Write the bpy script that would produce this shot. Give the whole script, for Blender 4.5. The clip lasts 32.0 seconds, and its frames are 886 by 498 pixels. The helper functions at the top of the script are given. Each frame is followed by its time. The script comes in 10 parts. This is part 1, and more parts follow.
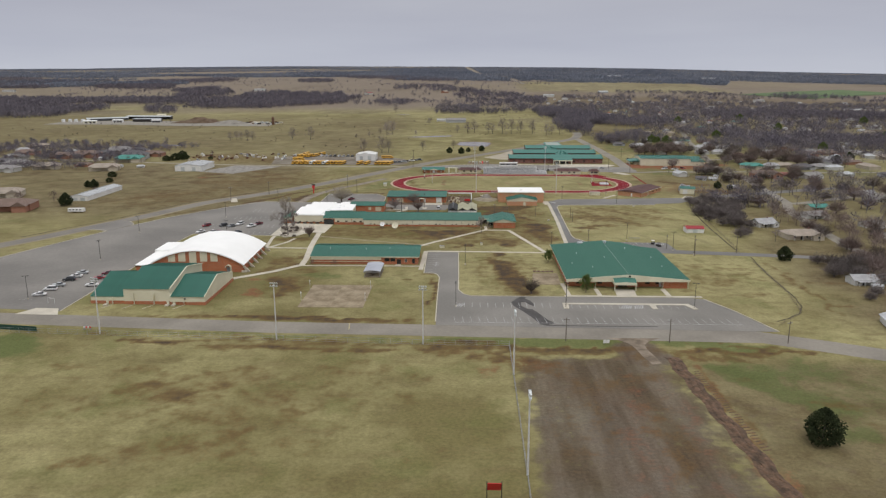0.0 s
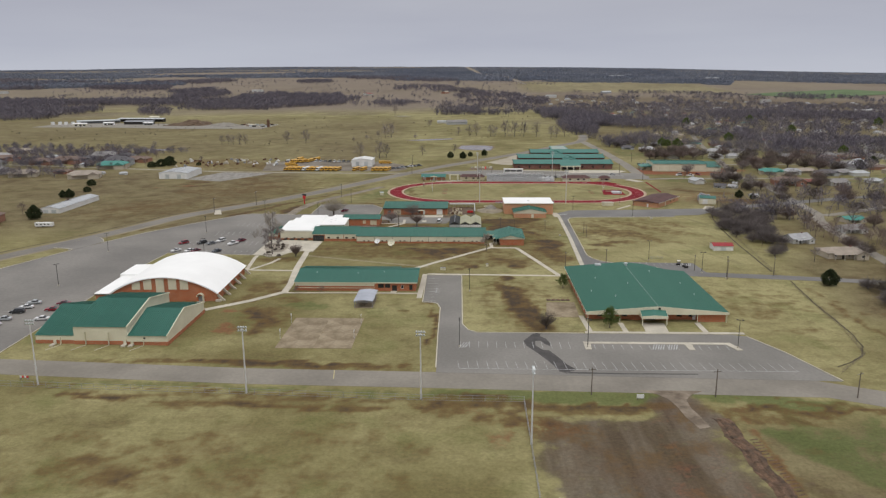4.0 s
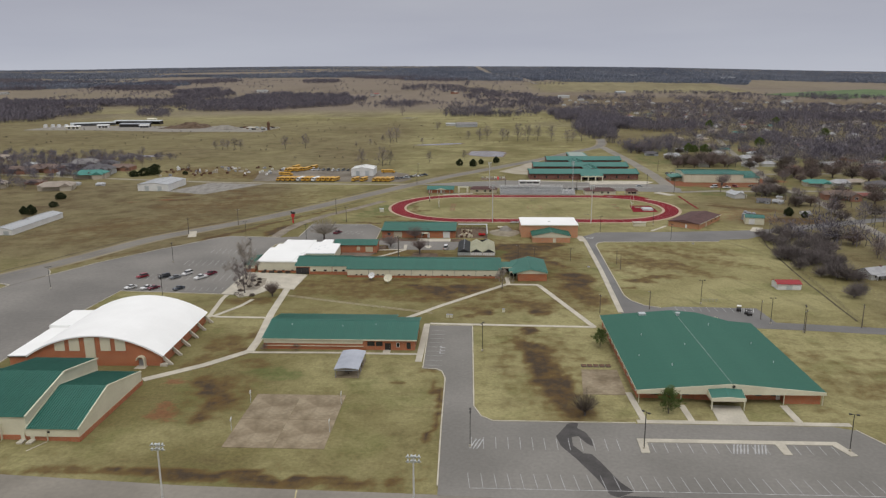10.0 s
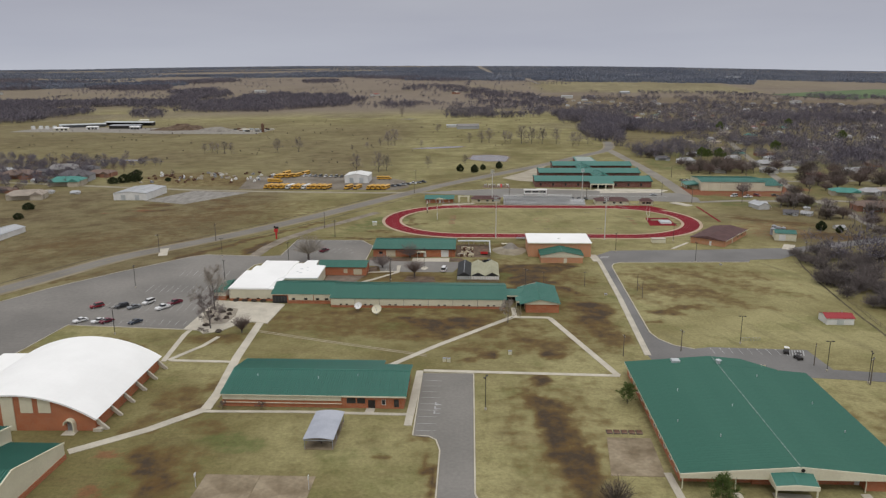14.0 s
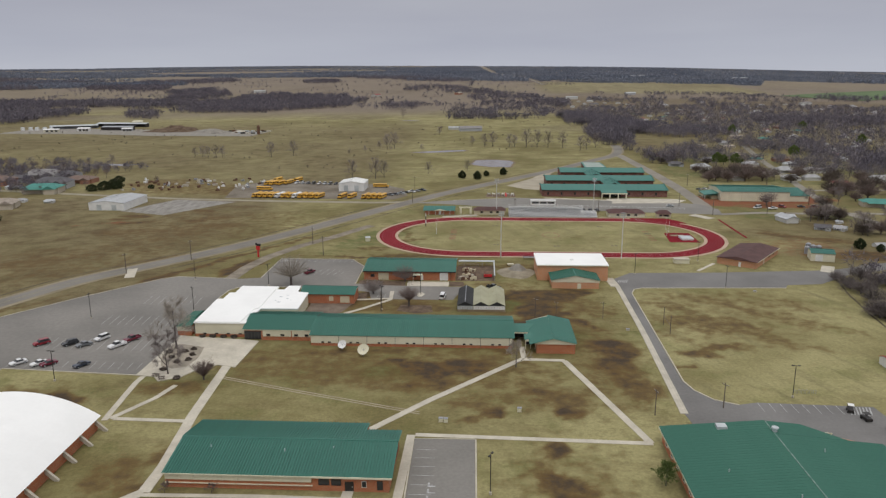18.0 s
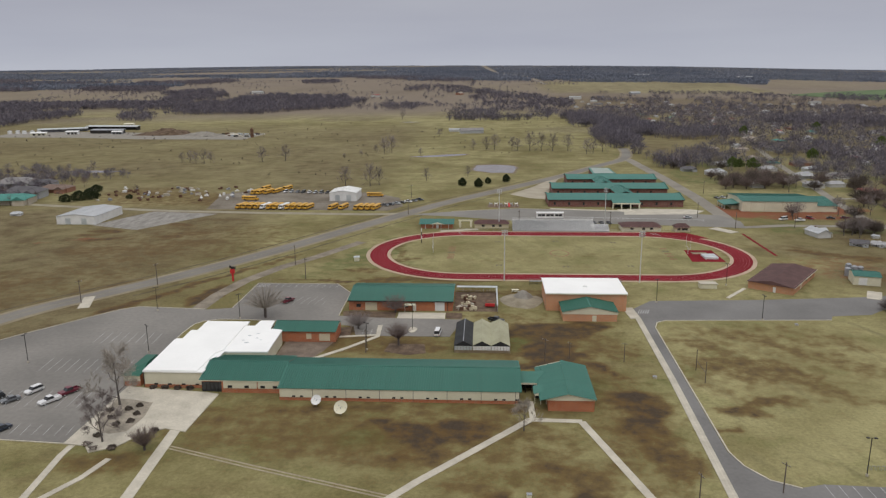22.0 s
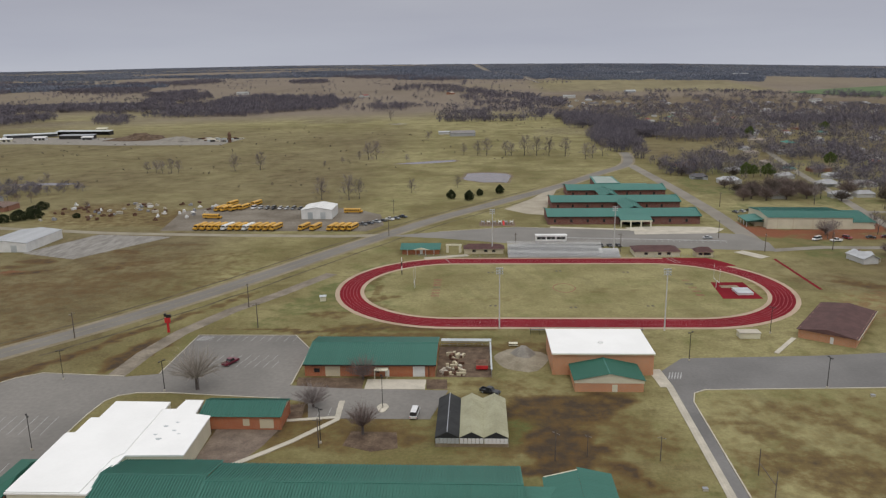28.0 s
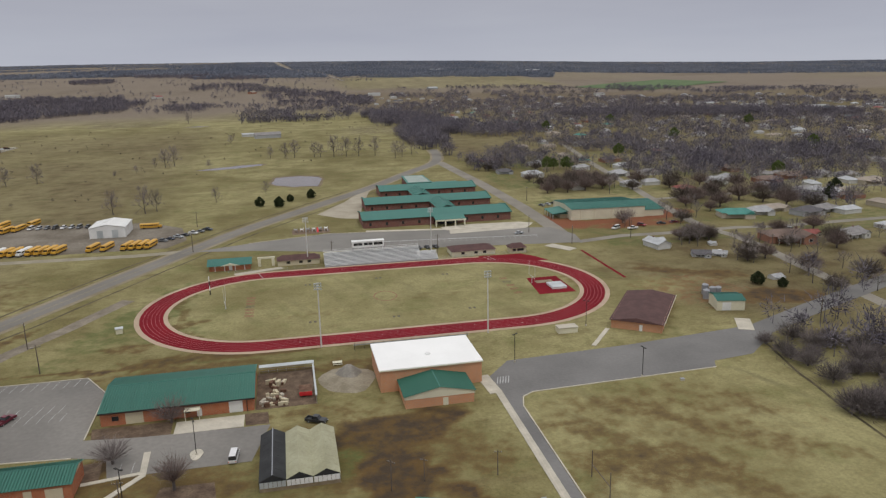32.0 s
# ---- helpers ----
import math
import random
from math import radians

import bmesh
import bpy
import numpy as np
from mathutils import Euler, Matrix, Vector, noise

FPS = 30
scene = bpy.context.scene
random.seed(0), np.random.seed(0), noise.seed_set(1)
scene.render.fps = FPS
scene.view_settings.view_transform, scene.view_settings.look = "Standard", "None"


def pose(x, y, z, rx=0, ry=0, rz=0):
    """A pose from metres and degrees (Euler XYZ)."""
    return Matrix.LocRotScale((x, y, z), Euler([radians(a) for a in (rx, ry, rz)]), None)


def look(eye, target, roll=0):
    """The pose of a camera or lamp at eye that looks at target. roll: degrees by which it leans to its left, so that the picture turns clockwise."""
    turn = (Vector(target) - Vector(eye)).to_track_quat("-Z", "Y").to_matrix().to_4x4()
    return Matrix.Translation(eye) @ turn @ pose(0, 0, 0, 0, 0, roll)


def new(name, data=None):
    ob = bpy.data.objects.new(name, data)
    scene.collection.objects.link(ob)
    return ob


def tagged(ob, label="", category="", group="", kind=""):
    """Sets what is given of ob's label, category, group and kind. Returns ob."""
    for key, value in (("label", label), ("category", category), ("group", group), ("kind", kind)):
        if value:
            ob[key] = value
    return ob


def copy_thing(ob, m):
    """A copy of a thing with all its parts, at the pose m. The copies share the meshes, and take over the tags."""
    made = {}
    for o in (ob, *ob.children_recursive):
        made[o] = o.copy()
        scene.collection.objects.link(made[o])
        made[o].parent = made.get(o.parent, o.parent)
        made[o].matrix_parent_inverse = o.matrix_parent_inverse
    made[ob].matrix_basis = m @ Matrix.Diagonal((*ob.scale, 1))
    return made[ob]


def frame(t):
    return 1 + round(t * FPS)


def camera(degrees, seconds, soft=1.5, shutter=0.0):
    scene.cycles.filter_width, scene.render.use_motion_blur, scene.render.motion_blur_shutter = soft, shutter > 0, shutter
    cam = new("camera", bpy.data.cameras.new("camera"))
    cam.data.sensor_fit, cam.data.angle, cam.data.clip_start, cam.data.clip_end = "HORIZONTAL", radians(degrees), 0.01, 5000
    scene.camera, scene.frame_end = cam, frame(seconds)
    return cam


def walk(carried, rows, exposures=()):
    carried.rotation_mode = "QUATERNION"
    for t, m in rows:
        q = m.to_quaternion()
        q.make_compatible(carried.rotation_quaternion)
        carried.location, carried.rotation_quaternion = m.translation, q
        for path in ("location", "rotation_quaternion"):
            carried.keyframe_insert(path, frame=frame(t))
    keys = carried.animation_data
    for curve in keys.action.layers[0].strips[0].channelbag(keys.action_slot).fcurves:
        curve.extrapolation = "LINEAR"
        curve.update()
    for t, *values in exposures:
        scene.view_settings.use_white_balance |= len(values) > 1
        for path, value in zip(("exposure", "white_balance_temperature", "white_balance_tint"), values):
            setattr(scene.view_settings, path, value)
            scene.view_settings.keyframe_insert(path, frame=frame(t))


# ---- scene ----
cam = camera(62.0, 32.0, soft=1.3)
PATH = [
    (0, (2.106, -1.257, 78.858), (2.039, 0.688, 78.396), -0.1),
    (0.5, (2.792, 2.7, 78.696), (2.741, 4.646, 78.238), -0.0),
    (1, (2.358, 7.441, 78.823), (2.304, 9.388, 78.365), -0.2),
    (1.5, (1.762, 12.329, 78.611), (1.707, 14.275, 78.153), -0.2),
    (2, (1.454, 16.879, 78.523), (1.395, 18.825, 78.065), -0.2),
    (3, (0.515, 26.534, 79.344), (0.455, 28.479, 78.883), -0.2),
    (3.5, (0.635, 31.374, 79.422), (0.57, 33.319, 78.96), -0.2),
    (5.5, (0.396, 50.769, 79.563), (0.323, 52.714, 79.103), -0.3),
    (6, (0.152, 56.142, 79.607), (0.078, 58.087, 79.146), -0.3),
    (7, (-0.121, 66.078, 79.973), (-0.2, 68.023, 79.512), -0.2),
    (8, (-0.621, 75.736, 80.147), (-0.704, 77.68, 79.686), -0.1),
    (9, (-0.658, 85.542, 80.165), (-0.747, 87.486, 79.704), -0.2),
    (10, (-0.472, 95.188, 80.491), (-0.566, 97.131, 80.028), -0.3),
    (11, (-0.393, 104.84, 80.567), (-0.488, 106.784, 80.104), -0.4),
    (12, (-0.495, 114.741, 80.822), (-0.591, 116.684, 80.357), -0.4),
    (13, (-0.859, 124.421, 80.739), (-0.954, 126.364, 80.276), -0.2),
    (14, (-0.713, 134.007, 80.914), (-0.811, 135.95, 80.45), -0.3),
    (14.5, (-0.831, 138.591, 80.809), (-0.928, 140.534, 80.345), -0.2),
    (16.5, (-1.053, 156.939, 81.045), (-1.154, 158.882, 80.583), -0.2),
    (17, (-0.921, 161.59, 81.553), (-1.024, 163.533, 81.088), -0.2),
    (18, (-1.05, 170.607, 81.513), (-1.155, 172.55, 81.049), -0.2),
    (19, (-0.608, 180.108, 81.869), (-0.718, 182.05, 81.404), -0.2),
    (20, (-0.853, 189.349, 81.98), (-0.964, 191.291, 81.516), -0.3),
    (21, (-0.827, 198.625, 82.189), (-0.938, 200.567, 81.724), -0.3),
    (22, (-0.667, 207.973, 82.34), (-0.778, 209.915, 81.875), -0.4),
    (23, (-0.559, 217.091, 82.643), (-0.668, 219.033, 82.177), -0.4),
    (24, (-0.129, 226.314, 82.61), (-0.239, 228.256, 82.145), -0.5),
    (25, (-0.144, 235.38, 83.047), (-0.25, 237.322, 82.58), -0.7),
    (25.5, (-0.147, 239.774, 83.098), (-0.251, 241.716, 82.632), -0.7),
    (27.5, (0.261, 259.027, 83.589), (0.165, 260.968, 83.12), -0.8),
    (28, (0.332, 263.769, 83.788), (0.239, 265.711, 83.319), -0.8),
    (28.5, (0.498, 268.105, 84.137), (0.405, 270.047, 83.669), -0.8),
    (29, (0.625, 272.336, 84.574), (0.533, 274.278, 84.106), -0.8),
    (29.5, (1.009, 274.806, 84.905), (0.939, 276.749, 84.437), -0.8),
    (30, (0.759, 275.904, 85.17), (0.755, 277.848, 84.701), -0.8),
    (30.5, (0.556, 276.055, 85.051), (0.605, 277.999, 84.58), -0.7),
    (31, (0.822, 275.815, 85.219), (1.005, 277.749, 84.743), -0.9),
    (31.5, (0.732, 275.587, 85.301), (1.079, 277.497, 84.819), -1.3),
    (32, (0.531, 275.914, 85.37), (0.933, 277.813, 84.886), -1.2),
]
walk(cam, [(t, look(eye, target, roll)) for t, eye, target, roll in PATH], [(0, 0.12), (3.5, 0.10), (7, 0.03), (10, 0.0), (20, -0.01), (32, -0.03)])

# ---- light: overcast sky, darker at the horizon than overhead, and a weak veiled sun ----
world = bpy.data.worlds.new("overcast")
scene.world = world
world.use_nodes = True
wn, wl = world.node_tree.nodes, world.node_tree.links
wn.clear()
w_out = wn.new("ShaderNodeOutputWorld")
w_bg = wn.new("ShaderNodeBackground")
w_tc = wn.new("ShaderNodeTexCoord")
w_sep = wn.new("ShaderNodeSeparateXYZ")
w_ramp = wn.new("ShaderNodeValToRGB")
w_noise = wn.new("ShaderNodeTexNoise")
w_map = wn.new("ShaderNodeMapping")
w_mix = wn.new("ShaderNodeMix")
w_mix.data_type = "RGBA"
w_mix.blend_type = "MULTIPLY"
w_cr = wn.new("ShaderNodeValToRGB")
wl.new(w_tc.outputs["Generated"], w_sep.inputs[0])
wl.new(w_sep.outputs["Z"], w_ramp.inputs[0])
wl.new(w_tc.outputs["Generated"], w_map.inputs[0])
w_map.inputs["Scale"].default_value = (1.5, 1.5, 11)
wl.new(w_map.outputs[0], w_noise.inputs["Vector"])
w_noise.inputs["Scale"].default_value = 1.6
w_noise.inputs["Detail"].default_value = 5
wl.new(w_noise.outputs[0], w_cr.inputs[0])
w_cr.color_ramp.elements[0].position, w_cr.color_ramp.elements[0].color = 0.3, (0.93, 0.93, 0.95, 1)
w_cr.color_ramp.elements[1].position, w_cr.color_ramp.elements[1].color = 0.7, (1.04, 1.04, 1.03, 1)
els = w_ramp.color_ramp.elements
els[0].position, els[0].color = 0.0, (0.475, 0.495, 0.56, 1)
els[1].position, els[1].color = 1.0, (1.08, 1.08, 1.1, 1)
for at, shade in ((0.035, (0.428, 0.447, 0.516, 1)), (0.1, (0.398, 0.409, 0.468, 1)), (0.35, (0.64, 0.64, 0.67, 1))):
    e = els.new(at)
    e.color = shade
w_mix.inputs[0].default_value = 1.0
wl.new(w_ramp.outputs[0], w_mix.inputs[6])
wl.new(w_cr.outputs[0], w_mix.inputs[7])
wl.new(w_mix.outputs[2], w_bg.inputs[0])
w_bg.inputs[1].default_value = 1.0
wl.new(w_bg.outputs[0], w_out.inputs[0])
sun_data = bpy.data.lights.new("sun", "SUN")
sun_data.energy, sun_data.angle, sun_data.color = 0.75, radians(14), (1.0, 0.96, 0.9)
sun = new("sun", sun_data)
sun.matrix_world = look((60, 60, 300), (40, 200, 0))


# ---- materials ----
def mat(name, c1, c2, rough=0.8, metal=0.0, big=0.15, fine=6.0, vary=0.12, bump=0.0, rand=0.0, spec=0.4, stretch=(1, 1, 1)):
    """Two colours mixed by broad stains, broken up by fine grain; rand: how much one object differs from the next."""
    m = bpy.data.materials.new(name)
    m.use_nodes = True
    nt = m.node_tree
    b = nt.nodes["Principled BSDF"]
    b.inputs["Roughness"].default_value, b.inputs["Metallic"].default_value = rough, metal
    b.inputs["Specular IOR Level"].default_value = spec
    tc, mp = nt.nodes.new("ShaderNodeTexCoord"), nt.nodes.new("ShaderNodeMapping")
    mp.inputs["Scale"].default_value = stretch
    nt.links.new(tc.outputs["Object"], mp.inputs[0])
    n1, n2 = nt.nodes.new("ShaderNodeTexNoise"), nt.nodes.new("ShaderNodeTexNoise")
    n1.inputs["Scale"].default_value, n1.inputs["Detail"].default_value = big, 6
    n2.inputs["Scale"].default_value, n2.inputs["Detail"].default_value = fine, 3
    for n in (n1, n2):
        nt.links.new(mp.outputs[0], n.inputs["Vector"])
    ramp = nt.nodes.new("ShaderNodeValToRGB")
    ramp.color_ramp.elements[0].position, ramp.color_ramp.elements[0].color = 0.36, (*c1, 1)
    ramp.color_ramp.elements[1].position, ramp.color_ramp.elements[1].color = 0.64, (*c2, 1)
    nt.links.new(n1.outputs[0], ramp.inputs[0])
    hsv = nt.nodes.new("ShaderNodeHueSaturation")
    nt.links.new(ramp.outputs[0], hsv.inputs["Color"])
    mr = nt.nodes.new("ShaderNodeMapRange")
    mr.inputs["From Min"].default_value, mr.inputs["From Max"].default_value = 0.25, 0.75
    mr.inputs["To Min"].default_value, mr.inputs["To Max"].default_value = 1 - vary, 1 + vary
    nt.links.new(n2.outputs[0], mr.inputs["Value"])
    value = mr.outputs[0]
    if rand:
        oi, mr2, mu = nt.nodes.new("ShaderNodeObjectInfo"), nt.nodes.new("ShaderNodeMapRange"), nt.nodes.new("ShaderNodeMath")
        mr2.inputs["To Min"].default_value, mr2.inputs["To Max"].default_value = 1 - rand, 1 + rand
        mu.operation = "MULTIPLY"
        nt.links.new(oi.outputs["Random"], mr2.inputs["Value"])
        nt.links.new(value, mu.inputs[0])
        nt.links.new(mr2.outputs[0], mu.inputs[1])
        value = mu.outputs[0]
    nt.links.new(value, hsv.inputs["Value"])
    nt.links.new(hsv.outputs[0], b.inputs["Base Color"])
    if bump:
        bp = nt.nodes.new("ShaderNodeBump")
        bp.inputs["Strength"].default_value, bp.inputs["Distance"].default_value = bump, 0.05
        nt.links.new(n2.outputs[0], bp.inputs["Height"])
        nt.links.new(bp.outputs[0], b.inputs["Normal"])
    return m


def brick_mat(name, c1, c2, mortar):
    m = mat(name, c1, c2, 0.85, big=0.3, fine=3, vary=0.12, rand=0.05)
    nt = m.node_tree
    b = nt.nodes["Principled BSDF"]
    old = b.inputs["Base Color"].links[0].from_socket
    tc, sep, comb, ad = (nt.nodes.new("ShaderNode" + k) for k in ("TexCoord", "SeparateXYZ", "CombineXYZ", "Math"))
    nt.links.new(tc.outputs["Object"], sep.inputs[0])
    ad.operation = "ADD"
    nt.links.new(sep.outputs["X"], ad.inputs[0])
    nt.links.new(sep.outputs["Y"], ad.inputs[1])
    nt.links.new(ad.outputs[0], comb.inputs["X"])
    nt.links.new(sep.outputs["Z"], comb.inputs["Y"])
    br = nt.nodes.new("ShaderNodeTexBrick")
    br.inputs["Scale"].default_value = 1.0
    br.inputs["Brick Width"].default_value, br.inputs["Row Height"].default_value = 0.21, 0.075
    br.inputs["Mortar Size"].default_value = 0.01
    br.inputs["Mortar"].default_value = (*mortar, 1)
    nt.links.new(comb.outputs[0], br.inputs["Vector"])
    nt.links.new(old, br.inputs["Color1"])
    nt.links.new(old, br.inputs["Color2"])
    nt.links.new(br.outputs["Color"], b.inputs["Base Color"])
    return m


BRICK = brick_mat("red_brick", (0.38, 0.105, 0.042), (0.46, 0.15, 0.062), (0.38, 0.22, 0.14))
BRICK_TAN = brick_mat("orange_brick", (0.50, 0.23, 0.115), (0.56, 0.27, 0.14), (0.46, 0.3, 0.2))
BRICK_DARK = brick_mat("dark_red_brick", (0.15, 0.055, 0.045), (0.2, 0.075, 0.055), (0.22, 0.15, 0.13))
GREEN = mat("green_metal_roof", (0.034, 0.136, 0.103), (0.044, 0.162, 0.123), 0.55, 0.0, 0.08, 1.5, 0.09, rand=0.04)
GREEN_FLAT = mat("green_coated_roof", (0.030, 0.112, 0.080), (0.040, 0.130, 0.094), 0.7, 0.0, 0.06, 1.0, 0.07, rand=0.012, spec=0.25)
GREEN_DULL = mat("weathered_green_roof", (0.042, 0.155, 0.128), (0.054, 0.18, 0.148), 0.6, 0.0, 0.1, 2.0, 0.08, rand=0.03)
WHITE_ROOF = mat("white_membrane_roof", (0.82, 0.82, 0.80), (0.86, 0.86, 0.84), 0.7, 0.0, 0.12, 1.2, 0.015)
WHITE = mat("white_paint", (0.66, 0.66, 0.64), (0.76, 0.76, 0.74), 0.6, 0.0, 0.3, 4, 0.06)
CREAM = mat("cream_metal_siding", (0.60, 0.57, 0.43), (0.67, 0.64, 0.49), 0.6, 0.0, 0.2, 3, 0.05)
TAN = mat("tan_siding", (0.52, 0.46, 0.32), (0.58, 0.52, 0.37), 0.6, 0.0, 0.2, 3, 0.05)
PALE_METAL = mat("pale_galvanised_metal", (0.42, 0.45, 0.46), (0.55, 0.58, 0.58), 0.45, 0.2, 0.2, 4, 0.08)
GREY_METAL = mat("grey_painted_metal", (0.27, 0.28, 0.30), (0.34, 0.35, 0.37), 0.5, 0.3, 0.3, 5, 0.08)
DARK_METAL = mat("dark_bronze_metal", (0.025, 0.022, 0.02), (0.04, 0.036, 0.033), 0.5, 0.2, 0.5, 5, 0.1)
POLE_WHITE = mat("galvanised_pole", (0.55, 0.55, 0.54), (0.66, 0.66, 0.65), 0.5, 0.1, 0.5, 5, 0.06)
WOOD_POLE = mat("weathered_pole_wood", (0.10, 0.08, 0.065), (0.16, 0.13, 0.105), 0.9, 0, 0.6, 5, 0.15)
GLASS_DARK = mat("dark_window_glass", (0.02, 0.022, 0.025), (0.035, 0.037, 0.04), 0.15, 0, 0.4, 4, 0.1, spec=0.6)
ASPHALT = mat("aged_asphalt", (0.174, 0.165, 0.149), (0.226, 0.214, 0.194), 0.9, 0, 0.035, 1.2, 0.10, 0.15, spec=0.25)
ASPHALT_DARK = mat("dark_asphalt", (0.148, 0.143, 0.137), (0.193, 0.187, 0.179), 0.9, 0, 0.05, 1.2, 0.08, 0.15, spec=0.25)
ROAD_MAT = mat("road_asphalt", (0.186, 0.168, 0.140), (0.244, 0.222, 0.186), 0.9, 0, 0.06, 0.9, 0.09, 0.15)
WET_ASPHALT = mat("wet_asphalt_streak", (0.058, 0.054, 0.052), (0.082, 0.077, 0.074), 0.8, 0, 0.3, 3, 0.15, spec=0.25)
CONCRETE = mat("concrete", (0.42, 0.385, 0.315), (0.52, 0.48, 0.395), 0.9, 0, 0.2, 2.0, 0.10, 0.1, rand=0.05)
CONCRETE_OLD = mat("old_stained_concrete", (0.165, 0.125, 0.076), (0.30, 0.245, 0.165), 0.9, 0, 0.16, 1.0, 0.18, 0.1, rand=0.06)
LINE = mat("worn_white_line_paint", (0.27, 0.27, 0.27), (0.50, 0.50, 0.49), 0.8, 0, 0.6, 4, 0.15)
TRACK_RED = mat("red_running_track", (0.150, 0.006, 0.012), (0.190, 0.010, 0.017), 0.9, 0, 0.05, 1.5, 0.12, spec=0.12)
TRACK_EDGE = mat("pale_track_border", (0.36, 0.27, 0.19), (0.44, 0.34, 0.25), 0.9, 0, 0.1, 1.5, 0.10)
SHINGLE_RED = mat("maroon_shingle_roof", (0.076, 0.040, 0.038), (0.105, 0.055, 0.050), 0.9, 0, 0.3, 2, 0.15)
PALE_DIRT = mat("pale_gravelly_dirt", (0.20, 0.17, 0.12), (0.29, 0.255, 0.19), 0.95, 0, 0.2, 2.0, 0.2, 0.3)
GRAVEL = mat("grey_gravel", (0.19, 0.175, 0.15), (0.27, 0.25, 0.215), 0.95, 0, 0.2, 2.0, 0.2, 0.3)
ALUMINIUM = mat("pale_aluminium", (0.72, 0.72, 0.70), (0.80, 0.80, 0.78), 0.6, 0, 0.2, 2.0, 0.06)
WATER = mat("muddy_pond_water", (0.135, 0.112, 0.105), (0.17, 0.143, 0.135), 0.2, 0, 0.02, 0.5, 0.06, spec=0.5)
BARK = mat("grey_bark", (0.085, 0.072, 0.066), (0.14, 0.12, 0.11), 0.95, 0, 0.6, 4, 0.2, rand=0.15)
TWIG = mat("bare_twigs", (0.185, 0.158, 0.150), (0.265, 0.228, 0.214), 0.95, 0, 0.08, 0.7, 0.25, rand=0.2)
TWIG_RED = mat("reddish_bare_twigs", (0.150, 0.112, 0.100), (0.215, 0.165, 0.148), 0.95, 0, 0.2, 0.9, 0.25, rand=0.15)
TWIG_DARK = mat("dark_bare_twigs", (0.085, 0.068, 0.055), (0.13, 0.105, 0.085), 0.95, 0, 0.2, 0.9, 0.2)
TWIG_PALE = mat("pale_bare_twigs", (0.26, 0.23, 0.195), (0.35, 0.31, 0.265), 0.95, 0, 0.2, 0.9, 0.2)
WOODS = mat("leafless_woods", (0.116, 0.106, 0.128), (0.196, 0.176, 0.194), 0.95, 0, 0.07, 0.5, 0.3, spec=0.1)
WOODS_PALE = mat("pale_leafless_crowns", (0.185, 0.160, 0.128), (0.26, 0.225, 0.185), 0.95, 0, 0.07, 0.5, 0.25, spec=0.1)
CEDAR = mat("dark_cedar_foliage", (0.030, 0.040, 0.020), (0.055, 0.068, 0.032), 0.95, 0, 0.5, 3, 0.35, spec=0.08)
PINE = mat("pine_foliage", (0.075, 0.105, 0.030), (0.125, 0.165, 0.055), 0.95, 0, 0.5, 3, 0.3, spec=0.08)
BUS = mat("school_bus_yellow", (0.56, 0.30, 0.035), (0.62, 0.35, 0.05), 0.45, 0, 0.3, 3, 0.05, rand=0.06)
RUBBER = mat("black_rubber", (0.02, 0.02, 0.02), (0.03, 0.03, 0.03), 0.85)
RED_PAINT = mat("red_paint", (0.48, 0.02, 0.025), (0.56, 0.035, 0.035), 0.5, 0, 0.5, 4, 0.08)
POLYCARB = mat("yellowed_greenhouse_sheet", (0.29, 0.28, 0.175), (0.36, 0.35, 0.23), 0.5, 0, 0.25, 2, 0.1)
SHADE_CLOTH = mat("black_shade_cloth", (0.020, 0.021, 0.022), (0.034, 0.035, 0.036), 0.85, 0, 0.3, 4, 0.15)
TARMAC_LOT = mat("faded_lot_asphalt", (0.164, 0.155, 0.142), (0.222, 0.209, 0.190), 0.9, 0, 0.03, 0.8, 0.10, 0.15, spec=0.25)
RUST = mat("rusty_scrap", (0.10, 0.05, 0.03), (0.2, 0.12, 0.08), 0.9, 0.2, 0.5, 3, 0.3)


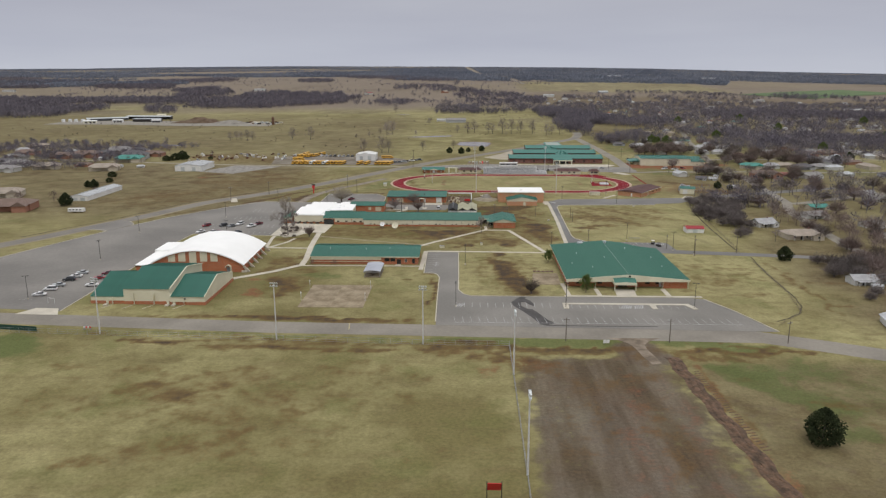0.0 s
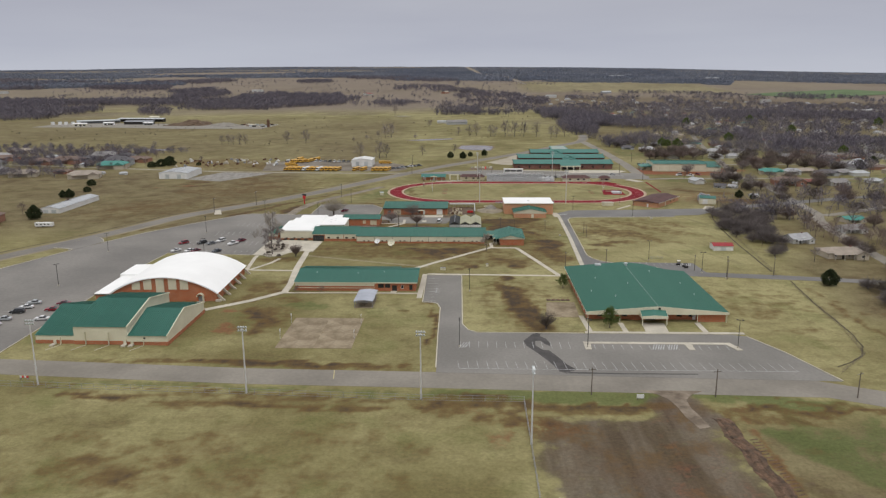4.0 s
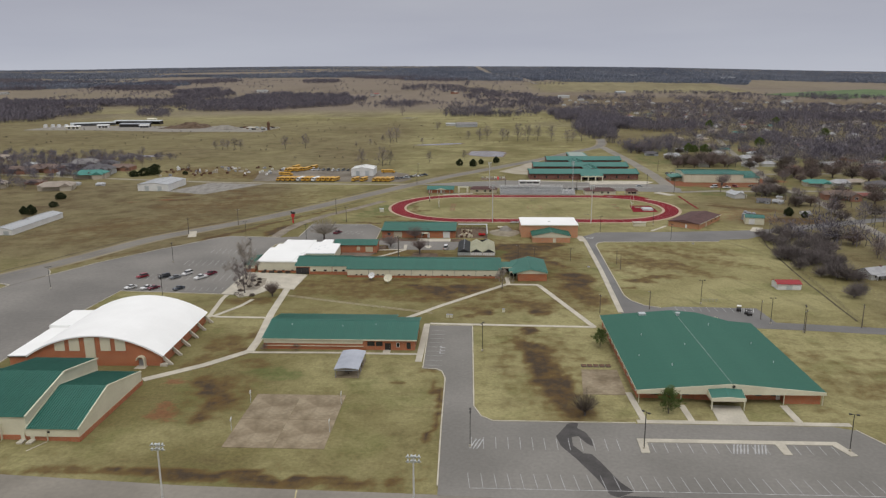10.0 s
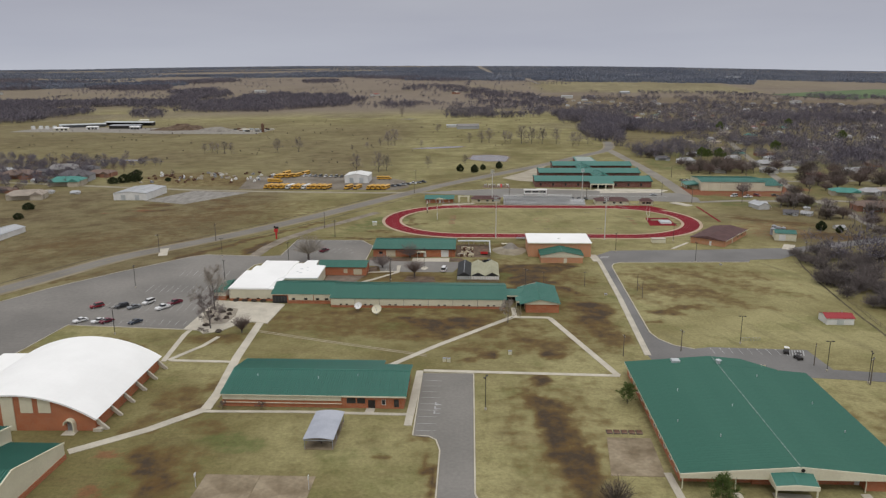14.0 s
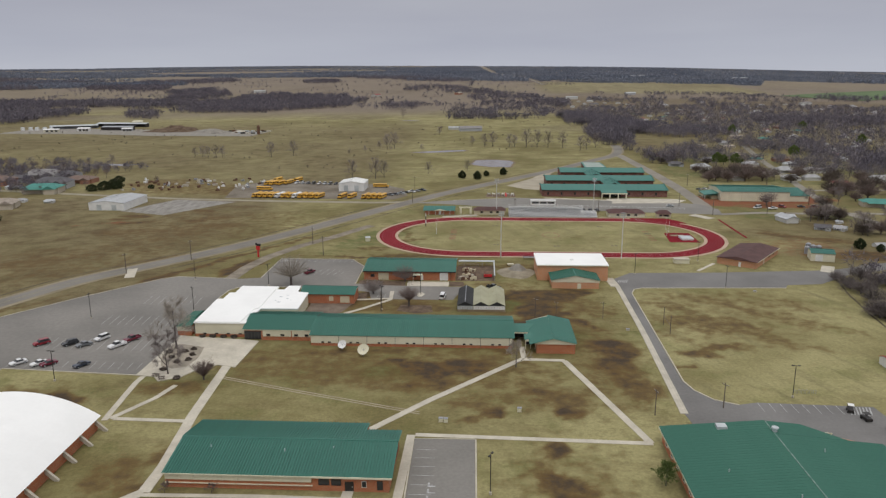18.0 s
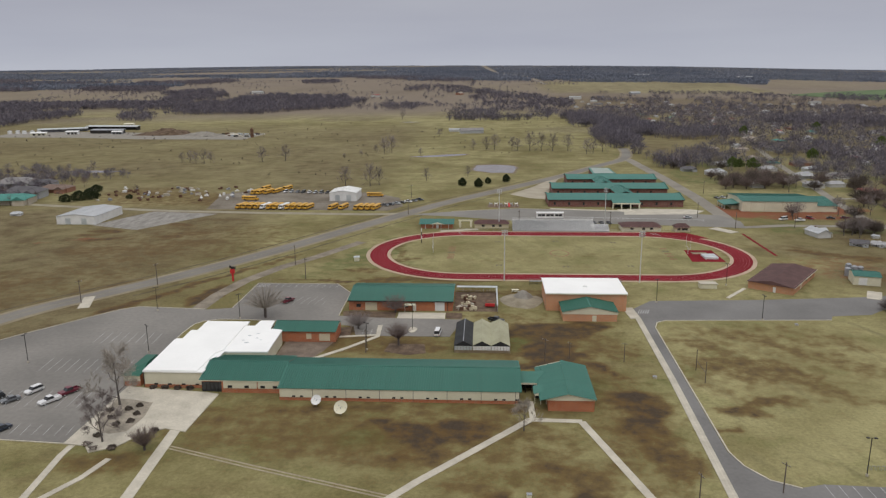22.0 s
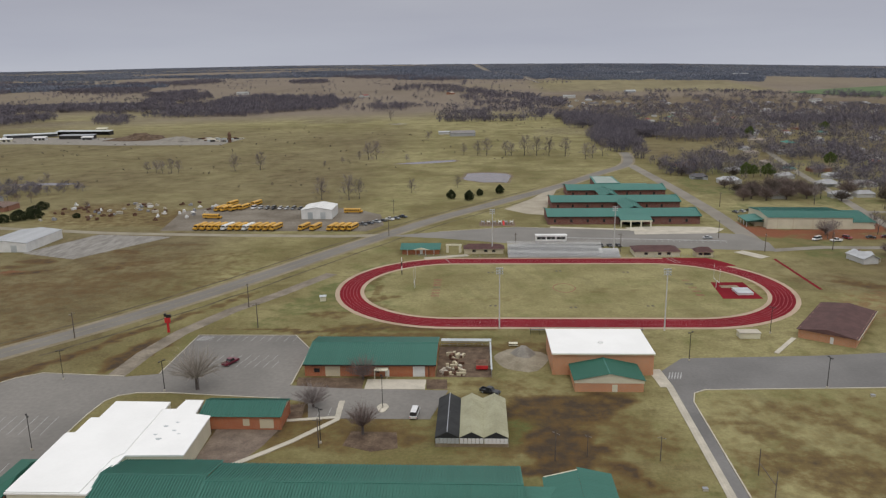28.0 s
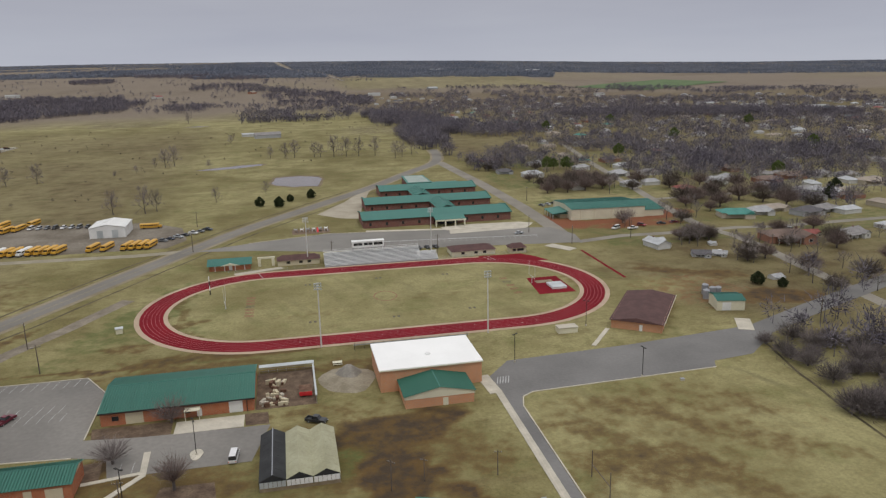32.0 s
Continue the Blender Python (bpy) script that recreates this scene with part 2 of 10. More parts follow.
# ---- mesh helpers ----
class Shape:
    """Collects faces of one mesh."""

    def __init__(self):
        self.v, self.f = [], []

    def add(self, vs, fs):
        k = len(self.v)
        self.v += [tuple(p) for p in vs]
        self.f += [tuple(k + i for i in q) for q in fs]
        return self

    def box(self, x0, y0, z0, x1, y1, z1):
        return self.add([(x0, y0, z0), (x1, y0, z0), (x1, y1, z0), (x0, y1, z0), (x0, y0, z1), (x1, y0, z1), (x1, y1, z1), (x0, y1, z1)],
                        [(3, 2, 1, 0), (4, 5, 6, 7), (0, 1, 5, 4), (1, 2, 6, 5), (2, 3, 7, 6), (3, 0, 4, 7)])

    def prism(self, poly, z0, z1):
        n = len(poly)
        area = sum(poly[i][0] * poly[(i + 1) % n][1] - poly[(i + 1) % n][0] * poly[i][1] for i in range(n))
        if area < 0:
            poly = poly[::-1]
        vs = [(x, y, z0) for x, y in poly] + [(x, y, z1) for x, y in poly]
        return self.add(vs, [tuple(range(n - 1, -1, -1)), tuple(range(n, 2 * n))] + [(i, (i + 1) % n, n + (i + 1) % n, n + i) for i in range(n)])

    def profile(self, pts, y0, y1):
        """A cross-section in x and z, drawn out along y."""
        n = len(pts)
        vs = [(x, y0, z) for x, z in pts] + [(x, y1, z) for x, z in pts]
        return self.add(vs, [tuple(range(n)), tuple(range(2 * n - 1, n - 1, -1))] + [((i + 1) % n, i, n + i, n + (i + 1) % n) for i in range(n)])

    def profile_x(self, pts, x0, x1):
        """A cross-section in y and z, drawn out along x."""
        n = len(pts)
        vs = [(x0, y, z) for y, z in pts] + [(x1, y, z) for y, z in pts]
        return self.add(vs, [tuple(range(n - 1, -1, -1)), tuple(range(n, 2 * n))] + [(i, (i + 1) % n, n + (i + 1) % n, n + i) for i in range(n)])

    def tube(self, a, b, r0, r1, n=6):
        a, b = Vector(a), Vector(b)
        d = (b - a).normalized()
        u = d.orthogonal().normalized()
        w = d.cross(u)
        ring = [(u * math.cos(2 * math.pi * i / n) + w * math.sin(2 * math.pi * i / n)) for i in range(n)]
        return self.add([a + r0 * q for q in ring] + [b + r1 * q for q in ring],
                        [tuple(range(n - 1, -1, -1)), tuple(range(n, 2 * n))] + [(i, (i + 1) % n, n + (i + 1) % n, n + i) for i in range(n)])

    def slab(self, a, b, c, d, th):
        a, b, c, d = (Vector(p) for p in (a, b, c, d))
        n = (b - a).cross(d - a).normalized() * th
        return self.add([a, b, c, d, a + n, b + n, c + n, d + n],
                        [(3, 2, 1, 0), (4, 5, 6, 7), (0, 1, 5, 4), (1, 2, 6, 5), (2, 3, 7, 6), (3, 0, 4, 7)])

    def strip(self, pts, w, z0, z1):
        """A band of width w along a line of points on the ground."""
        left, right = [], []
        for i, p in enumerate(pts):
            a, b = Vector(pts[max(i - 1, 0)]), Vector(pts[min(i + 1, len(pts) - 1)])
            d = (b - a).normalized()
            n = Vector((-d.y, d.x)) * w / 2
            left.append(Vector(p) + n)
            right.append(Vector(p) - n)
        k = len(pts)
        vs = [(*p, z) for z in (z0, z1) for p in left + right]
        fs = [(0, k, 3 * k, 2 * k), (k - 1, 3 * k - 1, 4 * k - 1, 2 * k - 1)]
        for i in range(k - 1):
            fs += [(2 * k + i, 3 * k + i, 3 * k + i + 1, 2 * k + i + 1), (i, 2 * k + i, 2 * k + i + 1, i + 1), (k + i, k + i + 1, 3 * k + i + 1, 3 * k + i)]
        return self.add(vs, fs)

    def mesh(self, name, material):
        me = bpy.data.meshes.new(name)
        me.from_pydata(self.v, [], self.f)
        me.materials.append(material)
        me.validate()
        me.update()
        return me


def part(name, shape, material, parent=None, label=""):
    """One mesh object, under a thing or a part; shape may be a mesh that alike parts share."""
    me = shape.mesh(name, material) if isinstance(shape, Shape) else shape
    ob = new(name, me)
    ob.parent = parent
    return tagged(ob, label) if label else ob


def thing(name, x, y, label, category, z=0.0, turn=0.0, group=""):
    ob = new(name)
    ob.matrix_basis = pose(x, y, z, 0, 0, turn)
    ob.empty_display_size = 1.0
    return tagged(ob, label, category, group)


def setting(name, shape, material, label, category):
    return tagged(part(name, shape, material), label, category, kind="structure")


def panels(parent, o, u, v, count, material, name="roof_panel", seam=0.2, thick=0.06, gap=0.004, ribs=2):
    """A pitched roof of standing-seam sheets, each an object: o is a lower corner, u runs along the eave, v up the slope."""
    o, u, v = Vector(o), Vector(u), Vector(v)
    e1, e2 = u.normalized(), v.normalized()
    e3 = e1.cross(e2)
    w, h = u.length / count, v.length
    s = Shape().box(0.0, 0, 0, w - gap, h, thick)
    for k in range(ribs):
        s.box(w * (k + 1) / ribs - 0.12, 0, thick - 0.01, w * (k + 1) / ribs - 0.03, h, thick + seam)
    me = s.mesh(name, material)
    for i in range(count):
        ob = part(name, me, material, parent)
        p = o + e1 * (w * i)
        ob.matrix_basis = Matrix(((e1.x, e2.x, e3.x, p.x), (e1.y, e2.y, e3.y, p.y), (e1.z, e2.z, e3.z, p.z), (0, 0, 0, 1)))


def window(parent, x, y, z, w, h, face="y", name="window", glass=None, rim=None, lean=-1):
    """A framed window on a wall that faces -y (face y) or +-x (face x, lean the side it looks to)."""
    glass, rim = glass or GLASS_DARK, rim or DARK_METAL
    def bx(s, a, b, c, d, depth):
        if face == "y":
            s.box(a, y - depth, c, b, y + 0.02, d)
        else:
            s.box(min(x, x + lean * depth) - 0.02, a, c, max(x, x + lean * depth) + 0.02, b, d)
        return s
    c0 = x if face == "y" else y
    fr = Shape()
    for a, b, c, d in ((c0 - w / 2, c0 + w / 2, z, z + 0.09), (c0 - w / 2, c0 + w / 2, z + h - 0.09, z + h), (c0 - w / 2, c0 - w / 2 + 0.09, z + 0.09, z + h - 0.09), (c0 + w / 2 - 0.09, c0 + w / 2, z + 0.09, z + h - 0.09)):
        bx(fr, a, b, c, d, 0.08)
    win = part(name, fr, rim, parent)
    part("pane", bx(Shape(), c0 - w / 2 + 0.09, c0 + w / 2 - 0.09, z + 0.09, z + h - 0.09, 0.03), glass, win)
    return win


# ---- lie of the land: flat here, rising to low hills far away ----
def true_range(r):
    """Beyond 1.8 km the plain is drawn in, so that its rim stands for a horizon 16 km away."""
    if r <= 1800:
        return max(r, 1.0)
    u = min((r - 1800) / 3100, 1)
    return 1 / (1 / 16000 + (1 / 1800 - 1 / 16000) * (1 - u) ** 1.94)


def shrink(x, y):
    """How much smaller things stand there for being drawn in."""
    r = math.hypot(x, y - 140.0)
    return r / true_range(r)


def land(x, y):
    """The plain lies level, then lifts gently toward its rim, less so to the east."""
    r = math.hypot(x, y - 140.0)
    if r < 1400:
        return 0.0
    s = min((r - 1400) / 1200, 1)
    lift = float(np.interp(math.degrees(math.atan2(x, y - 200)), (-60, -33, -28, -23, -14, -3, 8, 14, 18, 23, 28, 34, 60), (0.0095, 0.0105, 0.0115, 0.013, 0.0145, 0.0145, 0.0125, 0.0105, 0.0085, 0.006, 0.004, 0.002, 0.001)))
    return 80 + r * (lift * s * s * (3 - 2 * s) - 80 / true_range(r))


def lattice(ix, iy, seed):
    h = (ix.astype(np.int64) * 374761393 + iy.astype(np.int64) * 668265263 + seed * 144665) & 0x7FFFFFFF
    h = ((h ^ (h >> 13)) * 1274126177) & 0x7FFFFFFF
    return ((h ^ (h >> 16)) & 0xFFFF) / 65535.0


def cloud(x, y, size, seed=0, octaves=4):
    """Soft random field from 0 to 1 with patches of about the given size."""
    total, amp, norm = 0, 1.0, 0
    for k in range(octaves):
        fx, fy = x / size * 2**k, y / size * 2**k
        ix, iy = np.floor(fx), np.floor(fy)
        tx, ty = fx - ix, fy - iy
        tx, ty = tx * tx * (3 - 2 * tx), ty * ty * (3 - 2 * ty)
        a, b = lattice(ix, iy, seed + k), lattice(ix + 1, iy, seed + k)
        c, d = lattice(ix, iy + 1, seed + k), lattice(ix + 1, iy + 1, seed + k)
        total = total + amp * ((a * (1 - tx) + b * tx) * (1 - ty) + (c * (1 - tx) + d * tx) * ty)
        norm += amp
        amp *= 0.55
    return total / norm


# ---- ground: one sheet to the horizon ----
def axis_steps(lo, hi, step, end):
    core = list(np.arange(lo, hi + 0.1, step))
    up, down, d = [], [], step
    while hi + sum(up) < end:
        d *= 1.055
        up.append(d)
    d = step
    while lo - sum(down) > -end:
        d *= 1.055
        down.append(d)
    return np.array(sorted([lo - sum(down[: i + 1]) for i in range(len(down))]) + core + [hi + sum(up[: i + 1]) for i in range(len(up))])


GX, GY = axis_steps(-170, 150, 2.0, 4900), axis_steps(100, 620, 2.0, 4950)
XX, YY = np.meshgrid(GX, GY)
RR = np.hypot(XX, YY - 140.0)
ZZ = np.array([land(x, y) for x, y in zip(XX.ravel().tolist(), YY.ravel().tolist())]).reshape(XX.shape)
nx, ny = len(GX), len(GY)
idx = np.arange(nx * ny).reshape(ny, nx)
quads = np.stack([idx[:-1, :-1], idx[:-1, 1:], idx[1:, 1:], idx[1:, :-1]], -1).reshape(-1, 4)
ground_mesh = bpy.data.meshes.new("ground")
ground_mesh.from_pydata(np.stack([XX, YY, ZZ], -1).reshape(-1, 3).tolist(), [], quads.tolist())
WX = XX + 9 * (cloud(XX, YY, 14, 5) - 0.5) + 3 * (cloud(XX, YY, 4, 9) - 0.5)
WY = YY + 9 * (cloud(XX, YY, 14, 17) - 0.5) + 3 * (cloud(XX, YY, 4, 23) - 0.5)


def spots(rows):
    """Soft-edged patches: centre, half sizes, turn in degrees, strength."""
    total = np.zeros_like(XX)
    for cx, cy, rx, ry, turn, most in rows:
        c, s = math.cos(radians(turn)), math.sin(radians(turn))
        dx, dy = WX - cx, WY - cy
        d = np.sqrt(((dx * c + dy * s) / (rx * 1.15)) ** 2 + ((-dx * s + dy * c) / (ry * 1.15)) ** 2)
        total = np.maximum(total, min(1.0, most * 1.2) * np.clip((1.4 - d) / 0.65, 0, 1))
    return total


# damp dark soil where rain has stood
DAMP_FRONT = ((-75, 173, 16, 4, 10, 0.6), (-52, 170, 13, 3, 0, 0.5), (-62, 160, 10, 3, 20, 0.5), (-98, 163, 12, 4, 0, 0.4), (-34, 152, 9, 5, 30, 0.35),
              (-25, 188, 14, 3, 0, 0.45), (-60, 182, 22, 2.5, 0, 0.5), (-53, 207, 50, 1.6, -2, 0.5), (-60, 229, 40, 1.6, -2, 0.7), (-11, 268, 1.4, 9, 0, 0.9))
DAMP_COURT = ((-69, 272, 3, 9, 20, 0.7), (-66, 262, 4, 4, 0, 0.6), (19, 285, 4, 19, 2, 0.85), (22, 262, 5, 5, 0, 0.6), (-13, 287, 3, 3, 0, 0.5), (-57, 231, 30, 1.3, -3, 0.8), (12, 300, 4, 5, 0, 0.4))
DAMP_LAWN = ((-10, 368, 15, 5, 0, 1.0), (-13, 356, 8, 4, 0, 0.7), (38, 385, 6, 6, 0, 1.0), (38, 370, 6, 9, 20, 0.75), (42, 356, 5, 7, 0, 0.7), (20, 347, 9, 5, 0, 0.65),
             (-30, 380, 30, 2, 0, 0.55), (-60, 376, 12, 4, 0, 0.4), (0, 343, 8, 4, 0, 0.5), (-120, 340, 8, 6, 0, 0.6), (-50, 372, 14, 5, 0, 0.4))
DAMP_YARD = ((20, 437, 14, 9, 10, 0.8), (32, 442, 9, 6, 0, 0.75), (20, 418, 8, 12, 0, 0.85), (38, 420, 7, 8, 0, 0.5), (-35, 424, 18, 7, 0, 0.6), (5, 452, 12, 4, 0, 0.5), (15, 480, 30, 4, 0, 0.55), (-30, 489, 20, 4, 0, 0.6), (30, 405, 5, 8, 0, 0.5))
DAMP_PRACTICE = ((66, 425, 9, 3, -50, 0.56), (86, 428, 14, 4, -50, 0.55), (74, 405, 10, 5, -50, 0.6), (100, 412, 12, 4, -45, 0.5), (112, 432, 12, 3, -50, 0.5), (63, 392, 7, 3, -50, 0.5), (96, 392, 12, 3, -45, 0.42), (118, 402, 10, 3, -40, 0.4),
                 (97, 330, 8, 3, 20, 0.3), (101, 278, 8, 4, 30, 0.5), (90, 300, 9, 3, 10, 0.4), (88, 262, 7, 3, 0, 0.3), (112, 305, 8, 4, 30, 0.3))
DAMP_PRACTICE_BROAD = ((71, 411, 14, 5, -10, 0.62), (79, 408, 12, 6, -20, 0.62), (84, 401, 12, 5, -30, 0.55), (64, 379, 6, 3, -30, 0.75), (72, 385, 8, 3, 20, 0.7), (69, 433, 6, 12, 10, 0.45), (93, 423, 12, 2.5, -50, 0.5), (100, 429, 12, 2.5, -50, 0.5), (91, 429, 10, 2.0, -50, 0.45), (92, 392, 12, 5, -30, 0.5), (101, 415, 14, 5, -30, 0.5), (81, 385, 8, 3, 10, 0.4))
DAMP_TRACK = ((20, 204, 30, 2.0, -1, 0.75), (14, 196, 12, 4, -10, 0.8), (22, 190, 8, 5, 0, 0.6), (34, 205.5, 14, 1.2, 0, 0.8), (72, 200, 14, 2.5, -8, 0.7), (88, 206, 10, 1.4, -15, 0.6), (-40, 528, 10, 3, 20, 0.6), (-52, 512, 8, 3, 0, 0.6), (-28, 510, 12, 3, -20, 0.55), (-48, 540, 3, 4, 0, 0.8), (-35, 500, 14, 2.5, 0, 0.6), (-10, 500, 12, 1.4, 0, 0.7), (-40, 558, 3, 8, -20, 0.5), (-40, 545, 2, 14, 0, 0.5), (-33, 518, 6, 2, -45, 0.5), (60, 507, 40, 1.2, 0, 0.45), (0, 508, 30, 1.2, 0, 0.5), (50, 540, 16, 3, 0, 0.3), (5, 530, 12, 3, 0, 0.3), (109, 545, 2, 12, 0, 0.5), (128, 560, 8, 4, -30, 0.35))
DAMP_BROAD = ((-30, 368, 44, 15, 0, 0.5), (-5, 362, 26, 14, 0, 0.5), (-84, 350, 9, 5, 0, 0.6), (-105, 474, 4, 12, -15, 0.8), (14, 432, 26, 22, 0, 0.42), (36, 372, 10, 28, 0, 0.45), (-25, 374, 36, 9, 0, 0.42), (-2, 362, 16, 10, 0, 0.45), (18, 290, 12, 30, 0, 0.4), (-68, 268, 9, 14, 0, 0.42), (-35, 424, 20, 9, 0, 0.5), (15, 347, 18, 8, 0, 0.42), (84, 420, 34, 24, 30, 0.36), (-30, 487, 34, 6, 0, 0.42), (-150, 560, 55, 40, 20, 0.36), (-190, 480, 50, 30, 40, 0.36), (-62, 170, 44, 14, 5, 0.36), (-120, 340, 14, 9, 0, 0.4), (100, 290, 22, 14, 20, 0.34))
DAMP_WEST = ((-150, 560, 22, 9, 25, 0.5), (-185, 545, 18, 8, 10, 0.5), (-130, 595, 20, 6, 20, 0.4), (-140, 490, 20, 5, 35, 0.5), (-200, 480, 25, 7, 40, 0.5), (-180, 400, 20, 4, 55, 0.4), (-170, 600, 30, 6, 10, 0.35))
DAMP_STRIP = ((17.4, 320, 2, 4, 0, 0.8), (14, 308, 4, 5, 0, 0.8), (18, 304, 4, 5, 10, 0.75), (15.5, 295, 2.5, 6, 0, 0.85), (18, 287, 4, 4, 0, 0.9), (19, 278, 2.5, 6, 0, 0.9), (19, 270, 3, 4, 0, 0.9), (21, 263, 4, 2.5, -20, 0.8), (-74, 277, 3.5, 4, 0, 0.75), (-71, 271, 2.5, 4, 20, 0.85), (-66, 264, 4, 3, 0, 0.95), (-68.5, 255, 2, 4, 0, 0.8), (-19.7, 278.7, 2, 1.5, 0, 0.6), (-13, 271, 2, 1.5, 0, 0.6))
DAMP_LAWNS = ((-22, 371, 6, 2.2, 0, 1.0), (-13, 364, 4, 3, -30, 0.9), (-2, 364, 5, 1.6, 0, 0.9), (6, 364, 3, 2, 0, 0.6), (12.7, 350, 4, 3, 0, 0.7), (2, 337, 3, 2, 0, 0.8), (22, 340, 4, 3.5, 0, 0.8), (-4, 335, 3, 1.5, 0, 0.6), (39, 377, 3, 4, 0, 1.0), (37.5, 360, 4, 4, 0, 0.7), (43, 385, 3, 5, 0, 0.7), (33.5, 406, 3, 4, 0, 0.6), (-46, 354, 8, 2, 0, 0.5), (57, 371, 5, 1.4, 0, 0.7), (87, 401, 7, 2, -10, 0.6))
DAMP_HALL = ((15, 440, 5, 1.6, 0, 0.9), (23, 443.5, 6, 1.2, 0, 0.9), (34, 441, 7, 1.5, 0, 0.9), (21, 429, 4, 3, 30, 0.75), (15, 421, 4, 4, 0, 0.8), (26, 416, 5, 3.2, 0, 1.0), (19.5, 414, 4, 2.5, 0, 0.85), (32, 408, 4, 2, -30, 0.85), (37, 402, 5, 2, -40, 0.75), (34, 431, 6, 1.6, 0, 0.6), (13, 433, 3, 3, 0, 0.7), (10.5, 408, 7, 1.0, 0, 0.9))
DAMP_SHOP = ((-45, 455, 6, 1.6, 0, 0.9), (-38, 452, 4, 1.4, 0, 0.8), (-12, 450, 3, 1.2, 0, 0.9), (-46, 434, 4, 5, 0, 0.75), (-41, 438, 5, 3, 0, 0.8), (-35, 434, 4, 3, 0, 0.6), (-25, 421.5, 6, 2.4, 0, 0.8), (-16, 420, 4, 3, 0, 0.6), (-24, 430, 6, 2.2, 0, 0.5), (-55, 425, 9, 5, 10, 0.75), (-60, 495, 26, 1.2, 0, 0.7), (-20, 497, 28, 1.6, 0, 0.7))
DAMP_DITCH = ((-132, 460, 3, 9, -30, 0.8), (-124, 474, 2.2, 10, -33, 0.75), (-115, 490, 2, 11, -32, 0.75), (-105, 507, 2, 12, -30, 0.7), (-94, 527, 2, 12, -30, 0.65), (-105, 464, 2, 6, -20, 0.9), (-102, 475, 2.4, 8, -15, 0.85), (-165, 420, 1.5, 14, -28, 0.5), (-11.6, 258, 0.8, 14, -1, 1.0))
DAMP_FAR = ((-215, 700, 45, 22, 0, 0.55), (-250, 712, 22, 12, 10, 0.6), (-180, 690, 14, 20, 0, 0.6), (-235, 735, 30, 8, 5, 0.5), (-198, 568, 8, 3, 20, 0.8), (-172, 607, 9, 4, -20, 0.7), (-155, 585, 12, 4, 20, 0.6), (-163, 575, 8, 3, 0, 0.7), (-150, 620, 14, 2.5, 10, 0.5), (-206, 587, 8, 4, 0, 0.8), (-212, 577, 6, 3, 0, 0.7), (-128, 584, 10, 3, 30, 0.5), (-158, 541, 12, 4, 20, 0.55), (-170, 526, 10, 3, 10, 0.5), (-215, 688, 45, 20, 0, 0.5), (78, 429, 12, 2, 35, 0.45), (64, 405, 14, 2, 35, 0.5), (90, 441, 12, 1.5, 30, 0.45))
DAMP_VERGE = ((-94, 206, 8, 2, 0, 0.8), (-66, 202, 14, 2, 0, 0.7), (-54, 203, 9, 2, 0, 0.85), (-35, 202, 12, 1.8, 0, 0.85), (-25, 201, 8, 1.6, 0, 0.9), (-7, 201, 5, 2.2, 0, 0.8), (-60, 231, 34, 0.8, -2, 0.9), (-30, 228.6, 20, 0.8, -2, 0.8), (-80, 212.5, 40, 0.6, -2, 0.7), (-20, 208.6, 36, 0.7, -2, 0.6), (4, 209.5, 5, 1.5, 0, 0.8))
DAMP_FIELD = ((-108, 186, 7, 2, 0, 0.6), (-85, 186, 7, 1.8, 0, 0.55), (-64, 185, 12, 1.5, 5, 0.6), (-80, 175, 4, 3, 0, 0.8), (-69, 168, 6, 3.5, 0, 0.85), (-63, 176, 4, 4, 30, 0.75), (-54, 180, 6, 1.5, 10, 0.6), (-58, 158, 9, 5, 0, 0.55), (-50, 150, 4, 3, 0, 0.7), (-44, 167, 4, 5, 0, 0.6), (-38, 158, 3, 6, -20, 0.6), (-60, 142, 14, 5, 0, 0.6), (-80, 136, 6, 3, 0, 0.7), (-31, 189, 6, 5, 0, 0.5))
DAMP_FIELD_EAST = ((-11, 180, 5, 2.5, 0, 0.5), (-15, 168, 4, 3, 0, 0.45), (-31, 142, 2, 5, 0, 0.5), (-38, 144, 3, 3, 0, 0.5), (8, 196, 8, 2.5, -10, 0.75), (43, 182, 12, 4, 10, 0.5), (33, 165, 3, 20, 5, 0.5), (52, 196, 2.5, 6, 0, 0.7), (47, 150, 4, 18, 0, 0.5), (26, 150, 4, 14, 0, 0.4))
DAMP_WALKS = ((-110, 341, 6, 3.5, 0, 1.0), (-76, 302, 5, 8, 20, 0.6), (-71, 314, 4, 5, 0, 0.6), (-80, 290, 3, 6, 10, 0.5), (-64, 290, 5, 3, 0, 0.5), (-60, 322, 6, 2, 0, 0.5), (-55, 362, 10, 3, 0, 0.5), (-66, 374, 5, 4, 0, 0.5), (-40, 378, 20, 1.4, 0, 0.7), (10, 380, 8, 1.2, 0, 0.7))
DAMP_EAST = ((130.5, 300, 1.2, 10, 0, 0.5), (129.5, 282, 1.2, 12, 0, 0.55), (128, 262, 1.2, 12, 3, 0.55), (126, 246, 1.2, 8, 5, 0.5), (142, 278, 10, 1.0, 0, 0.5), (131, 249, 6, 1.5, 0, 0.6), (120, 285, 7, 4, 0, 0.35), (110, 262, 8, 3, 20, 0.4), (160, 545, 20, 4, -25, 0.7), (172, 535, 14, 4, -25, 0.6), (178, 505, 14, 8, -20, 0.8), (165, 505, 8, 5, 0, 0.6), (150, 558, 10, 3, -20, 0.4))
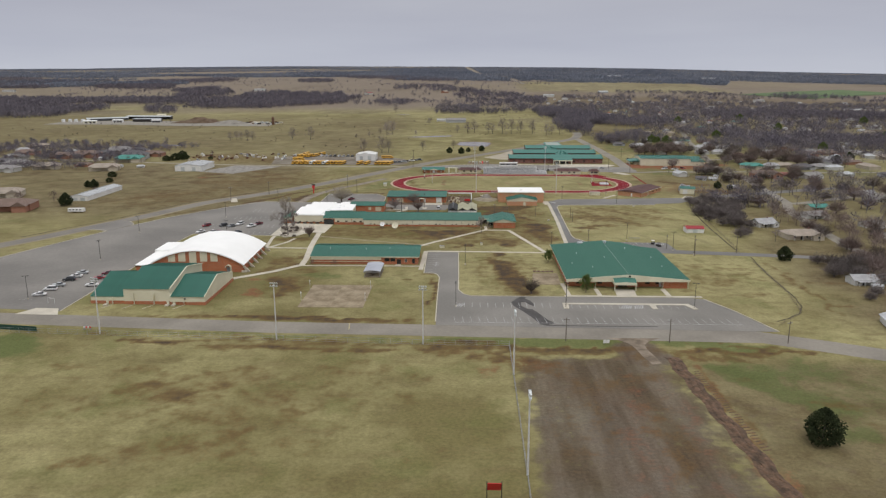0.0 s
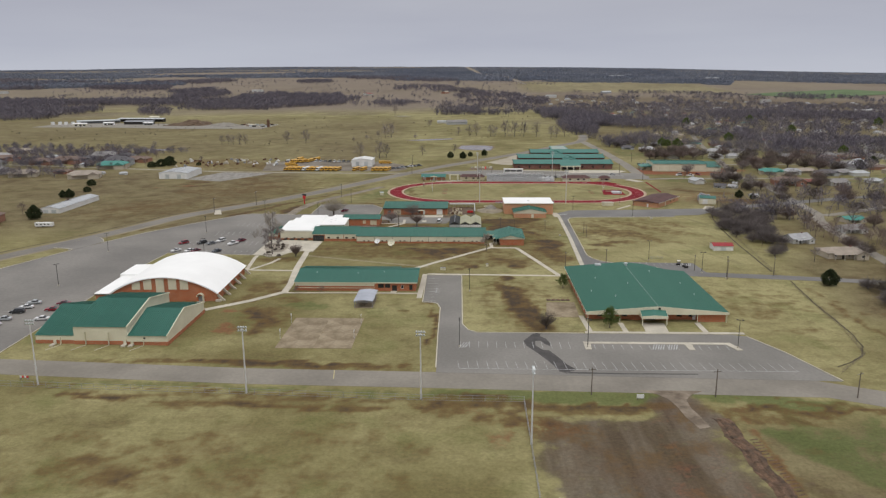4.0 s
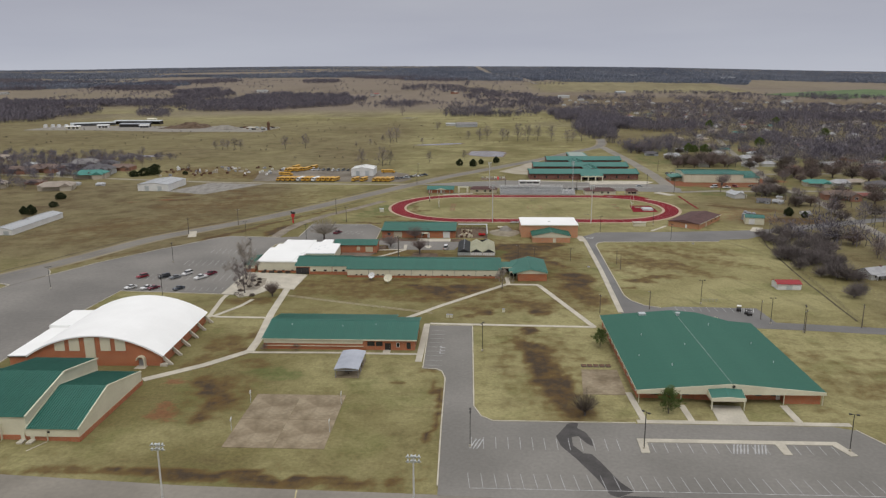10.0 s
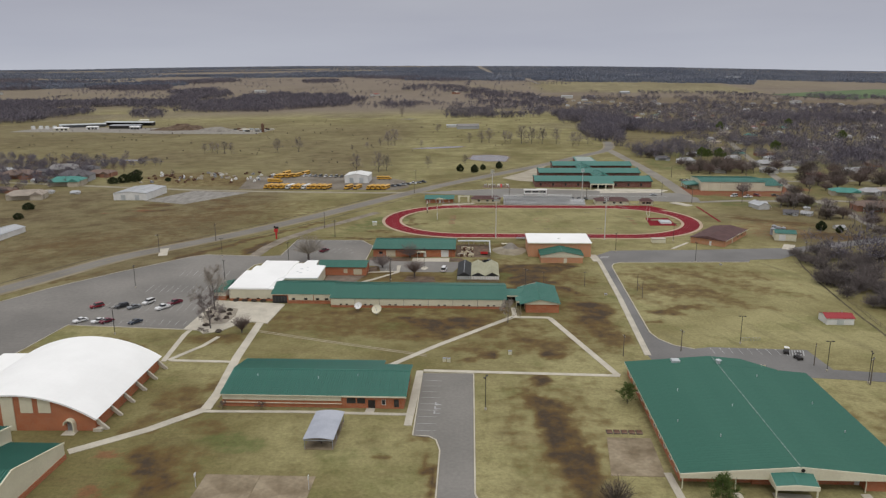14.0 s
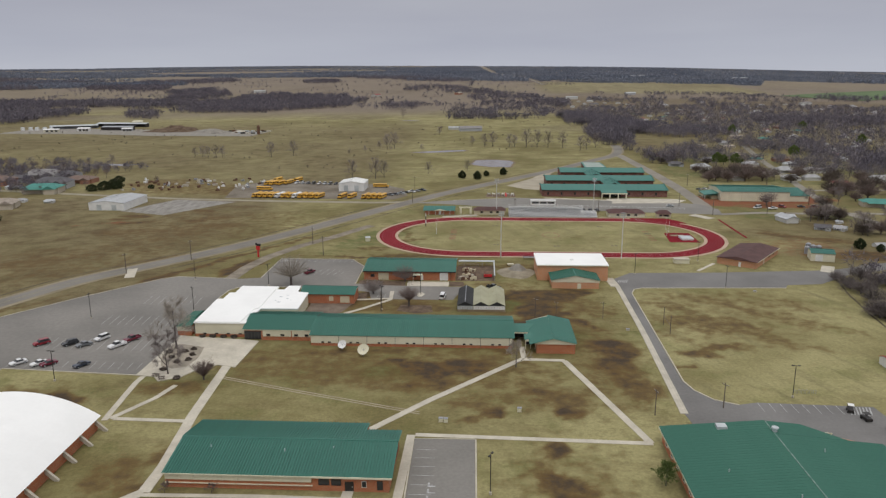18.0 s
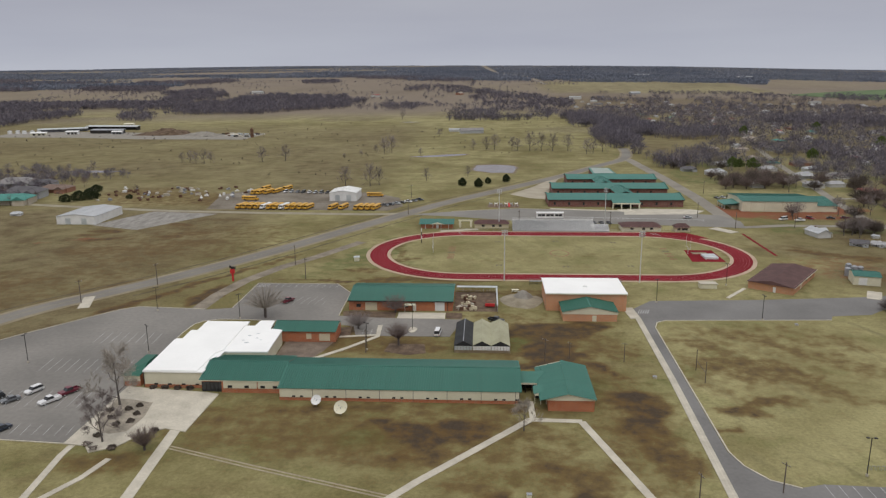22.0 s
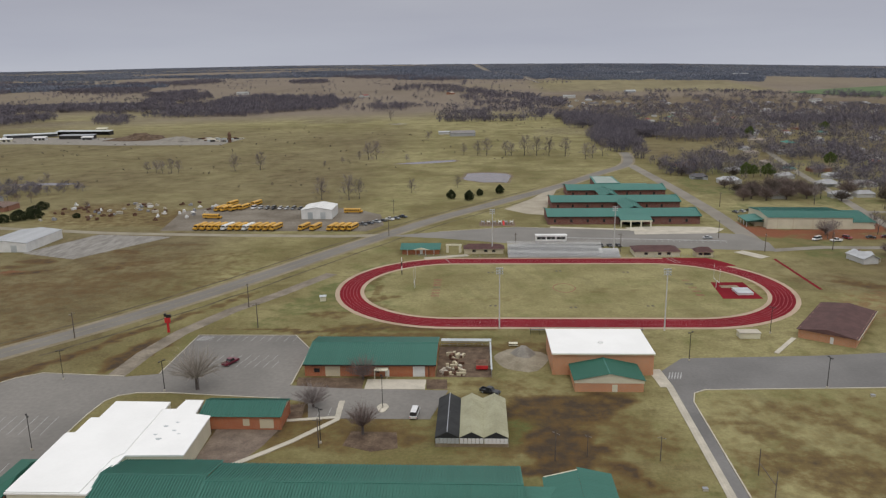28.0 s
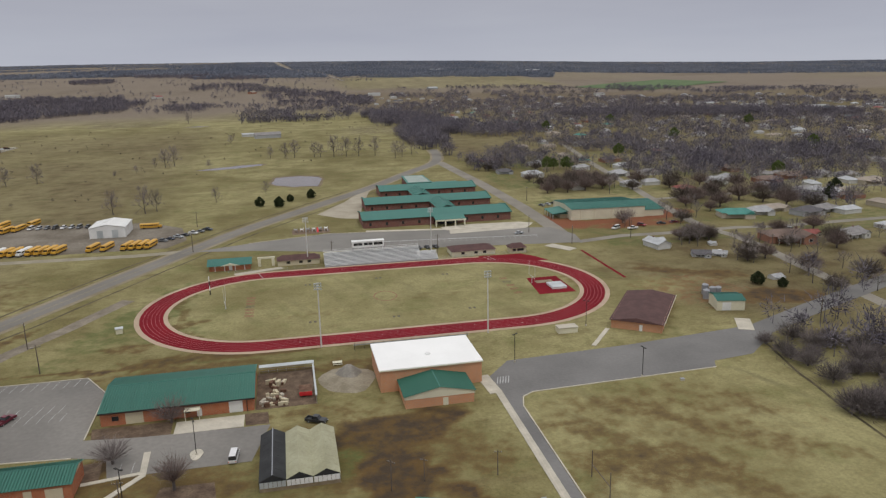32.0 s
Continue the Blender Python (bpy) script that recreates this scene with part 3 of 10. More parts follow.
DAMP_RUT = ((61.6, 190, 0.9, 9, 0, 0.9), (62.2, 172, 0.9, 10, 0, 0.9), (63.6, 155, 0.9, 10, -3, 0.9), (64.8, 138, 0.9, 9, 0, 0.9), (65.5, 178, 1.4, 12, 0, 0.7), (66.8, 160, 1.4, 12, 0, 0.7), (90, 202, 16, 1.4, 0, 0.9), (74, 204, 5, 1.4, 0, 0.8), (91, 168, 6, 2, -30, 0.7), (95, 158, 4, 2, -40, 0.6), (78, 182, 5, 2, -45, 0.4))
damp = np.maximum.reduce([spots(r) for r in (DAMP_EAST, DAMP_WALKS, DAMP_VERGE, DAMP_FIELD, DAMP_FIELD_EAST, DAMP_RUT, DAMP_STRIP, DAMP_LAWNS, DAMP_HALL, DAMP_SHOP, DAMP_DITCH, DAMP_FAR, DAMP_FRONT, DAMP_COURT, DAMP_LAWN, DAMP_YARD, DAMP_PRACTICE, DAMP_PRACTICE_BROAD, DAMP_TRACK, DAMP_BROAD, DAMP_WEST)])
damp *= 1 - 0.24 * np.clip((206 - YY) / 6, 0, 1)
# early green growth
GREEN_SPOTS = ((84, 174, 16, 5, -50, 0.7), (77, 189, 9, 4, -30, 0.8), (97, 188, 16, 9, 0, 0.3), (112, 170, 20, 12, -30, 0.4), (-136, 203, 9, 9, 0, 1.0), (-56, 283, 9, 4, 0, 0.6), (-25, 280, 8, 4, 0, 0.35), (-28, 362, 7, 3, 0, 0.6),
               (-50, 548, 9, 22, -30, 0.6), (-62, 522, 10, 12, -20, 0.5), (-40, 520, 12, 9, 0, 0.45), (-30, 498, 16, 4, 0, 0.5), (-70, 500, 8, 7, 0, 0.4), (-44, 575, 5, 14, -30, 0.5), (10, 430, 4, 10, 0, 0.95), (25, 209.5, 36, 3.4, -1, 0.75), (-60, 213.6, 60, 2.0, -2, 0.5), (76, 207, 18, 4, -10, 0.75), (76, 209, 14, 2.5, -8, 0.7), (48, 396, 5, 4, 0, 0.4), (-8, 488, 14, 3, 0, 0.5), (30, 395, 4, 5, 0, 0.5), (-8, 362, 30, 3, 0, 0.3))
green = np.maximum.reduce([spots(GREEN_SPOTS), 0.35 * np.clip((cloud(XX, YY, 60, 3) - 0.55) * 6, 0, 1) * (XX > 115) * (YY < 900), 0.6 * np.clip((cloud(XX, YY, 28, 43) - 0.42) * 6, 0, 1) * (XX > 150) * (YY > 590) * (YY < 950), 0.2 * np.clip((cloud(XX, YY, 34, 83) - 0.45) * 5, 0, 1) * (YY < 200) * (XX < 12), 0.75 * np.clip((cloud(XX, YY, 22, 87) - 0.4) * 6, 0, 1) * (XX > 74) * (YY < 206) * (YY > 120)])
# worn dirt of the field beside the mast line and tracks
bare = np.clip((WX - 13.5) / 6, 0, 1) * np.clip((63 - WX) / 8, 0, 1) * np.clip((202 - WY) / 5, 0, 1) * (0.85 + 0.15 * cloud(XX, YY, 10, 31))
bare = np.maximum(bare, 0.62 * np.clip((WX - 52) / 5, 0, 1) * np.clip((66 - WX) / 4, 0, 1) * np.clip((196 - WY) / 8, 0, 1))
bare = np.maximum(bare, 0.5 * np.clip((WX - 64) / 5, 0, 1) * np.clip((90 - WX + (165 - WY) * 0.5) / 14, 0, 1) * np.clip((180 - WY) / 12, 0, 1) * (0.6 + 0.6 * (cloud(XX, YY, 24, 35) - 0.4)))
bare = np.maximum(bare, spots(((51, 203, 5, 7, 0, 1.0), (53, 196, 7, 6, 0, 1.0), (38, 150, 9, 30, 0, 0.9), (45, 120, 14, 30, 0, 0.7))))
bare = np.maximum(bare, 0.55 * np.clip((cloud(XX, YY, 260, 77) - 0.56) * 8, 0, 1) * (RR > 900))
# red clay
RED_SPOTS = ((9, 188, 3, 4, 20, 0.3), (3, 200, 7, 2, -10, 0.25), (18, 194, 7, 3, -10, 0.4), (44, 160, 2.5, 30, -4, 0.22), (54, 150, 2, 26, 0, 0.2), (38, 140, 2, 20, 5, 0.2), (-78, 259, 3, 6, 20, 0.46), (-81, 277, 2.5, 2, 0, 0.48), (64.5, 165, 1.8, 36, -3, 0.36), (66, 125, 2, 20, 0, 0.36), (82, 203, 18, 1.3, -4, 0.3),
             (150, 648, 10, 12, 0, 1.0), (172, 646, 22, 5, 0, 1.0), (200, 652, 16, 8, 0, 1.0), (218, 662, 10, 8, 0, 0.9), (185, 634, 22, 6, 0, 0.7), (143, 664, 4, 12, 0, 0.9), (150, 520, 18, 18, 30, 0.3), (-205, 568, 7, 3, 0, 0.5), (-225, 560, 6, 2, 0, 0.4))
red = spots(RED_SPOTS)
# mown or grazed paleness of whole fields
pale = np.clip(0.5 + 1.6 * (cloud(XX, YY, 90, 61) - 0.5) + 1.1 * (cloud(XX, YY, 26, 71) - 0.5), 0, 1)
infield = np.clip((85 - np.abs(XX - 30)) / 4, 0, 1) * np.clip((40 - np.abs(YY - 545)) / 3, 0, 1)
practice = np.clip((WX - 55) / 3, 0, 1) * np.clip((135 - WX) / 5, 0, 1) * np.clip((WY - 340) / 6, 0, 1) * np.clip((455 - WY) / 3, 0, 1)
pale = np.maximum(pale * (1 - infield) + 0.62 * infield, 0.56 * practice)
lawn = np.clip((WX + 8) / 4, 0, 1) * np.clip((128 - WX) / 8, 0, 1) * np.clip((WY - 226) / 4, 0, 1) * np.clip((342 - WY) / 6, 0, 1)
pale = np.maximum(pale, lawn * (0.5 + 0.5 * cloud(XX, YY, 22, 29)))
west = np.clip((-WX - 105) / 40, 0, 1) * np.clip((700 - WY) / 60, 0, 1) * np.clip((WY - 380) / 40, 0, 1) * (0.55 + 0.5 * cloud(XX, YY, 45, 15))
south_east = np.clip((WX - 62) / 6, 0, 1) * np.clip((200 - WY) / 10, 0, 1) * 0.8
town = np.clip((XX - 150) / 30, 0, 1) * np.clip((YY - 240) / 60, 0, 1) * np.clip((2330 - 0.25 * XX - YY) / 80, 0, 1) * (0.35 + 0.6 * cloud(XX, YY, 60, 19))
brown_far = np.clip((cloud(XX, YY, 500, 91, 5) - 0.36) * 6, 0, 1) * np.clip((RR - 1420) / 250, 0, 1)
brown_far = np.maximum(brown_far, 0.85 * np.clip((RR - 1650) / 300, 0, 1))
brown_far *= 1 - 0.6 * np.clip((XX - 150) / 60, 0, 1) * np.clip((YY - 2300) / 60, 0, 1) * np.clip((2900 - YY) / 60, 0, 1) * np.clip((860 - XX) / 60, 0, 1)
pasture = np.clip((-60 - WX) / 60, 0, 1) * np.clip((WY - 690) / 40, 0, 1) * np.clip((1500 - WY) / 200, 0, 1) * (0.3 + 0.7 * cloud(XX, YY, 110, 25))
near_town = spots(((168, 285, 30, 30, 0, 0.85), (165, 335, 22, 30, 0, 0.7), (178, 400, 24, 40, 0, 0.55), (170, 240, 34, 22, 0, 0.85), (160, 548, 30, 14, -20, 0.55), (172, 507, 24, 20, 0, 0.7), (185, 575, 22, 12, 0, 0.6), (150, 575, 20, 14, 0, 0.3)))
town *= 1 - 0.65 * np.clip((XX - 140) / 20, 0, 1) * np.clip((YY - 590) / 30, 0, 1) * np.clip((960 - YY) / 40, 0, 1)
dun = np.maximum.reduce([west, south_east, town, pasture, near_town])
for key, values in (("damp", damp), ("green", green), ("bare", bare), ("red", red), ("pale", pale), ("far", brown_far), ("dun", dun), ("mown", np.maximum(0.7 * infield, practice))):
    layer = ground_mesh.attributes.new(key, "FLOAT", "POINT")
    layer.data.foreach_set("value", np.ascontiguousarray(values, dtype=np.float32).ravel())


def ground_material():
    m = bpy.data.materials.new("winter_grassland")
    m.use_nodes = True
    nt = m.node_tree
    b = nt.nodes["Principled BSDF"]
    b.inputs["Roughness"].default_value, b.inputs["Specular IOR Level"].default_value = 0.95, 0.15
    tc = nt.nodes.new("ShaderNodeTexCoord")

    def noise_at(scale, detail=4, rough=0.6):
        n = nt.nodes.new("ShaderNodeTexNoise")
        n.inputs["Scale"].default_value, n.inputs["Detail"].default_value, n.inputs["Roughness"].default_value = scale, detail, rough
        nt.links.new(tc.outputs["Object"], n.inputs["Vector"])
        return n.outputs[0]

    def field(key):
        a = nt.nodes.new("ShaderNodeAttribute")
        a.attribute_name = key
        return a.outputs["Fac"]

    def blend(fac, a, c):
        x = nt.nodes.new("ShaderNodeMix")
        x.data_type = "RGBA"
        nt.links.new(fac, x.inputs[0])
        for slot, val in ((6, a), (7, c)):
            if isinstance(val, tuple):
                x.inputs[slot].default_value = (*val, 1)
            else:
                nt.links.new(val, x.inputs[slot])
        return x.outputs[2]

    def calc(op, a, c, clamp=False):
        x = nt.nodes.new("ShaderNodeMath")
        x.operation, x.use_clamp = op, clamp
        for slot, val in ((0, a), (1, c)):
            if isinstance(val, (int, float)):
                x.inputs[slot].default_value = val
            else:
                nt.links.new(val, x.inputs[slot])
        return x.outputs[0]

    def broken(key, grain, cut=0.32, gain=2.5):
        """A patch with its edge frayed by grain."""
        ragged = calc("ADD", field(key), calc("ADD", calc("MULTIPLY", calc("SUBTRACT", grain, 0.5), 1.7), calc("MULTIPLY", calc("SUBTRACT", fine, 0.5), 0.8)))
        return calc("MULTIPLY", calc("MULTIPLY", calc("SUBTRACT", ragged, cut), gain, True), calc("ADD", calc("MULTIPLY", field(key), 0.75), 0.25))

    coarse, mid, fine, tuft = noise_at(0.035, 6), noise_at(0.22, 5), noise_at(1.1, 4), noise_at(4.0, 3)
    streak_map = nt.nodes.new("ShaderNodeMapping")
    streak_map.inputs["Scale"].default_value = (0.045, 0.16, 0.1)
    nt.links.new(tc.outputs["Object"], streak_map.inputs[0])
    streaks = nt.nodes.new("ShaderNodeTexNoise")
    streaks.inputs["Scale"].default_value, streaks.inputs["Detail"].default_value, streaks.inputs["Roughness"].default_value = 1.0, 7, 0.62
    nt.links.new(streak_map.outputs[0], streaks.inputs["Vector"])
    drag_map = nt.nodes.new("ShaderNodeMapping")
    drag_map.vector_type = "TEXTURE"
    drag_map.inputs["Rotation"].default_value = (0, 0, radians(-70))
    drag_map.inputs["Scale"].default_value = (34, 5.0, 10)
    nt.links.new(tc.outputs["Object"], drag_map.inputs[0])
    drags = nt.nodes.new("ShaderNodeTexNoise")
    drags.inputs["Scale"].default_value, drags.inputs["Detail"].default_value, drags.inputs["Roughness"].default_value = 1.0, 5, 0.55
    nt.links.new(drag_map.outputs[0], drags.inputs["Vector"])
    rough_ = calc("SUBTRACT", 1.0, calc("MULTIPLY", field("mown"), 0.65))
    blotch, sprout = noise_at(0.075, 8, 0.65), noise_at(0.05, 7, 0.65)
    straw = blend(calc("ADD", calc("MULTIPLY", calc("SUBTRACT", coarse, 0.5), 2.4), field("pale"), True), (0.158, 0.136, 0.056), (0.300, 0.271, 0.132))
    patch = calc("MULTIPLY", calc("SUBTRACT", mid, 0.47), 5.5, True)
    c = blend(calc("MULTIPLY", calc("MULTIPLY", patch, 0.4), rough_), straw, (0.128, 0.108, 0.045))
    c = blend(calc("MULTIPLY", calc("MULTIPLY", calc("MULTIPLY", calc("SUBTRACT", drags.outputs[0], 0.50), 5.0, True), calc("MULTIPLY", field("mown"), calc("MULTIPLY", calc("SUBTRACT", coarse, 0.36), 4.0, True))), 0.62), c, (0.122, 0.108, 0.056))
    c = blend(calc("MULTIPLY", calc("MULTIPLY", calc("MULTIPLY", calc("SUBTRACT", streaks.outputs[0], 0.53), 7.0, True), 0.34), rough_), c, (0.130, 0.094, 0.045))
    c = blend(calc("MULTIPLY", calc("MULTIPLY", calc("MULTIPLY", calc("SUBTRACT", blotch, 0.545), 8.0, True), 0.36), rough_), c, (0.098, 0.072, 0.034))
    c = blend(calc("MULTIPLY", calc("MULTIPLY", calc("SUBTRACT", sprout, 0.52), 7.0, True), 0.5), c, (0.118, 0.124, 0.040))
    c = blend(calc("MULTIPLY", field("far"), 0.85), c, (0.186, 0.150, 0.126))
    c = blend(calc("MULTIPLY", field("dun"), 0.92), c, blend(calc("MULTIPLY", calc("SUBTRACT", blotch, 0.38), 4.0, True), (0.168, 0.138, 0.076), (0.088, 0.060, 0.031)))
    c = blend(calc("MULTIPLY", broken("green", mid), 0.8), c, (0.085, 0.110, 0.034))
    rut_map = nt.nodes.new("ShaderNodeMapping")
    rut_map.inputs["Scale"].default_value = (0.16, 0.018, 0.1)
    nt.links.new(tc.outputs["Object"], rut_map.inputs[0])
    ruts = nt.nodes.new("ShaderNodeTexNoise")
    ruts.inputs["Scale"].default_value, ruts.inputs["Detail"].default_value, ruts.inputs["Roughness"].default_value = 1.0, 5, 0.6
    nt.links.new(rut_map.outputs[0], ruts.inputs["Vector"])
    dirt = blend(calc("MULTIPLY", calc("SUBTRACT", ruts.outputs[0], 0.38), 4.0, True), (0.074, 0.052, 0.036), (0.138, 0.110, 0.084))
    dirt = blend(calc("MULTIPLY", calc("MULTIPLY", calc("SUBTRACT", coarse, 0.45), 4.0, True), 0.7), dirt, (0.128, 0.112, 0.096))
    dirt = blend(calc("MULTIPLY", calc("MULTIPLY", calc("SUBTRACT", sprout, 0.48), 5.0, True), 0.6), dirt, (0.098, 0.058, 0.034))
    c = blend(calc("MULTIPLY", broken("bare", mid), 0.95), c, dirt)
    c = blend(calc("MULTIPLY", broken("red", mid, 0.2), 0.95), c, (0.200, 0.074, 0.040))
    c = blend(calc("MULTIPLY", broken("damp", mid, 0.27, 2.3), 0.95), c, (0.112, 0.066, 0.024))
    c = blend(calc("MULTIPLY", broken("damp", mid, 0.74, 2.6), 0.85), c, (0.050, 0.039, 0.030))
    hsv = nt.nodes.new("ShaderNodeHueSaturation")
    nt.links.new(c, hsv.inputs["Color"])
    grain = calc("ADD", calc("MULTIPLY", fine, 0.9), calc("ADD", calc("MULTIPLY", tuft, 0.6), 0.25))
    nt.links.new(grain, hsv.inputs["Value"])
    nt.links.new(hsv.outputs[0], b.inputs["Base Color"])
    bp = nt.nodes.new("ShaderNodeBump")
    bp.inputs["Strength"].default_value, bp.inputs["Distance"].default_value = 0.4, 0.15
    nt.links.new(fine, bp.inputs["Height"])
    nt.links.new(bp.outputs[0], b.inputs["Normal"])
    return m


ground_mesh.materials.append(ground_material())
for poly in ground_mesh.polygons:
    poly.use_smooth = True
tagged(new("ground", ground_mesh), "dry winter grassland with damp brown and green patches", "ground", kind="structure")

# ---- roads, lots, paths ----
setting("road_front", Shape().strip([(-900, 262), (-400, 240), (-157, 227.5), (-60, 220.8), (-15, 219.6), (50, 217.5), (92, 216.0), (110, 208), (135, 196), (170, 180), (330, 110)], 10.5, -0.2, 0.03), ROAD_MAT, "worn two-lane asphalt road in front of the school", "road")
HWY = [(-330, 120), (-262, 262), (-220, 332), (-202, 366), (-183, 405), (-165, 449), (-147.5, 474), (-126.5, 503), (-101, 544.5), (-68, 606), (-42, 653), (-22.6, 686), (20, 748), (60, 806), (100, 874), (132, 928), (146, 985), (152, 1040)]
hw_smooth = []
for i in range(len(HWY) - 1):
    for k in range(6):
        u = k / 6
        p0, p1, p2, p3 = (Vector(HWY[min(max(i + j, 0), len(HWY) - 1)]) for j in (-1, 0, 1, 2))
        q = 0.5 * ((2 * p1) + (p2 - p0) * u + (2 * p0 - 5 * p1 + 4 * p2 - p3) * u * u + (3 * p1 - p0 - 3 * p2 + p3) * u**3)
        hw_smooth.append((q.x, q.y))


def draped(pts, w, lift):
    """A band that follows the land far away."""
    s = Shape()
    for i in range(len(pts)):
        a, b = Vector(pts[max(i - 1, 0)]), Vector(pts[min(i + 1, len(pts) - 1)])
        n = (b - a).normalized()
        n = Vector((-n.y, n.x)) * w / 2
        for q in (Vector(pts[i]) + n, Vector(pts[i]) - n):
            s.v.append((q.x, q.y, land(q.x, q.y) + lift))
    s.f += [(2 * i + 2, 2 * i, 2 * i + 1, 2 * i + 3) for i in range(len(pts) - 1)]
    return s


setting("highway_shoulder", draped(hw_smooth, 13, 0.02), mat("gravelly_verge", (0.19, 0.158, 0.10), (0.26, 0.22, 0.15), 0.95, 0, 0.05, 1.0, 0.15), "pale gravelly highway shoulder", "verge")
setting("highway", draped(hw_smooth, 8.6, 0.05), mat("highway_asphalt", (0.158, 0.146, 0.126), (0.200, 0.186, 0.162), 0.9, 0, 0.04, 0.8, 0.08), "grey two-lane highway through fields", "road")
for key, off, w in (("highway_ditch_north", 9.6, 1.3), ("highway_ditch_south", -11.5, 1.1)):
    side = []
    for i in range(14, 78):
        a, b_ = Vector(hw_smooth[i - 1]), Vector(hw_smooth[i + 1])
        n_ = (b_ - a).normalized()
        side.append((hw_smooth[i][0] - n_.y * off + 0.3 * math.sin(i * 1.7), hw_smooth[i][1] + n_.x * off + 0.3 * math.sin(i * 2.3)))
    if off < 0:
        side = [q for q in side if q[1] > 470]
    setting(key, draped(side, w, 0.018), mat(key + "_earth", (0.062, 0.048, 0.026), (0.125, 0.098, 0.052), 0.95, 0, 0.12, 1.2, 0.3), "dark grassy ditch along the highway", "ditch")
setting("far_highway", draped([(199, 2720), (181, 3034), (149, 3256), (52, 3555), (33, 3830), (13, 4103), (-3, 4500), (-17, 4850)], 9, 0.3), ROAD_MAT, "straight pale highway far across the plain", "road")
setting("road_mark", Shape().strip([(-36.2, 225.4), (-35.4, 219.4)], 0.25, 0.0, 0.04), mat("old_yellow_line", (0.42, 0.36, 0.18), (0.5, 0.44, 0.25), 0.8, 0, 0.3, 2, 0.2), "faded yellow line across the road", "road marking")
setting("highway_centre_line", draped(hw_smooth[10:80], 0.25, 0.08), mat("faded_yellow_line", (0.25, 0.21, 0.12), (0.31, 0.26, 0.16), 0.8, 0, 0.2, 2, 0.2), "faded yellow centre line", "road marking")
lot_w = [(-205, 309), (-195, 337), (-183, 370), (-167.5, 403), (-152, 427), (-131.6, 454.3), (-126, 458), (-100, 456), (-91.4, 458), (-91.4, 490), (-59.2, 490), (-52, 478), (-51.4, 450.7), (-37.7, 449), (-7.6, 448), (-11.5, 431), (-42, 431),
         (-44, 440), (-52, 442.5), (-68, 444), (-83, 445.6), (-92, 445.4), (-96.6, 443.4), (-98.6, 440), (-99.2, 432), (-99, 423), (-97.4, 400), (-97, 389), (-96, 357.5), (-137.5, 360.5), (-139.5, 330), (-138.3, 300), (-138, 260), (-137.5, 235), (-163, 237.5), (-178, 262)]
setting("parking_lot_west", Shape().prism(lot_w, -0.1, 0.055), TARMAC_LOT, "wide faded grey asphalt parking lot", "parking lot")
lot_s = [(-16, 324.4), (-2.2, 324.4), (-1.4, 264.5), (0.5, 259), (3.4, 256.5), (36, 256.5), (82, 256.5), (86.8, 254.8), (92.7, 242), (99.6, 221.0), (50, 222.4), (-8.1, 224.4), (-8.6, 254), (-8.9, 281.6), (-10, 286), (-12, 287.6), (-15.5, 288)]
setting("lot_entry", Shape().prism([(-185.2, 365), (-178, 382.6), (-182, 390), (-190, 397), (-203, 371), (-194, 369.5), (-188, 367.6)], -0.1, 0.0565), TARMAC_LOT, "asphalt entry from the highway into the lot", "pavement")
setting("parking_lot_south", Shape().prism(lot_s, -0.1, 0.06), ASPHALT, "grey asphalt parking lot with drive", "parking lot")
road_e = [(52.6, 462), (60.7, 471.6), (100, 474), (146, 479.5), (175, 493), (205, 506), (240, 521), (262, 527), (262, 521), (208, 498), (180, 486), (150, 472), (133, 458), (119, 456), (117, 452), (61, 449.6), (57.5, 447.5), (55.8, 442), (53.6, 360), (55.0, 354), (58.5, 348.6), (64, 345.8), (69, 347.3), (97, 346), (98, 331), (125, 327.3), (175, 318), (175, 313), (134, 319.5), (104, 323.5), (86, 325.5), (50, 329), (49, 340)]
setting("road_campus", Shape().prism(road_e, -0.1, 0.05), ASPHALT_DARK, "grey asphalt campus road with a bend", "road")
setting("school_lot", Shape().prism([(-46, 640), (-20, 650), (20, 661), (84, 655), (118, 646), (137, 641), (143, 622), (140, 604), (132, 606), (17, 622), (-18, 634)], -0.1, 0.052), ASPHALT, "asphalt lot before the low school wings", "parking lot")
setting("road_town", draped([(135, 608), (138, 640), (140.5, 700), (140.5, 795), (137, 930)], 9, 0.045), ROAD_MAT, "narrow asphalt road beside the school wings", "road")
setting("road_bus", Shape().strip([(-430, 700), (-272, 664), (-198, 649), (-130, 643), (-72, 640), (-50, 642)], 6, -0.1, 0.03), mat("dusty_road", (0.23, 0.205, 0.15), (0.29, 0.26, 0.195), 0.95, 0, 0.1, 1, 0.12), "dusty road to the bus yard", "road")
setting("bus_yard", Shape().prism([(-175, 655), (-60, 652), (-52, 668), (-58, 700), (-80, 722), (-120, 726), (-160, 742), (-185, 712)], -0.1, 0.035), mat("brown_gravel", (0.125, 0.103, 0.076), (0.205, 0.180, 0.143), 0.95, 0, 0.06, 0.8, 0.3, 0.3), "brown gravel bus yard", "yard")
STREET = [(182, 300), (180, 340), (184, 380), (187, 399), (189, 421), (195, 445), (202, 462), (206, 495), (209, 520), (212, 546), (216, 573), (217, 595), (213, 618), (218, 652), (226, 695), (239, 760), (262, 880), (300, 1050)]
setting("street", draped(STREET, 6.0, 0.03), ROAD_MAT, "narrow curving residential street", "road")
setting("side_street", draped([(203, 458), (212, 461), (239, 477), (275, 499), (340, 520), (420, 532)], 6.0, 0.036), ROAD_MAT, "residential side street curving off between lawns", "road")
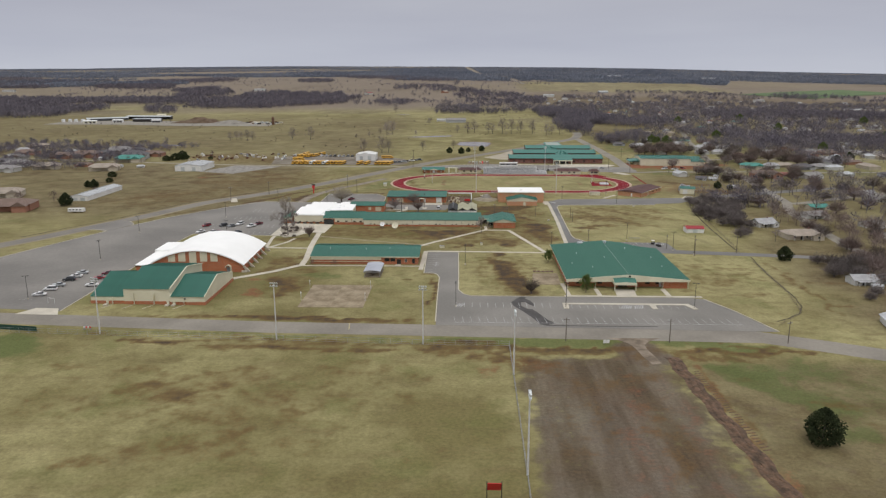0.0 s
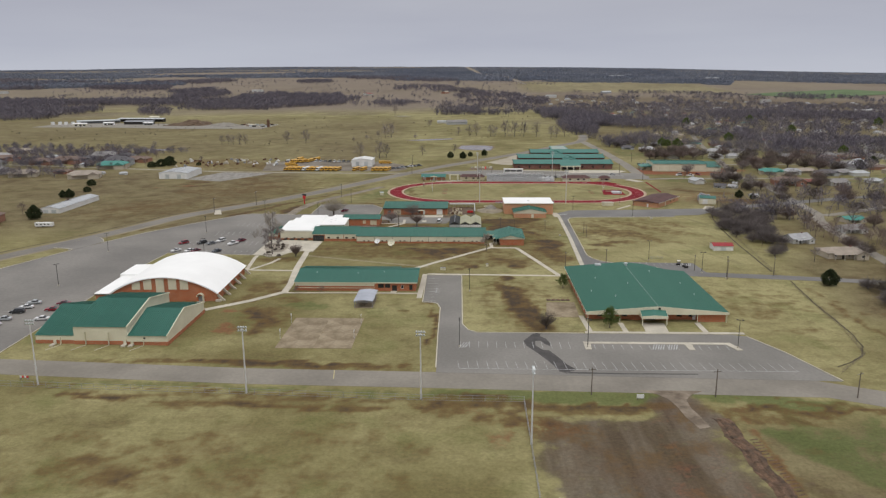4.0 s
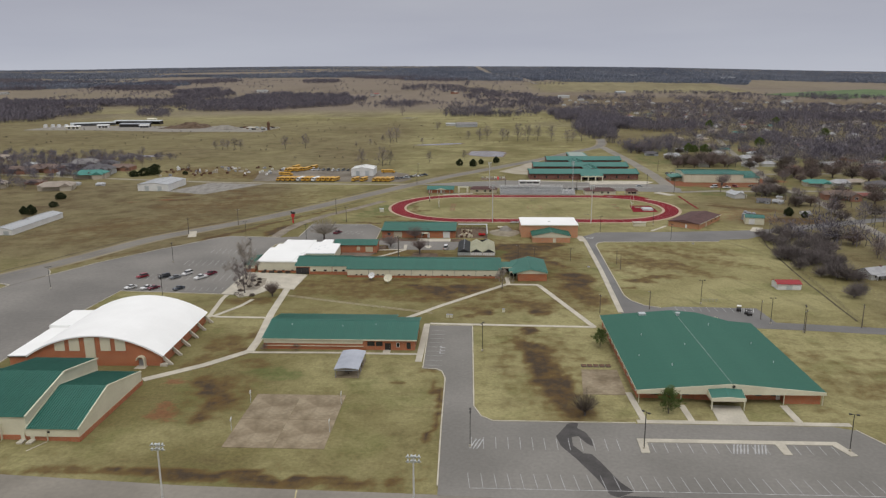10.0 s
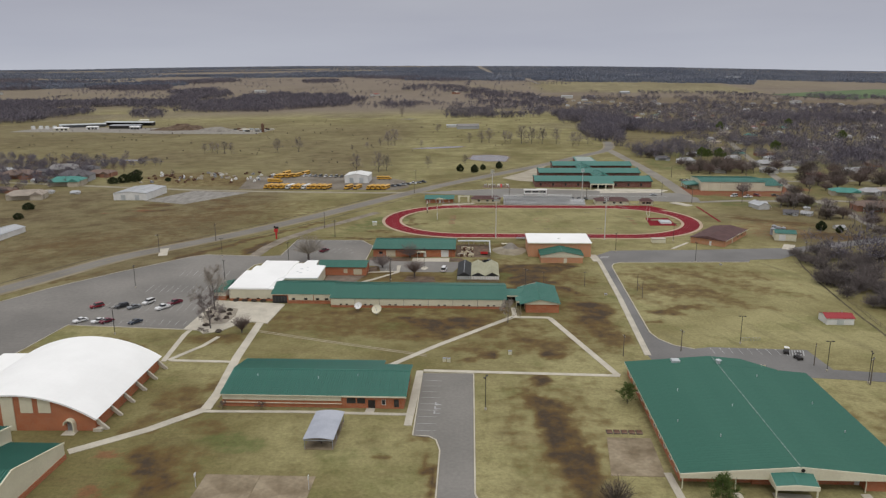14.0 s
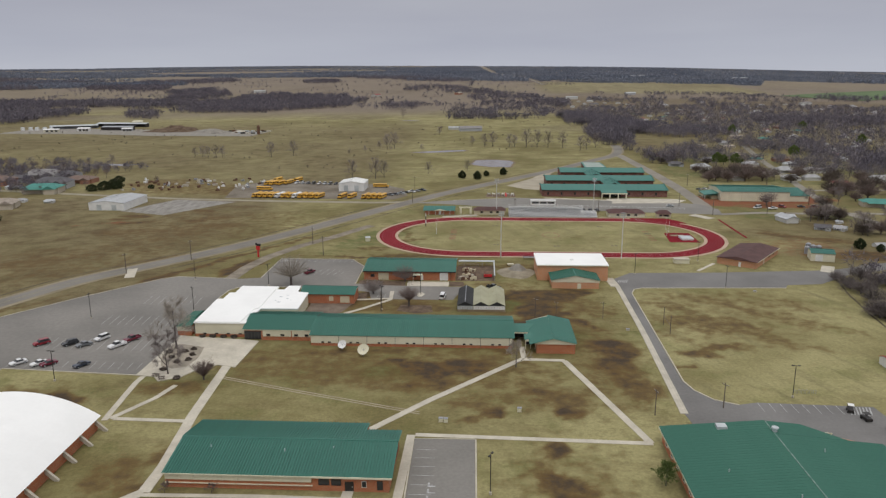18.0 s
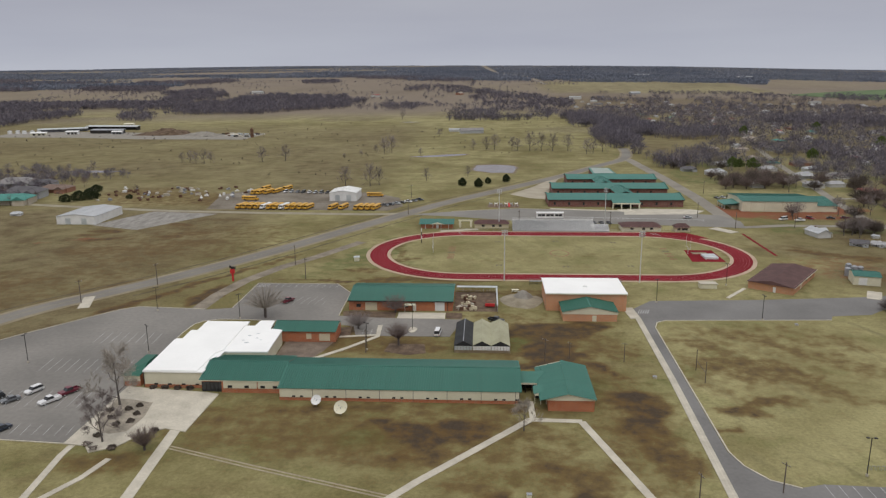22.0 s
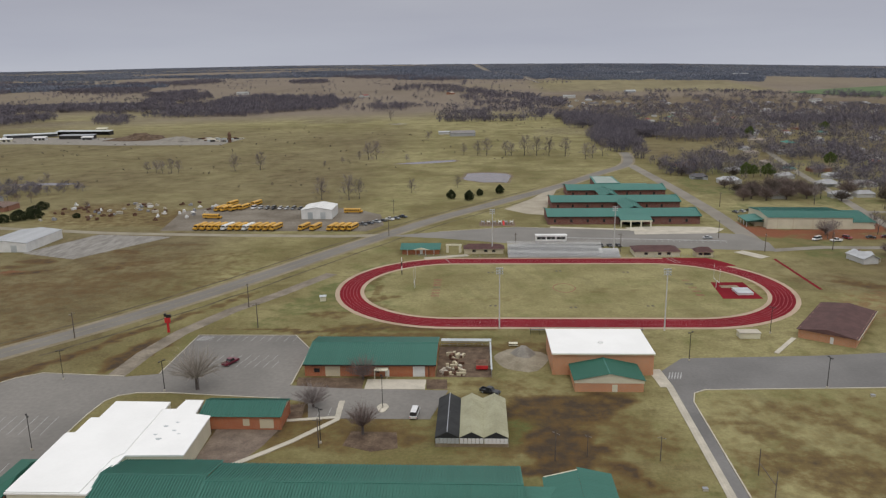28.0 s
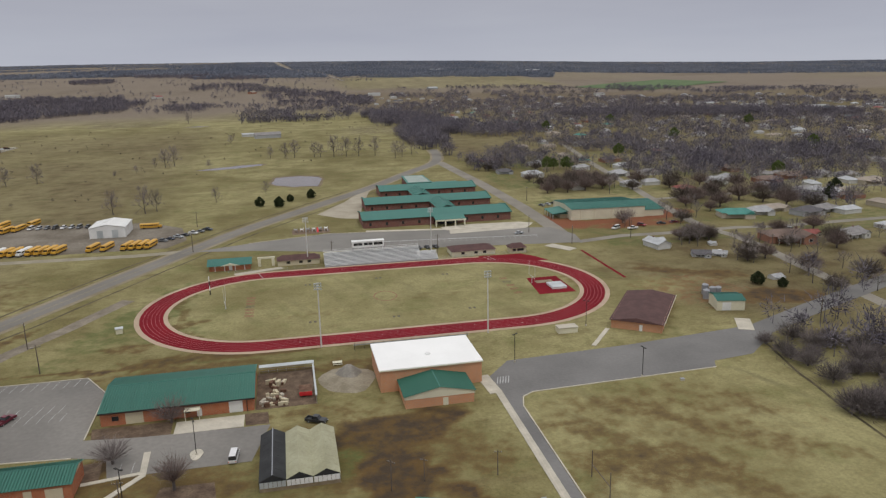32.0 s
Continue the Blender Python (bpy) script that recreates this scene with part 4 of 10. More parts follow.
setting("road_east", draped([(420, 245), (300, 268), (182, 300)], 6.0, 0.034), ROAD_MAT, "narrow country road past the houses", "road")
setting("cross_street", draped([(138, 606), (164, 612), (185, 610.5), (207, 611), (228, 612), (250, 608), (318, 610), (420, 612), (560, 618)], 5.5, 0.037), ROAD_MAT, "residential cross street", "road")
setting("back_street", draped([(226, 700), (300, 704), (420, 700), (560, 705)], 5.0, 0.039), ROAD_MAT, "residential back street", "road")
setting("forecourt", Shape().prism([(82, 641.5), (84.6, 658.4), (90, 662), (125, 660), (132, 655), (124, 643.7)], -0.1, 0.07), CONCRETE, "pale concrete forecourt before the school wings", "pavement")
setting("school_yard", Shape().prism([(40.5, 696), (47, 740), (57, 790), (68, 820), (62, 818), (36, 752), (17, 716), (30, 700)], -0.1, 0.04), mat("pale_gravel_yard", (0.30, 0.265, 0.20), (0.38, 0.34, 0.265), 0.95, 0, 0.1, 1.0, 0.12), "pale gravel yard beside the school wings", "yard")
setting("old_drive", Shape().strip([(-103.5, 456), (-102.5, 474), (-98.5, 493), (-89, 516), (-77, 536), (-62, 566)], 5.6, -0.1, 0.025), mat("broken_asphalt", (0.145, 0.122, 0.092), (0.25, 0.215, 0.165), 0.95, 0, 0.15, 1, 0.18), "broken old asphalt drive beside the highway", "road")
setting("shed_yard", Shape().prism([(-222, 604), (-190, 592), (-162, 640), (-205, 646)], -0.1, 0.03), mat("pale_pad", (0.185, 0.172, 0.152), (0.275, 0.26, 0.235), 0.95, 0, 0.35, 1.2, 0.2, stretch=(1.2, 0.25, 1)), "pale worn asphalt pad beside the shed", "yard")
setting("works_yard", draped([(-690, 1240), (-560, 1235), (-440, 1205), (-310, 1200)], 95, 0.1), GRAVEL, "grey gravel works yard", "yard")
setting("lot_apron_west", Shape().prism([(-151, 231.5), (-136, 231), (-139.5, 238), (-147.5, 238.2)], -0.1, 0.065), CONCRETE, "concrete apron onto the road", "pavement")
setting("dirt_turnout", Shape().prism([(45, 214), (61, 214), (57.2, 211.6), (55.2, 208.5), (55, 204), (56, 199), (56.6, 194), (53.8, 193), (52.4, 199), (51.8, 205), (50.8, 209), (48.6, 211.8)], -0.1, 0.032), mat("packed_dirt", (0.125, 0.096, 0.068), (0.27, 0.222, 0.168), 0.95, 0, 0.2, 1, 0.15), "packed dirt turnout onto the road", "pavement")
setting("hwy_entry", Shape().strip([(-146, 456), (-151, 470)], 4, -0.1, 0.066), CONCRETE, "concrete culvert entry from the highway", "pavement")

# concrete walks
WALKS = {
    "walk_cross": ([(-16, 326.3), (38, 324.6)], 1.6), "walk_diag_east": ([(23.2, 373.2), (37.5, 324.8)], 1.9), "walk_apex": ([(10.2, 373.8), (23.4, 373.4)], 1.8), "walk_diag_west": ([(11, 374), (-14, 345), (-27.5, 327.5)], 1.9),
    "walk_spur": ([(11.6, 374.5), (11.4, 384)], 1.6), "walk_long": ([(-75, 383), (-71.6, 334), (-68.6, 310), (-68.3, 299.5)], 2.6), "walk_gym": ([(-68.5, 299.6), (-78, 288.5), (-91, 277.6)], 2.6),
    "walk_gym_side": ([(-90.0, 331), (-72, 330.5)], 1.5), "walk_plaza_a": ([(-92, 330), (-94.5, 352), (-94.5, 356.5)], 1.6), "walk_plaza_b": ([(-91, 331), (-85, 343), (-83, 351)], 1.5),
    "walk_a_front": ([(-68, 298.6), (-45, 299.2), (-20, 298.8), (-16.5, 299)], 1.2), "walk_a_side": ([(-17.3, 293), (-17.0, 326)], 1.9), "walk_a_door": ([(-27.4, 299), (-27.3, 303)], 2.2),
    "walk_b_front": ([(37.5, 257.6), (87, 257.6)], 1.7), "walk_b_left": ([(39.3, 258), (38.6, 274)], 1.6), "walk_b_mid": ([(50.5, 258), (50.3, 267)], 1.6),
    "walk_b_door": ([(60.2, 257.6), (60.9, 267)], 7.2), "walk_b_right": ([(75.5, 258), (75.3, 267.5)], 1.8), "walk_hall": ([(49.0, 340), (51.2, 400), (52.2, 452)], 1.9), "walk_hall_end": ([(51.4, 451), (50.6, 463)], 3.6),
    "walk_shop": ([(-56, 406), (-48, 414), (-43, 419.4), (-34.6, 430.4), (-35.2, 441)], 1.5), "walk_kitchen": ([(-47, 429.6), (-35.2, 431.6)], 1.2), "walk_school": ([(40, 660.5), (122, 646.5)], 3.0), "walk_track_house": ([(90, 476), (100.5, 489)], 1.4), "walk_track_west": ([(-24, 592), (-4, 598)], 3.2),
    "walk_green_shed": ([(143, 476), (148, 486)], 5.0), "walk_school_door": ([(85, 659), (86, 651)], 9.0), "walk_north_pad": ([(122, 604), (130, 592)], 6.0),
}
for n, (key, (pts, w)) in enumerate(WALKS.items()):
    setting(key, Shape().strip(pts, w, -0.1, 0.07 + 0.004 * n), CONCRETE, "pale concrete footpath over the lawn", "path")
for side in (-0.55, 0.55):
    setting("worn_track", Shape().strip([(-72.5, 357 + side), (-50, 349 + side), (-16, 337.6 + side)], 0.5, -0.1, 0.022), mat("worn_dirt", (0.25, 0.21, 0.14), (0.33, 0.285, 0.2), 0.95, 0, 0.2, 1.5, 0.2), "pale worn wheel track over the lawn", "path")
setting("plaza", Shape().prism([(-92.6, 388.2), (-74, 386), (-70.4, 385), (-71, 364), (-76.5, 365.4), (-81, 362), (-84, 356), (-89, 353.4), (-91.4, 356.4), (-96.6, 357), (-96.6, 389)], -0.1, 0.19), CONCRETE, "pale concrete plaza before the canteen", "pavement")
SOIL = mat("bare_damp_soil", (0.075, 0.048, 0.032), (0.15, 0.105, 0.068), 0.95, 0, 0.35, 2.2, 0.3, 0.3)
for pts in ([(-50.6, 456.2), (-31.5, 455.8), (-31.2, 448.6), (-36, 447.6), (-49.5, 450)], [(-14, 455.5), (-8.2, 455.3), (-7.9, 448.7), (-13.6, 449)], [(-11.4, 457), (4.2, 457), (4.2, 480.6), (-11.4, 480.6)], [(-66, 424.5), (-50, 424), (-47.5, 430), (-43.6, 430.8), (-44.5, 439), (-50, 438.6), (-52.5, 427), (-65, 427)], [(-30, 424.5), (-19, 424), (-18, 416.5), (-24, 414.8), (-31, 417.5)]):
    setting("soil_bed", Shape().prism(pts, -0.1, 0.024), SOIL, "bare damp brown soil beside the buildings", "soil")
setting("ramp_slab", Shape().prism([(-30.5, 448.5), (-14, 448.5), (-14, 455), (-30.5, 455)], -0.1, 0.11), CONCRETE, "concrete slab before the workshop doors", "pavement")
setting("yard_slab", Shape().prism([(26.8, 272.5), (38.0, 272.5), (38.4, 289), (28.6, 289)], -0.1, 0.07), CONCRETE_OLD, "old stained concrete yard slab", "pavement")
court = thing("court_slab", -45.6, 255.7, "old stained concrete ball court in four slabs", "court")
court_mesh = Shape().box(-5.72, -6.97, -0.1, 5.72, 6.97, 0.07).mesh("slab", CONCRETE_OLD)
for sx in (-5.75, 5.75):
    for sy in (-7.0, 7.0):
        part("slab", court_mesh, CONCRETE_OLD, court).location = (sx, sy, 0)
for sx in (-11.8, 11.2):
    for sy in (-6, 9):
        hoop = thing("hoop_post", -45.6 + sx, 255.7 + sy, "leaning white basketball hoop post beside the court", "hoop post", group="hoops round the court")
        part("post", Shape().tube((0, 0, 0), (0, 0, 2.8), 0.07, 0.06, 6), POLE_WHITE, hoop)
        part("backboard", Shape().box(-0.05, -0.45, 2.5, 0.05, 0.45, 3.2), WHITE, hoop)

# narrow drainage ditches round the rough grass
DITCH = mat("muddy_ditch_earth", (0.050, 0.042, 0.022), (0.105, 0.085, 0.045), 0.95, 0, 0.3, 2.0, 0.3, 0.3)
for key, pts, w in (("ditch_curve", [(127, 319), (125, 305), (123, 289), (121.6, 272), (120.4, 258), (118, 247), (114, 239.5), (108, 234.2), (103, 231)], 0.55), ("ditch_field", [(143, 469), (137, 444), (133, 420), (129, 385), (127, 359), (125, 333)], 0.8)):
    wavy = []
    for (xa, ya), (xb, yb) in zip(pts, pts[1:]):
        for k in range(5):
            u = k / 5
            wavy.append((xa + (xb - xa) * u + 0.1 * math.sin(ya + 9 * u), ya + (yb - ya) * u))
    setting(key, Shape().strip(wavy + [pts[-1]], w, -0.1, 0.03), DITCH, "narrow muddy drainage ditch in the grass", "ditch")

# torn-up muddy berm with wheel ruts along the worn field
BERM = mat("torn_red_mud", (0.060, 0.040, 0.026), (0.145, 0.088, 0.055), 0.95, 0, 0.5, 2.5, 0.35, 0.5)
berm_rng = np.random.default_rng(19)
berm, rows_ = Shape(), []
for i in range(64):
    y = 199 - 1.5 * i
    x = 60.2 + 0.055 * (199 - y) + 0.4 * math.sin(i * 0.7)
    rows_.append([(x + off + berm_rng.normal() * 0.12, y + berm_rng.normal() * 0.15, lift * berm_rng.uniform(0.5, 1.4) if 0 < i < 63 else -0.05) for off, lift in ((-2.0, -0.03), (-1.4, 0.16), (-0.9, 0.05), (-0.4, 0.30), (0.2, 0.36), (0.7, 0.08), (1.2, 0.24), (1.7, 0.10), (2.3, -0.03))])
for a, b_ in zip(rows_, rows_[1:]):
    for k in range(8):
        berm.add([a[k], b_[k], b_[k + 1], a[k + 1]], [(0, 1, 2, 3)])
setting("mud_berm", berm, BERM, "torn red-brown mud berm with wheel ruts", "mud")
for i in range(34):
    y = 188 - 1.3 * i
    setting("tread_mark", Shape().strip([(62.8 + 0.055 * (199 - y), y), (64.6 + 0.055 * (199 - y) + 0.3 * math.sin(i), y + 0.5)], 0.35, -0.05, 0.03), BERM, "short muddy tread mark beside the berm", "mud")

# kerbs along lots and roads
KERBS = {
    "kerb_drive_east": [(-2.0, 324.4), (-1.2, 264.5), (0.6, 259.2), (3.4, 256.8), (37, 256.8)], "kerb_lot_east": [(86.8, 255.1), (93.0, 242), (99.9, 221.2)], "kerb_drive_west": [(-8.3, 228), (-8.8, 254), (-9.1, 281.6), (-10.2, 286.3), (-12, 287.9), (-15.7, 288.3), (-16.2, 324.4), (-2, 324.6)],
    "kerb_entry": [(-205.3, 309), (-195.3, 337), (-185.2, 364.6), (-185.4, 367), (-187.6, 368.2), (-196, 370)], "kerb_hwy": [(-184.5, 392), (-180.8, 388), (-178.4, 383.4), (-178.4, 380.6), (-167.8, 403), (-152.3, 427), (-131.8, 454.6), (-126, 458.3), (-101, 456.3)], "kerb_west_in": [(-137.3, 235), (-137.8, 260), (-138.1, 300), (-139.2, 330), (-137.2, 360.2), (-96, 357.2)], "kerb_plaza": [(-96.7, 357), (-96.8, 389), (-97.2, 400), (-98.8, 423), (-99, 432), (-98.4, 440), (-96.4, 443.2), (-92, 445.2), (-83, 445.4), (-68, 443.8), (-52, 442.3)],
    "kerb_bend_in": [(64, 345.6), (58.7, 348.4), (55.2, 354), (53.9, 360), (56.0, 442), (57.7, 447.3), (61, 449.4), (117, 451.8)], "kerb_bend_out": [(49.2, 340), (51.8, 430), (52.8, 455)], "kerb_small": [(-91.4, 458), (-91.6, 490.2), (-59.2, 490.2), (-51.8, 478), (-51.2, 451)], "kerb_school": [(-20, 650.3), (20, 661.3), (118, 646.3)],
}
for key, pts in KERBS.items():
    setting(key, Shape().strip(pts, 0.3, -0.1, 0.16), CONCRETE, "low concrete kerb", "kerb")
island = Shape().prism([(35.6, 249.0), (79.6, 249.0), (81.5, 243.0), (79.8, 242.6), (78.0, 247.4), (67.8, 247.4), (67.6, 242.8), (65.8, 242.8), (65.6, 247.4), (37.6, 247.4), (37.2, 242.6), (35.4, 242.6)], -0.1, 0.18)
setting("traffic_island", island, CONCRETE, "comb-shaped pale concrete parking island", "kerb")


def stalls(owner, x0, y0, dx, dy, count, length, lx=0.0, material=None):
    """Parking lines, each a part of its lot."""
    me = Shape().strip([(0, 0), (lx, length)], 0.12, 0.0, 0.012).mesh("parking_line", material or LINE)
    for i in range(count):
        part("parking_line", me, LINE, owner).location = (x0 + dx * i, y0 + dy * i, 0.064)


lot_s_ob, lot_w_ob, school_lot_ob, road_c_ob = (bpy.data.objects[k] for k in ("parking_lot_south", "parking_lot_west", "school_lot", "road_campus"))
stalls(lot_s_ob, -1.8, 227.3, 2.72, 0, 35, 5.6, -0.5)
stalls(lot_s_ob, -1.6, 243.2, 2.72, 0, 13, 5.4)
stalls(lot_s_ob, 38.5, 243.0, 2.72, 0, 10, 4.2)
stalls(lot_s_ob, 69.5, 243.0, 2.72, 0, 4, 4.2)
part("parking_line", Shape().box(-1.8, 227.2, 0.064, 91, 227.35, 0.076), LINE, lot_s_ob)
hatch = Shape().strip([(0, 0), (1.5, 4.5)], 0.3, 0, 0.012).mesh("hatch_line", LINE)
for i in range(9):
    part("hatch_line", hatch, LINE, lot_s_ob).location = ((55.2 + 0.75 * i if i < 5 else 59.8 + 0.75 * (i - 5)), 243.0, 0.064)
for i in range(3):
    part("hatch_line", hatch, LINE, lot_s_ob).location = (-2.0 + 0.8 * i, 243.2, 0.064)
for i in range(9):
    me = Shape().box(0, 0, 0, 4.6, 0.12, 0.012).mesh("parking_line", LINE) if i == 0 else me
    part("parking_line", me, LINE, lot_s_ob).location = (-15.2, 290.5 + 3.6 * i, 0.064)
# worn paint marks on the drive
for i in range(3):
    part("paint_mark", Shape().box(-11.6, 299.5 + 2.4 * i, 0.064, -10.0, 299.9 + 2.4 * i, 0.076), LINE, lot_s_ob)
    part("paint_mark", Shape().box(-11.6, 299.9 + 2.4 * i, 0.064, -11.2, 301 + 2.4 * i, 0.076), LINE, lot_s_ob)
stalls(lot_w_ob, -137, 361, 2.75, 0, 15, 5.3, -0.6)
stalls(lot_w_ob, -137, 375.5, 2.75, 0, 14, 10.0, -0.9)
stalls(lot_w_ob, -128, 398, 2.75, 0, 10, 10.0, -0.9)
stalls(lot_w_ob, -124, 421, 2.75, 0, 8, 10.0, -0.9)
stalls(lot_w_ob, -160, 248, 0, 5.2, 8, 0.16, 5.0)
stalls(lot_w_ob, -79, 463, 2.75, 0, 8, 4.8, 0.7)
stalls(lot_w_ob, -77.9, 468.2, 2.75, 0, 7, 4.6, 0.7)
stalls(lot_w_ob, -86.5, 484.6, 2.75, 0, 11, 5.0, 0.8)
for i in range(5):
    part("hatch_line", hatch, LINE, lot_w_ob).location = (-91 + 0.8 * i, 484.8, 0.064)
stalls(lot_w_ob, -40, 432, 2.75, 0, 3, 5)
stalls(school_lot_ob, 48, 628.5, 2.75, -0.3, 28, 5.2, 0.9)
part("parking_line", Shape().strip([(46, 634.5), (124, 626)], 0.9, 0.06, 0.075), LINE, school_lot_ob)
stalls(road_c_ob, 69, 347, 2.7, -0.1, 8, -4.8)
for i in range(7):
    part("hatch_line", hatch, LINE, road_c_ob).location = (89.5 + 0.8 * i, 341.2, 0.064)
for i in range(5):
    part("hatch_line", hatch, LINE, road_c_ob).location = (53.2 + 0.8 * i, 456.5, 0.06)

# dark wet streak across the south lot
streak = [(17.6, 249.6), (20.8, 255.6), (21.9, 256.6), (23.5, 256.3), (22.9, 253.8), (24.6, 251.6), (25.5, 247.8), (25.3, 245.1), (24.0, 246.6), (22.7, 249.8), (21.1, 249.4), (20.9, 245.6), (22.8, 242.0), (24.5, 241.8), (26.0, 238.1), (28.5, 230.8), (30.7, 227.1), (27.2, 225.0), (25.8, 225.8), (24.0, 231.9), (21.1, 239.2), (18.2, 245.2)]
setting("wet_streak", Shape().prism(streak, 0.03, 0.068), WET_ASPHALT, "dark damp streak over the asphalt", "puddle")
setting("wet_streak_gutter", Shape().prism([(27, 224.6), (45, 224.3), (63, 224.6), (63, 225.2), (45, 225.0), (28.5, 225.6)], 0.03, 0.07), WET_ASPHALT, "dark damp line along the road edge", "puddle")

# ---- running track and field ----
TC, TS = (33.2, 545.0), 42.4


def oval(r, n=28):
    pts = []
    for side, c in ((1, TS), (-1, -TS)):
        for i in range(n + 1):
            a = -math.pi / 2 + math.pi * i / n
            pts.append((TC[0] + side * (TS + r * 0.97 * math.cos(a)), TC[1] + side * r * math.sin(a)))
    return pts


def ring(r0, r1, z0, z1):
    a, b = oval(r0), oval(r1)
    n = len(a)
    s = Shape()
    s.v += [(*p, z1) for p in a] + [(*p, z1) for p in b] + [(*p, z0) for p in a] + [(*p, z0) for p in b]
    for i in range(n):
        j = (i + 1) % n
        s.f += [(i, n + i, n + j, j), (n + i, 3 * n + i, 3 * n + j, n + j), (2 * n + i, i, j, 2 * n + j)]
    return s


track = setting("running_track", ring(38.0, 46.2, -0.1, 0.06), TRACK_RED, "dark red oval running track with white lanes", "track")
setting("track_border_inner", ring(36.4, 38.0, -0.1, 0.05), TRACK_EDGE, "pale border inside the running track", "track border")
setting("track_border_outer", ring(46.2, 48.0, -0.1, 0.05), TRACK_EDGE, "pale concrete border round the running track", "track border")
LANE = mat("faded_lane_line", (0.34, 0.12, 0.13), (0.42, 0.18, 0.19), 0.85, 0, 0.3, 2, 0.1)
for i in range(1, 6):
    part("lane_line", ring(38.0 + 8.2 * i / 6 - 0.05, 38.0 + 8.2 * i / 6 + 0.05, 0.05, 0.07), LANE, track)
setting("track_chute", Shape().prism([(84, 582), (84, 592.6), (104, 591.8), (108.5, 586), (112.5, 578), (104, 577), (95, 580)], -0.1, 0.055), TRACK_RED, "red straight-end apron of the track", "track")
for px, py in ((88, 0), (90, 0), (-12, 0)):
    part("lane_line", Shape().strip([(px, 583.5), (px - 2, 591)], 0.3, 0.05, 0.075), LINE, track)
for i in range(22):
    part("start_mark", Shape().box(-15 + 5.3 * i, 499.5 + 1.2 * (i % 5), 0.05, -14.4 + 5.3 * i, 499.65 + 1.2 * (i % 5), 0.072), LINE, track)
setting("high_jump_apron", Shape().prism([(91.7, 530.5), (106.4, 530.5), (106.4, 552.5), (93.7, 552.5)], -0.1, 0.045), TRACK_RED, "dark red rubber high-jump apron", "sports surface")
setting("long_jump_runway", Shape().strip([(133.2, 590), (132.6, 542.5)], 1.3, -0.1, 0.05), TRACK_RED, "narrow dark red jumping runway", "sports surface")
FIELD_PAINT = mat("field_paint_red", (0.20, 0.085, 0.055), (0.26, 0.11, 0.07), 0.9, 0, 0.5, 3, 0.2)
FIELD_DARK = mat("field_paint_dark", (0.09, 0.08, 0.055), (0.13, 0.11, 0.075), 0.9, 0, 0.5, 3, 0.2)
logo = thing("midfield_mark", 34.5, 544.8, "faded red painted outline in the middle of the field", "field marking")
loop = Shape()
for i in range(24):
    a0, a1 = 2 * math.pi * i / 24, 2 * math.pi * (i + 1) / 24
    p = [(r * 4.6 * math.cos(a), r * 6.5 * abs(math.sin(a)) ** 1.25 * (1 if math.sin(a) > 0 else -1), z) for z in (0.0, 0.03) for r, a in ((0.92, a0), (1, a0), (1, a1), (0.92, a1))]
    loop.add(p, [(4, 5, 6, 7), (0, 1, 5, 4), (2, 3, 7, 6)])
part("outline", loop, FIELD_PAINT, logo)
for gx, tone in ((-15.9, FIELD_PAINT), (84.6, FIELD_PAINT)):
    word = thing("end_zone_bars", gx, 545.2, "row of faded painted bars across the end zone", "field marking", group="end zone marks")
    for i in range(7 if gx < 0 else 5):
        off = (i - 3) * 3.6 if gx < 0 else (i - 2) * 5.0
        part("bar", Shape().box(-1.6, off - 0.9, 0.0, 1.6, off - 0.35, 0.03).box(-1.6, off + 0.35, 0, 1.6, off + 0.9, 0.03), tone if i != 3 else FIELD_DARK, word)
for nx_, ny_ in ((6, 522), (6, 568), (63, 522), (63, 568), (35, 520), (35, 570)):
    num = thing("yard_mark", nx_, ny_, "small faded painted yard mark", "field marking", group="yard marks")
    part("bar", Shape().box(-1.3, -0.9, 0, -0.4, 0.9, 0.03).box(0.4, -0.9, 0, 1.3, 0.9, 0.03), FIELD_DARK, num)
mats = thing("high_jump_mat", 101.5, 538.5, "thick white covered high-jump landing mat", "sports mat")
for i, (a, b) in enumerate(((-2.9, 0.0), (0.0, 2.9))):
    part("mat", Shape().box(a, -3.6, 0.1, b - 0.03, 3.6, 0.85), WHITE, mats)
part("cover", Shape().box(-3.0, -3.7, 0.85, 3.0, 3.7, 0.95), PALE_METAL, mats)
part("pad", Shape().box(-6, 6.0, 0.06, 1.0, 9.5, 0.12), CONCRETE_OLD, mats)


# ---- campus buildings ----
def plain_door(parent, x, y, w=1.0, h=2.1, material=None, face="y", lean=-1):
    s = Shape()
    if face == "y":
        s.box(x - w / 2, y - 0.07, 0.05, x + w / 2, y + 0.02, h)
    else:
        s.box(x - (0.07 if lean < 0 else 0.02), y - w / 2, 0.05, x + (0.02 if lean < 0 else 0.07), y + w / 2, h)
    d = part("door", s, material or DARK_METAL, parent)
    k = Shape().box(x + w * 0.3, y - 0.14, 1.0, x + w * 0.38, y - 0.06, 1.12) if face == "y" else Shape().box(x + lean * 0.14, y + w * 0.3, 1.0, x + lean * 0.06, y + w * 0.38, 1.12)
    part("handle", k, PALE_METAL, d)


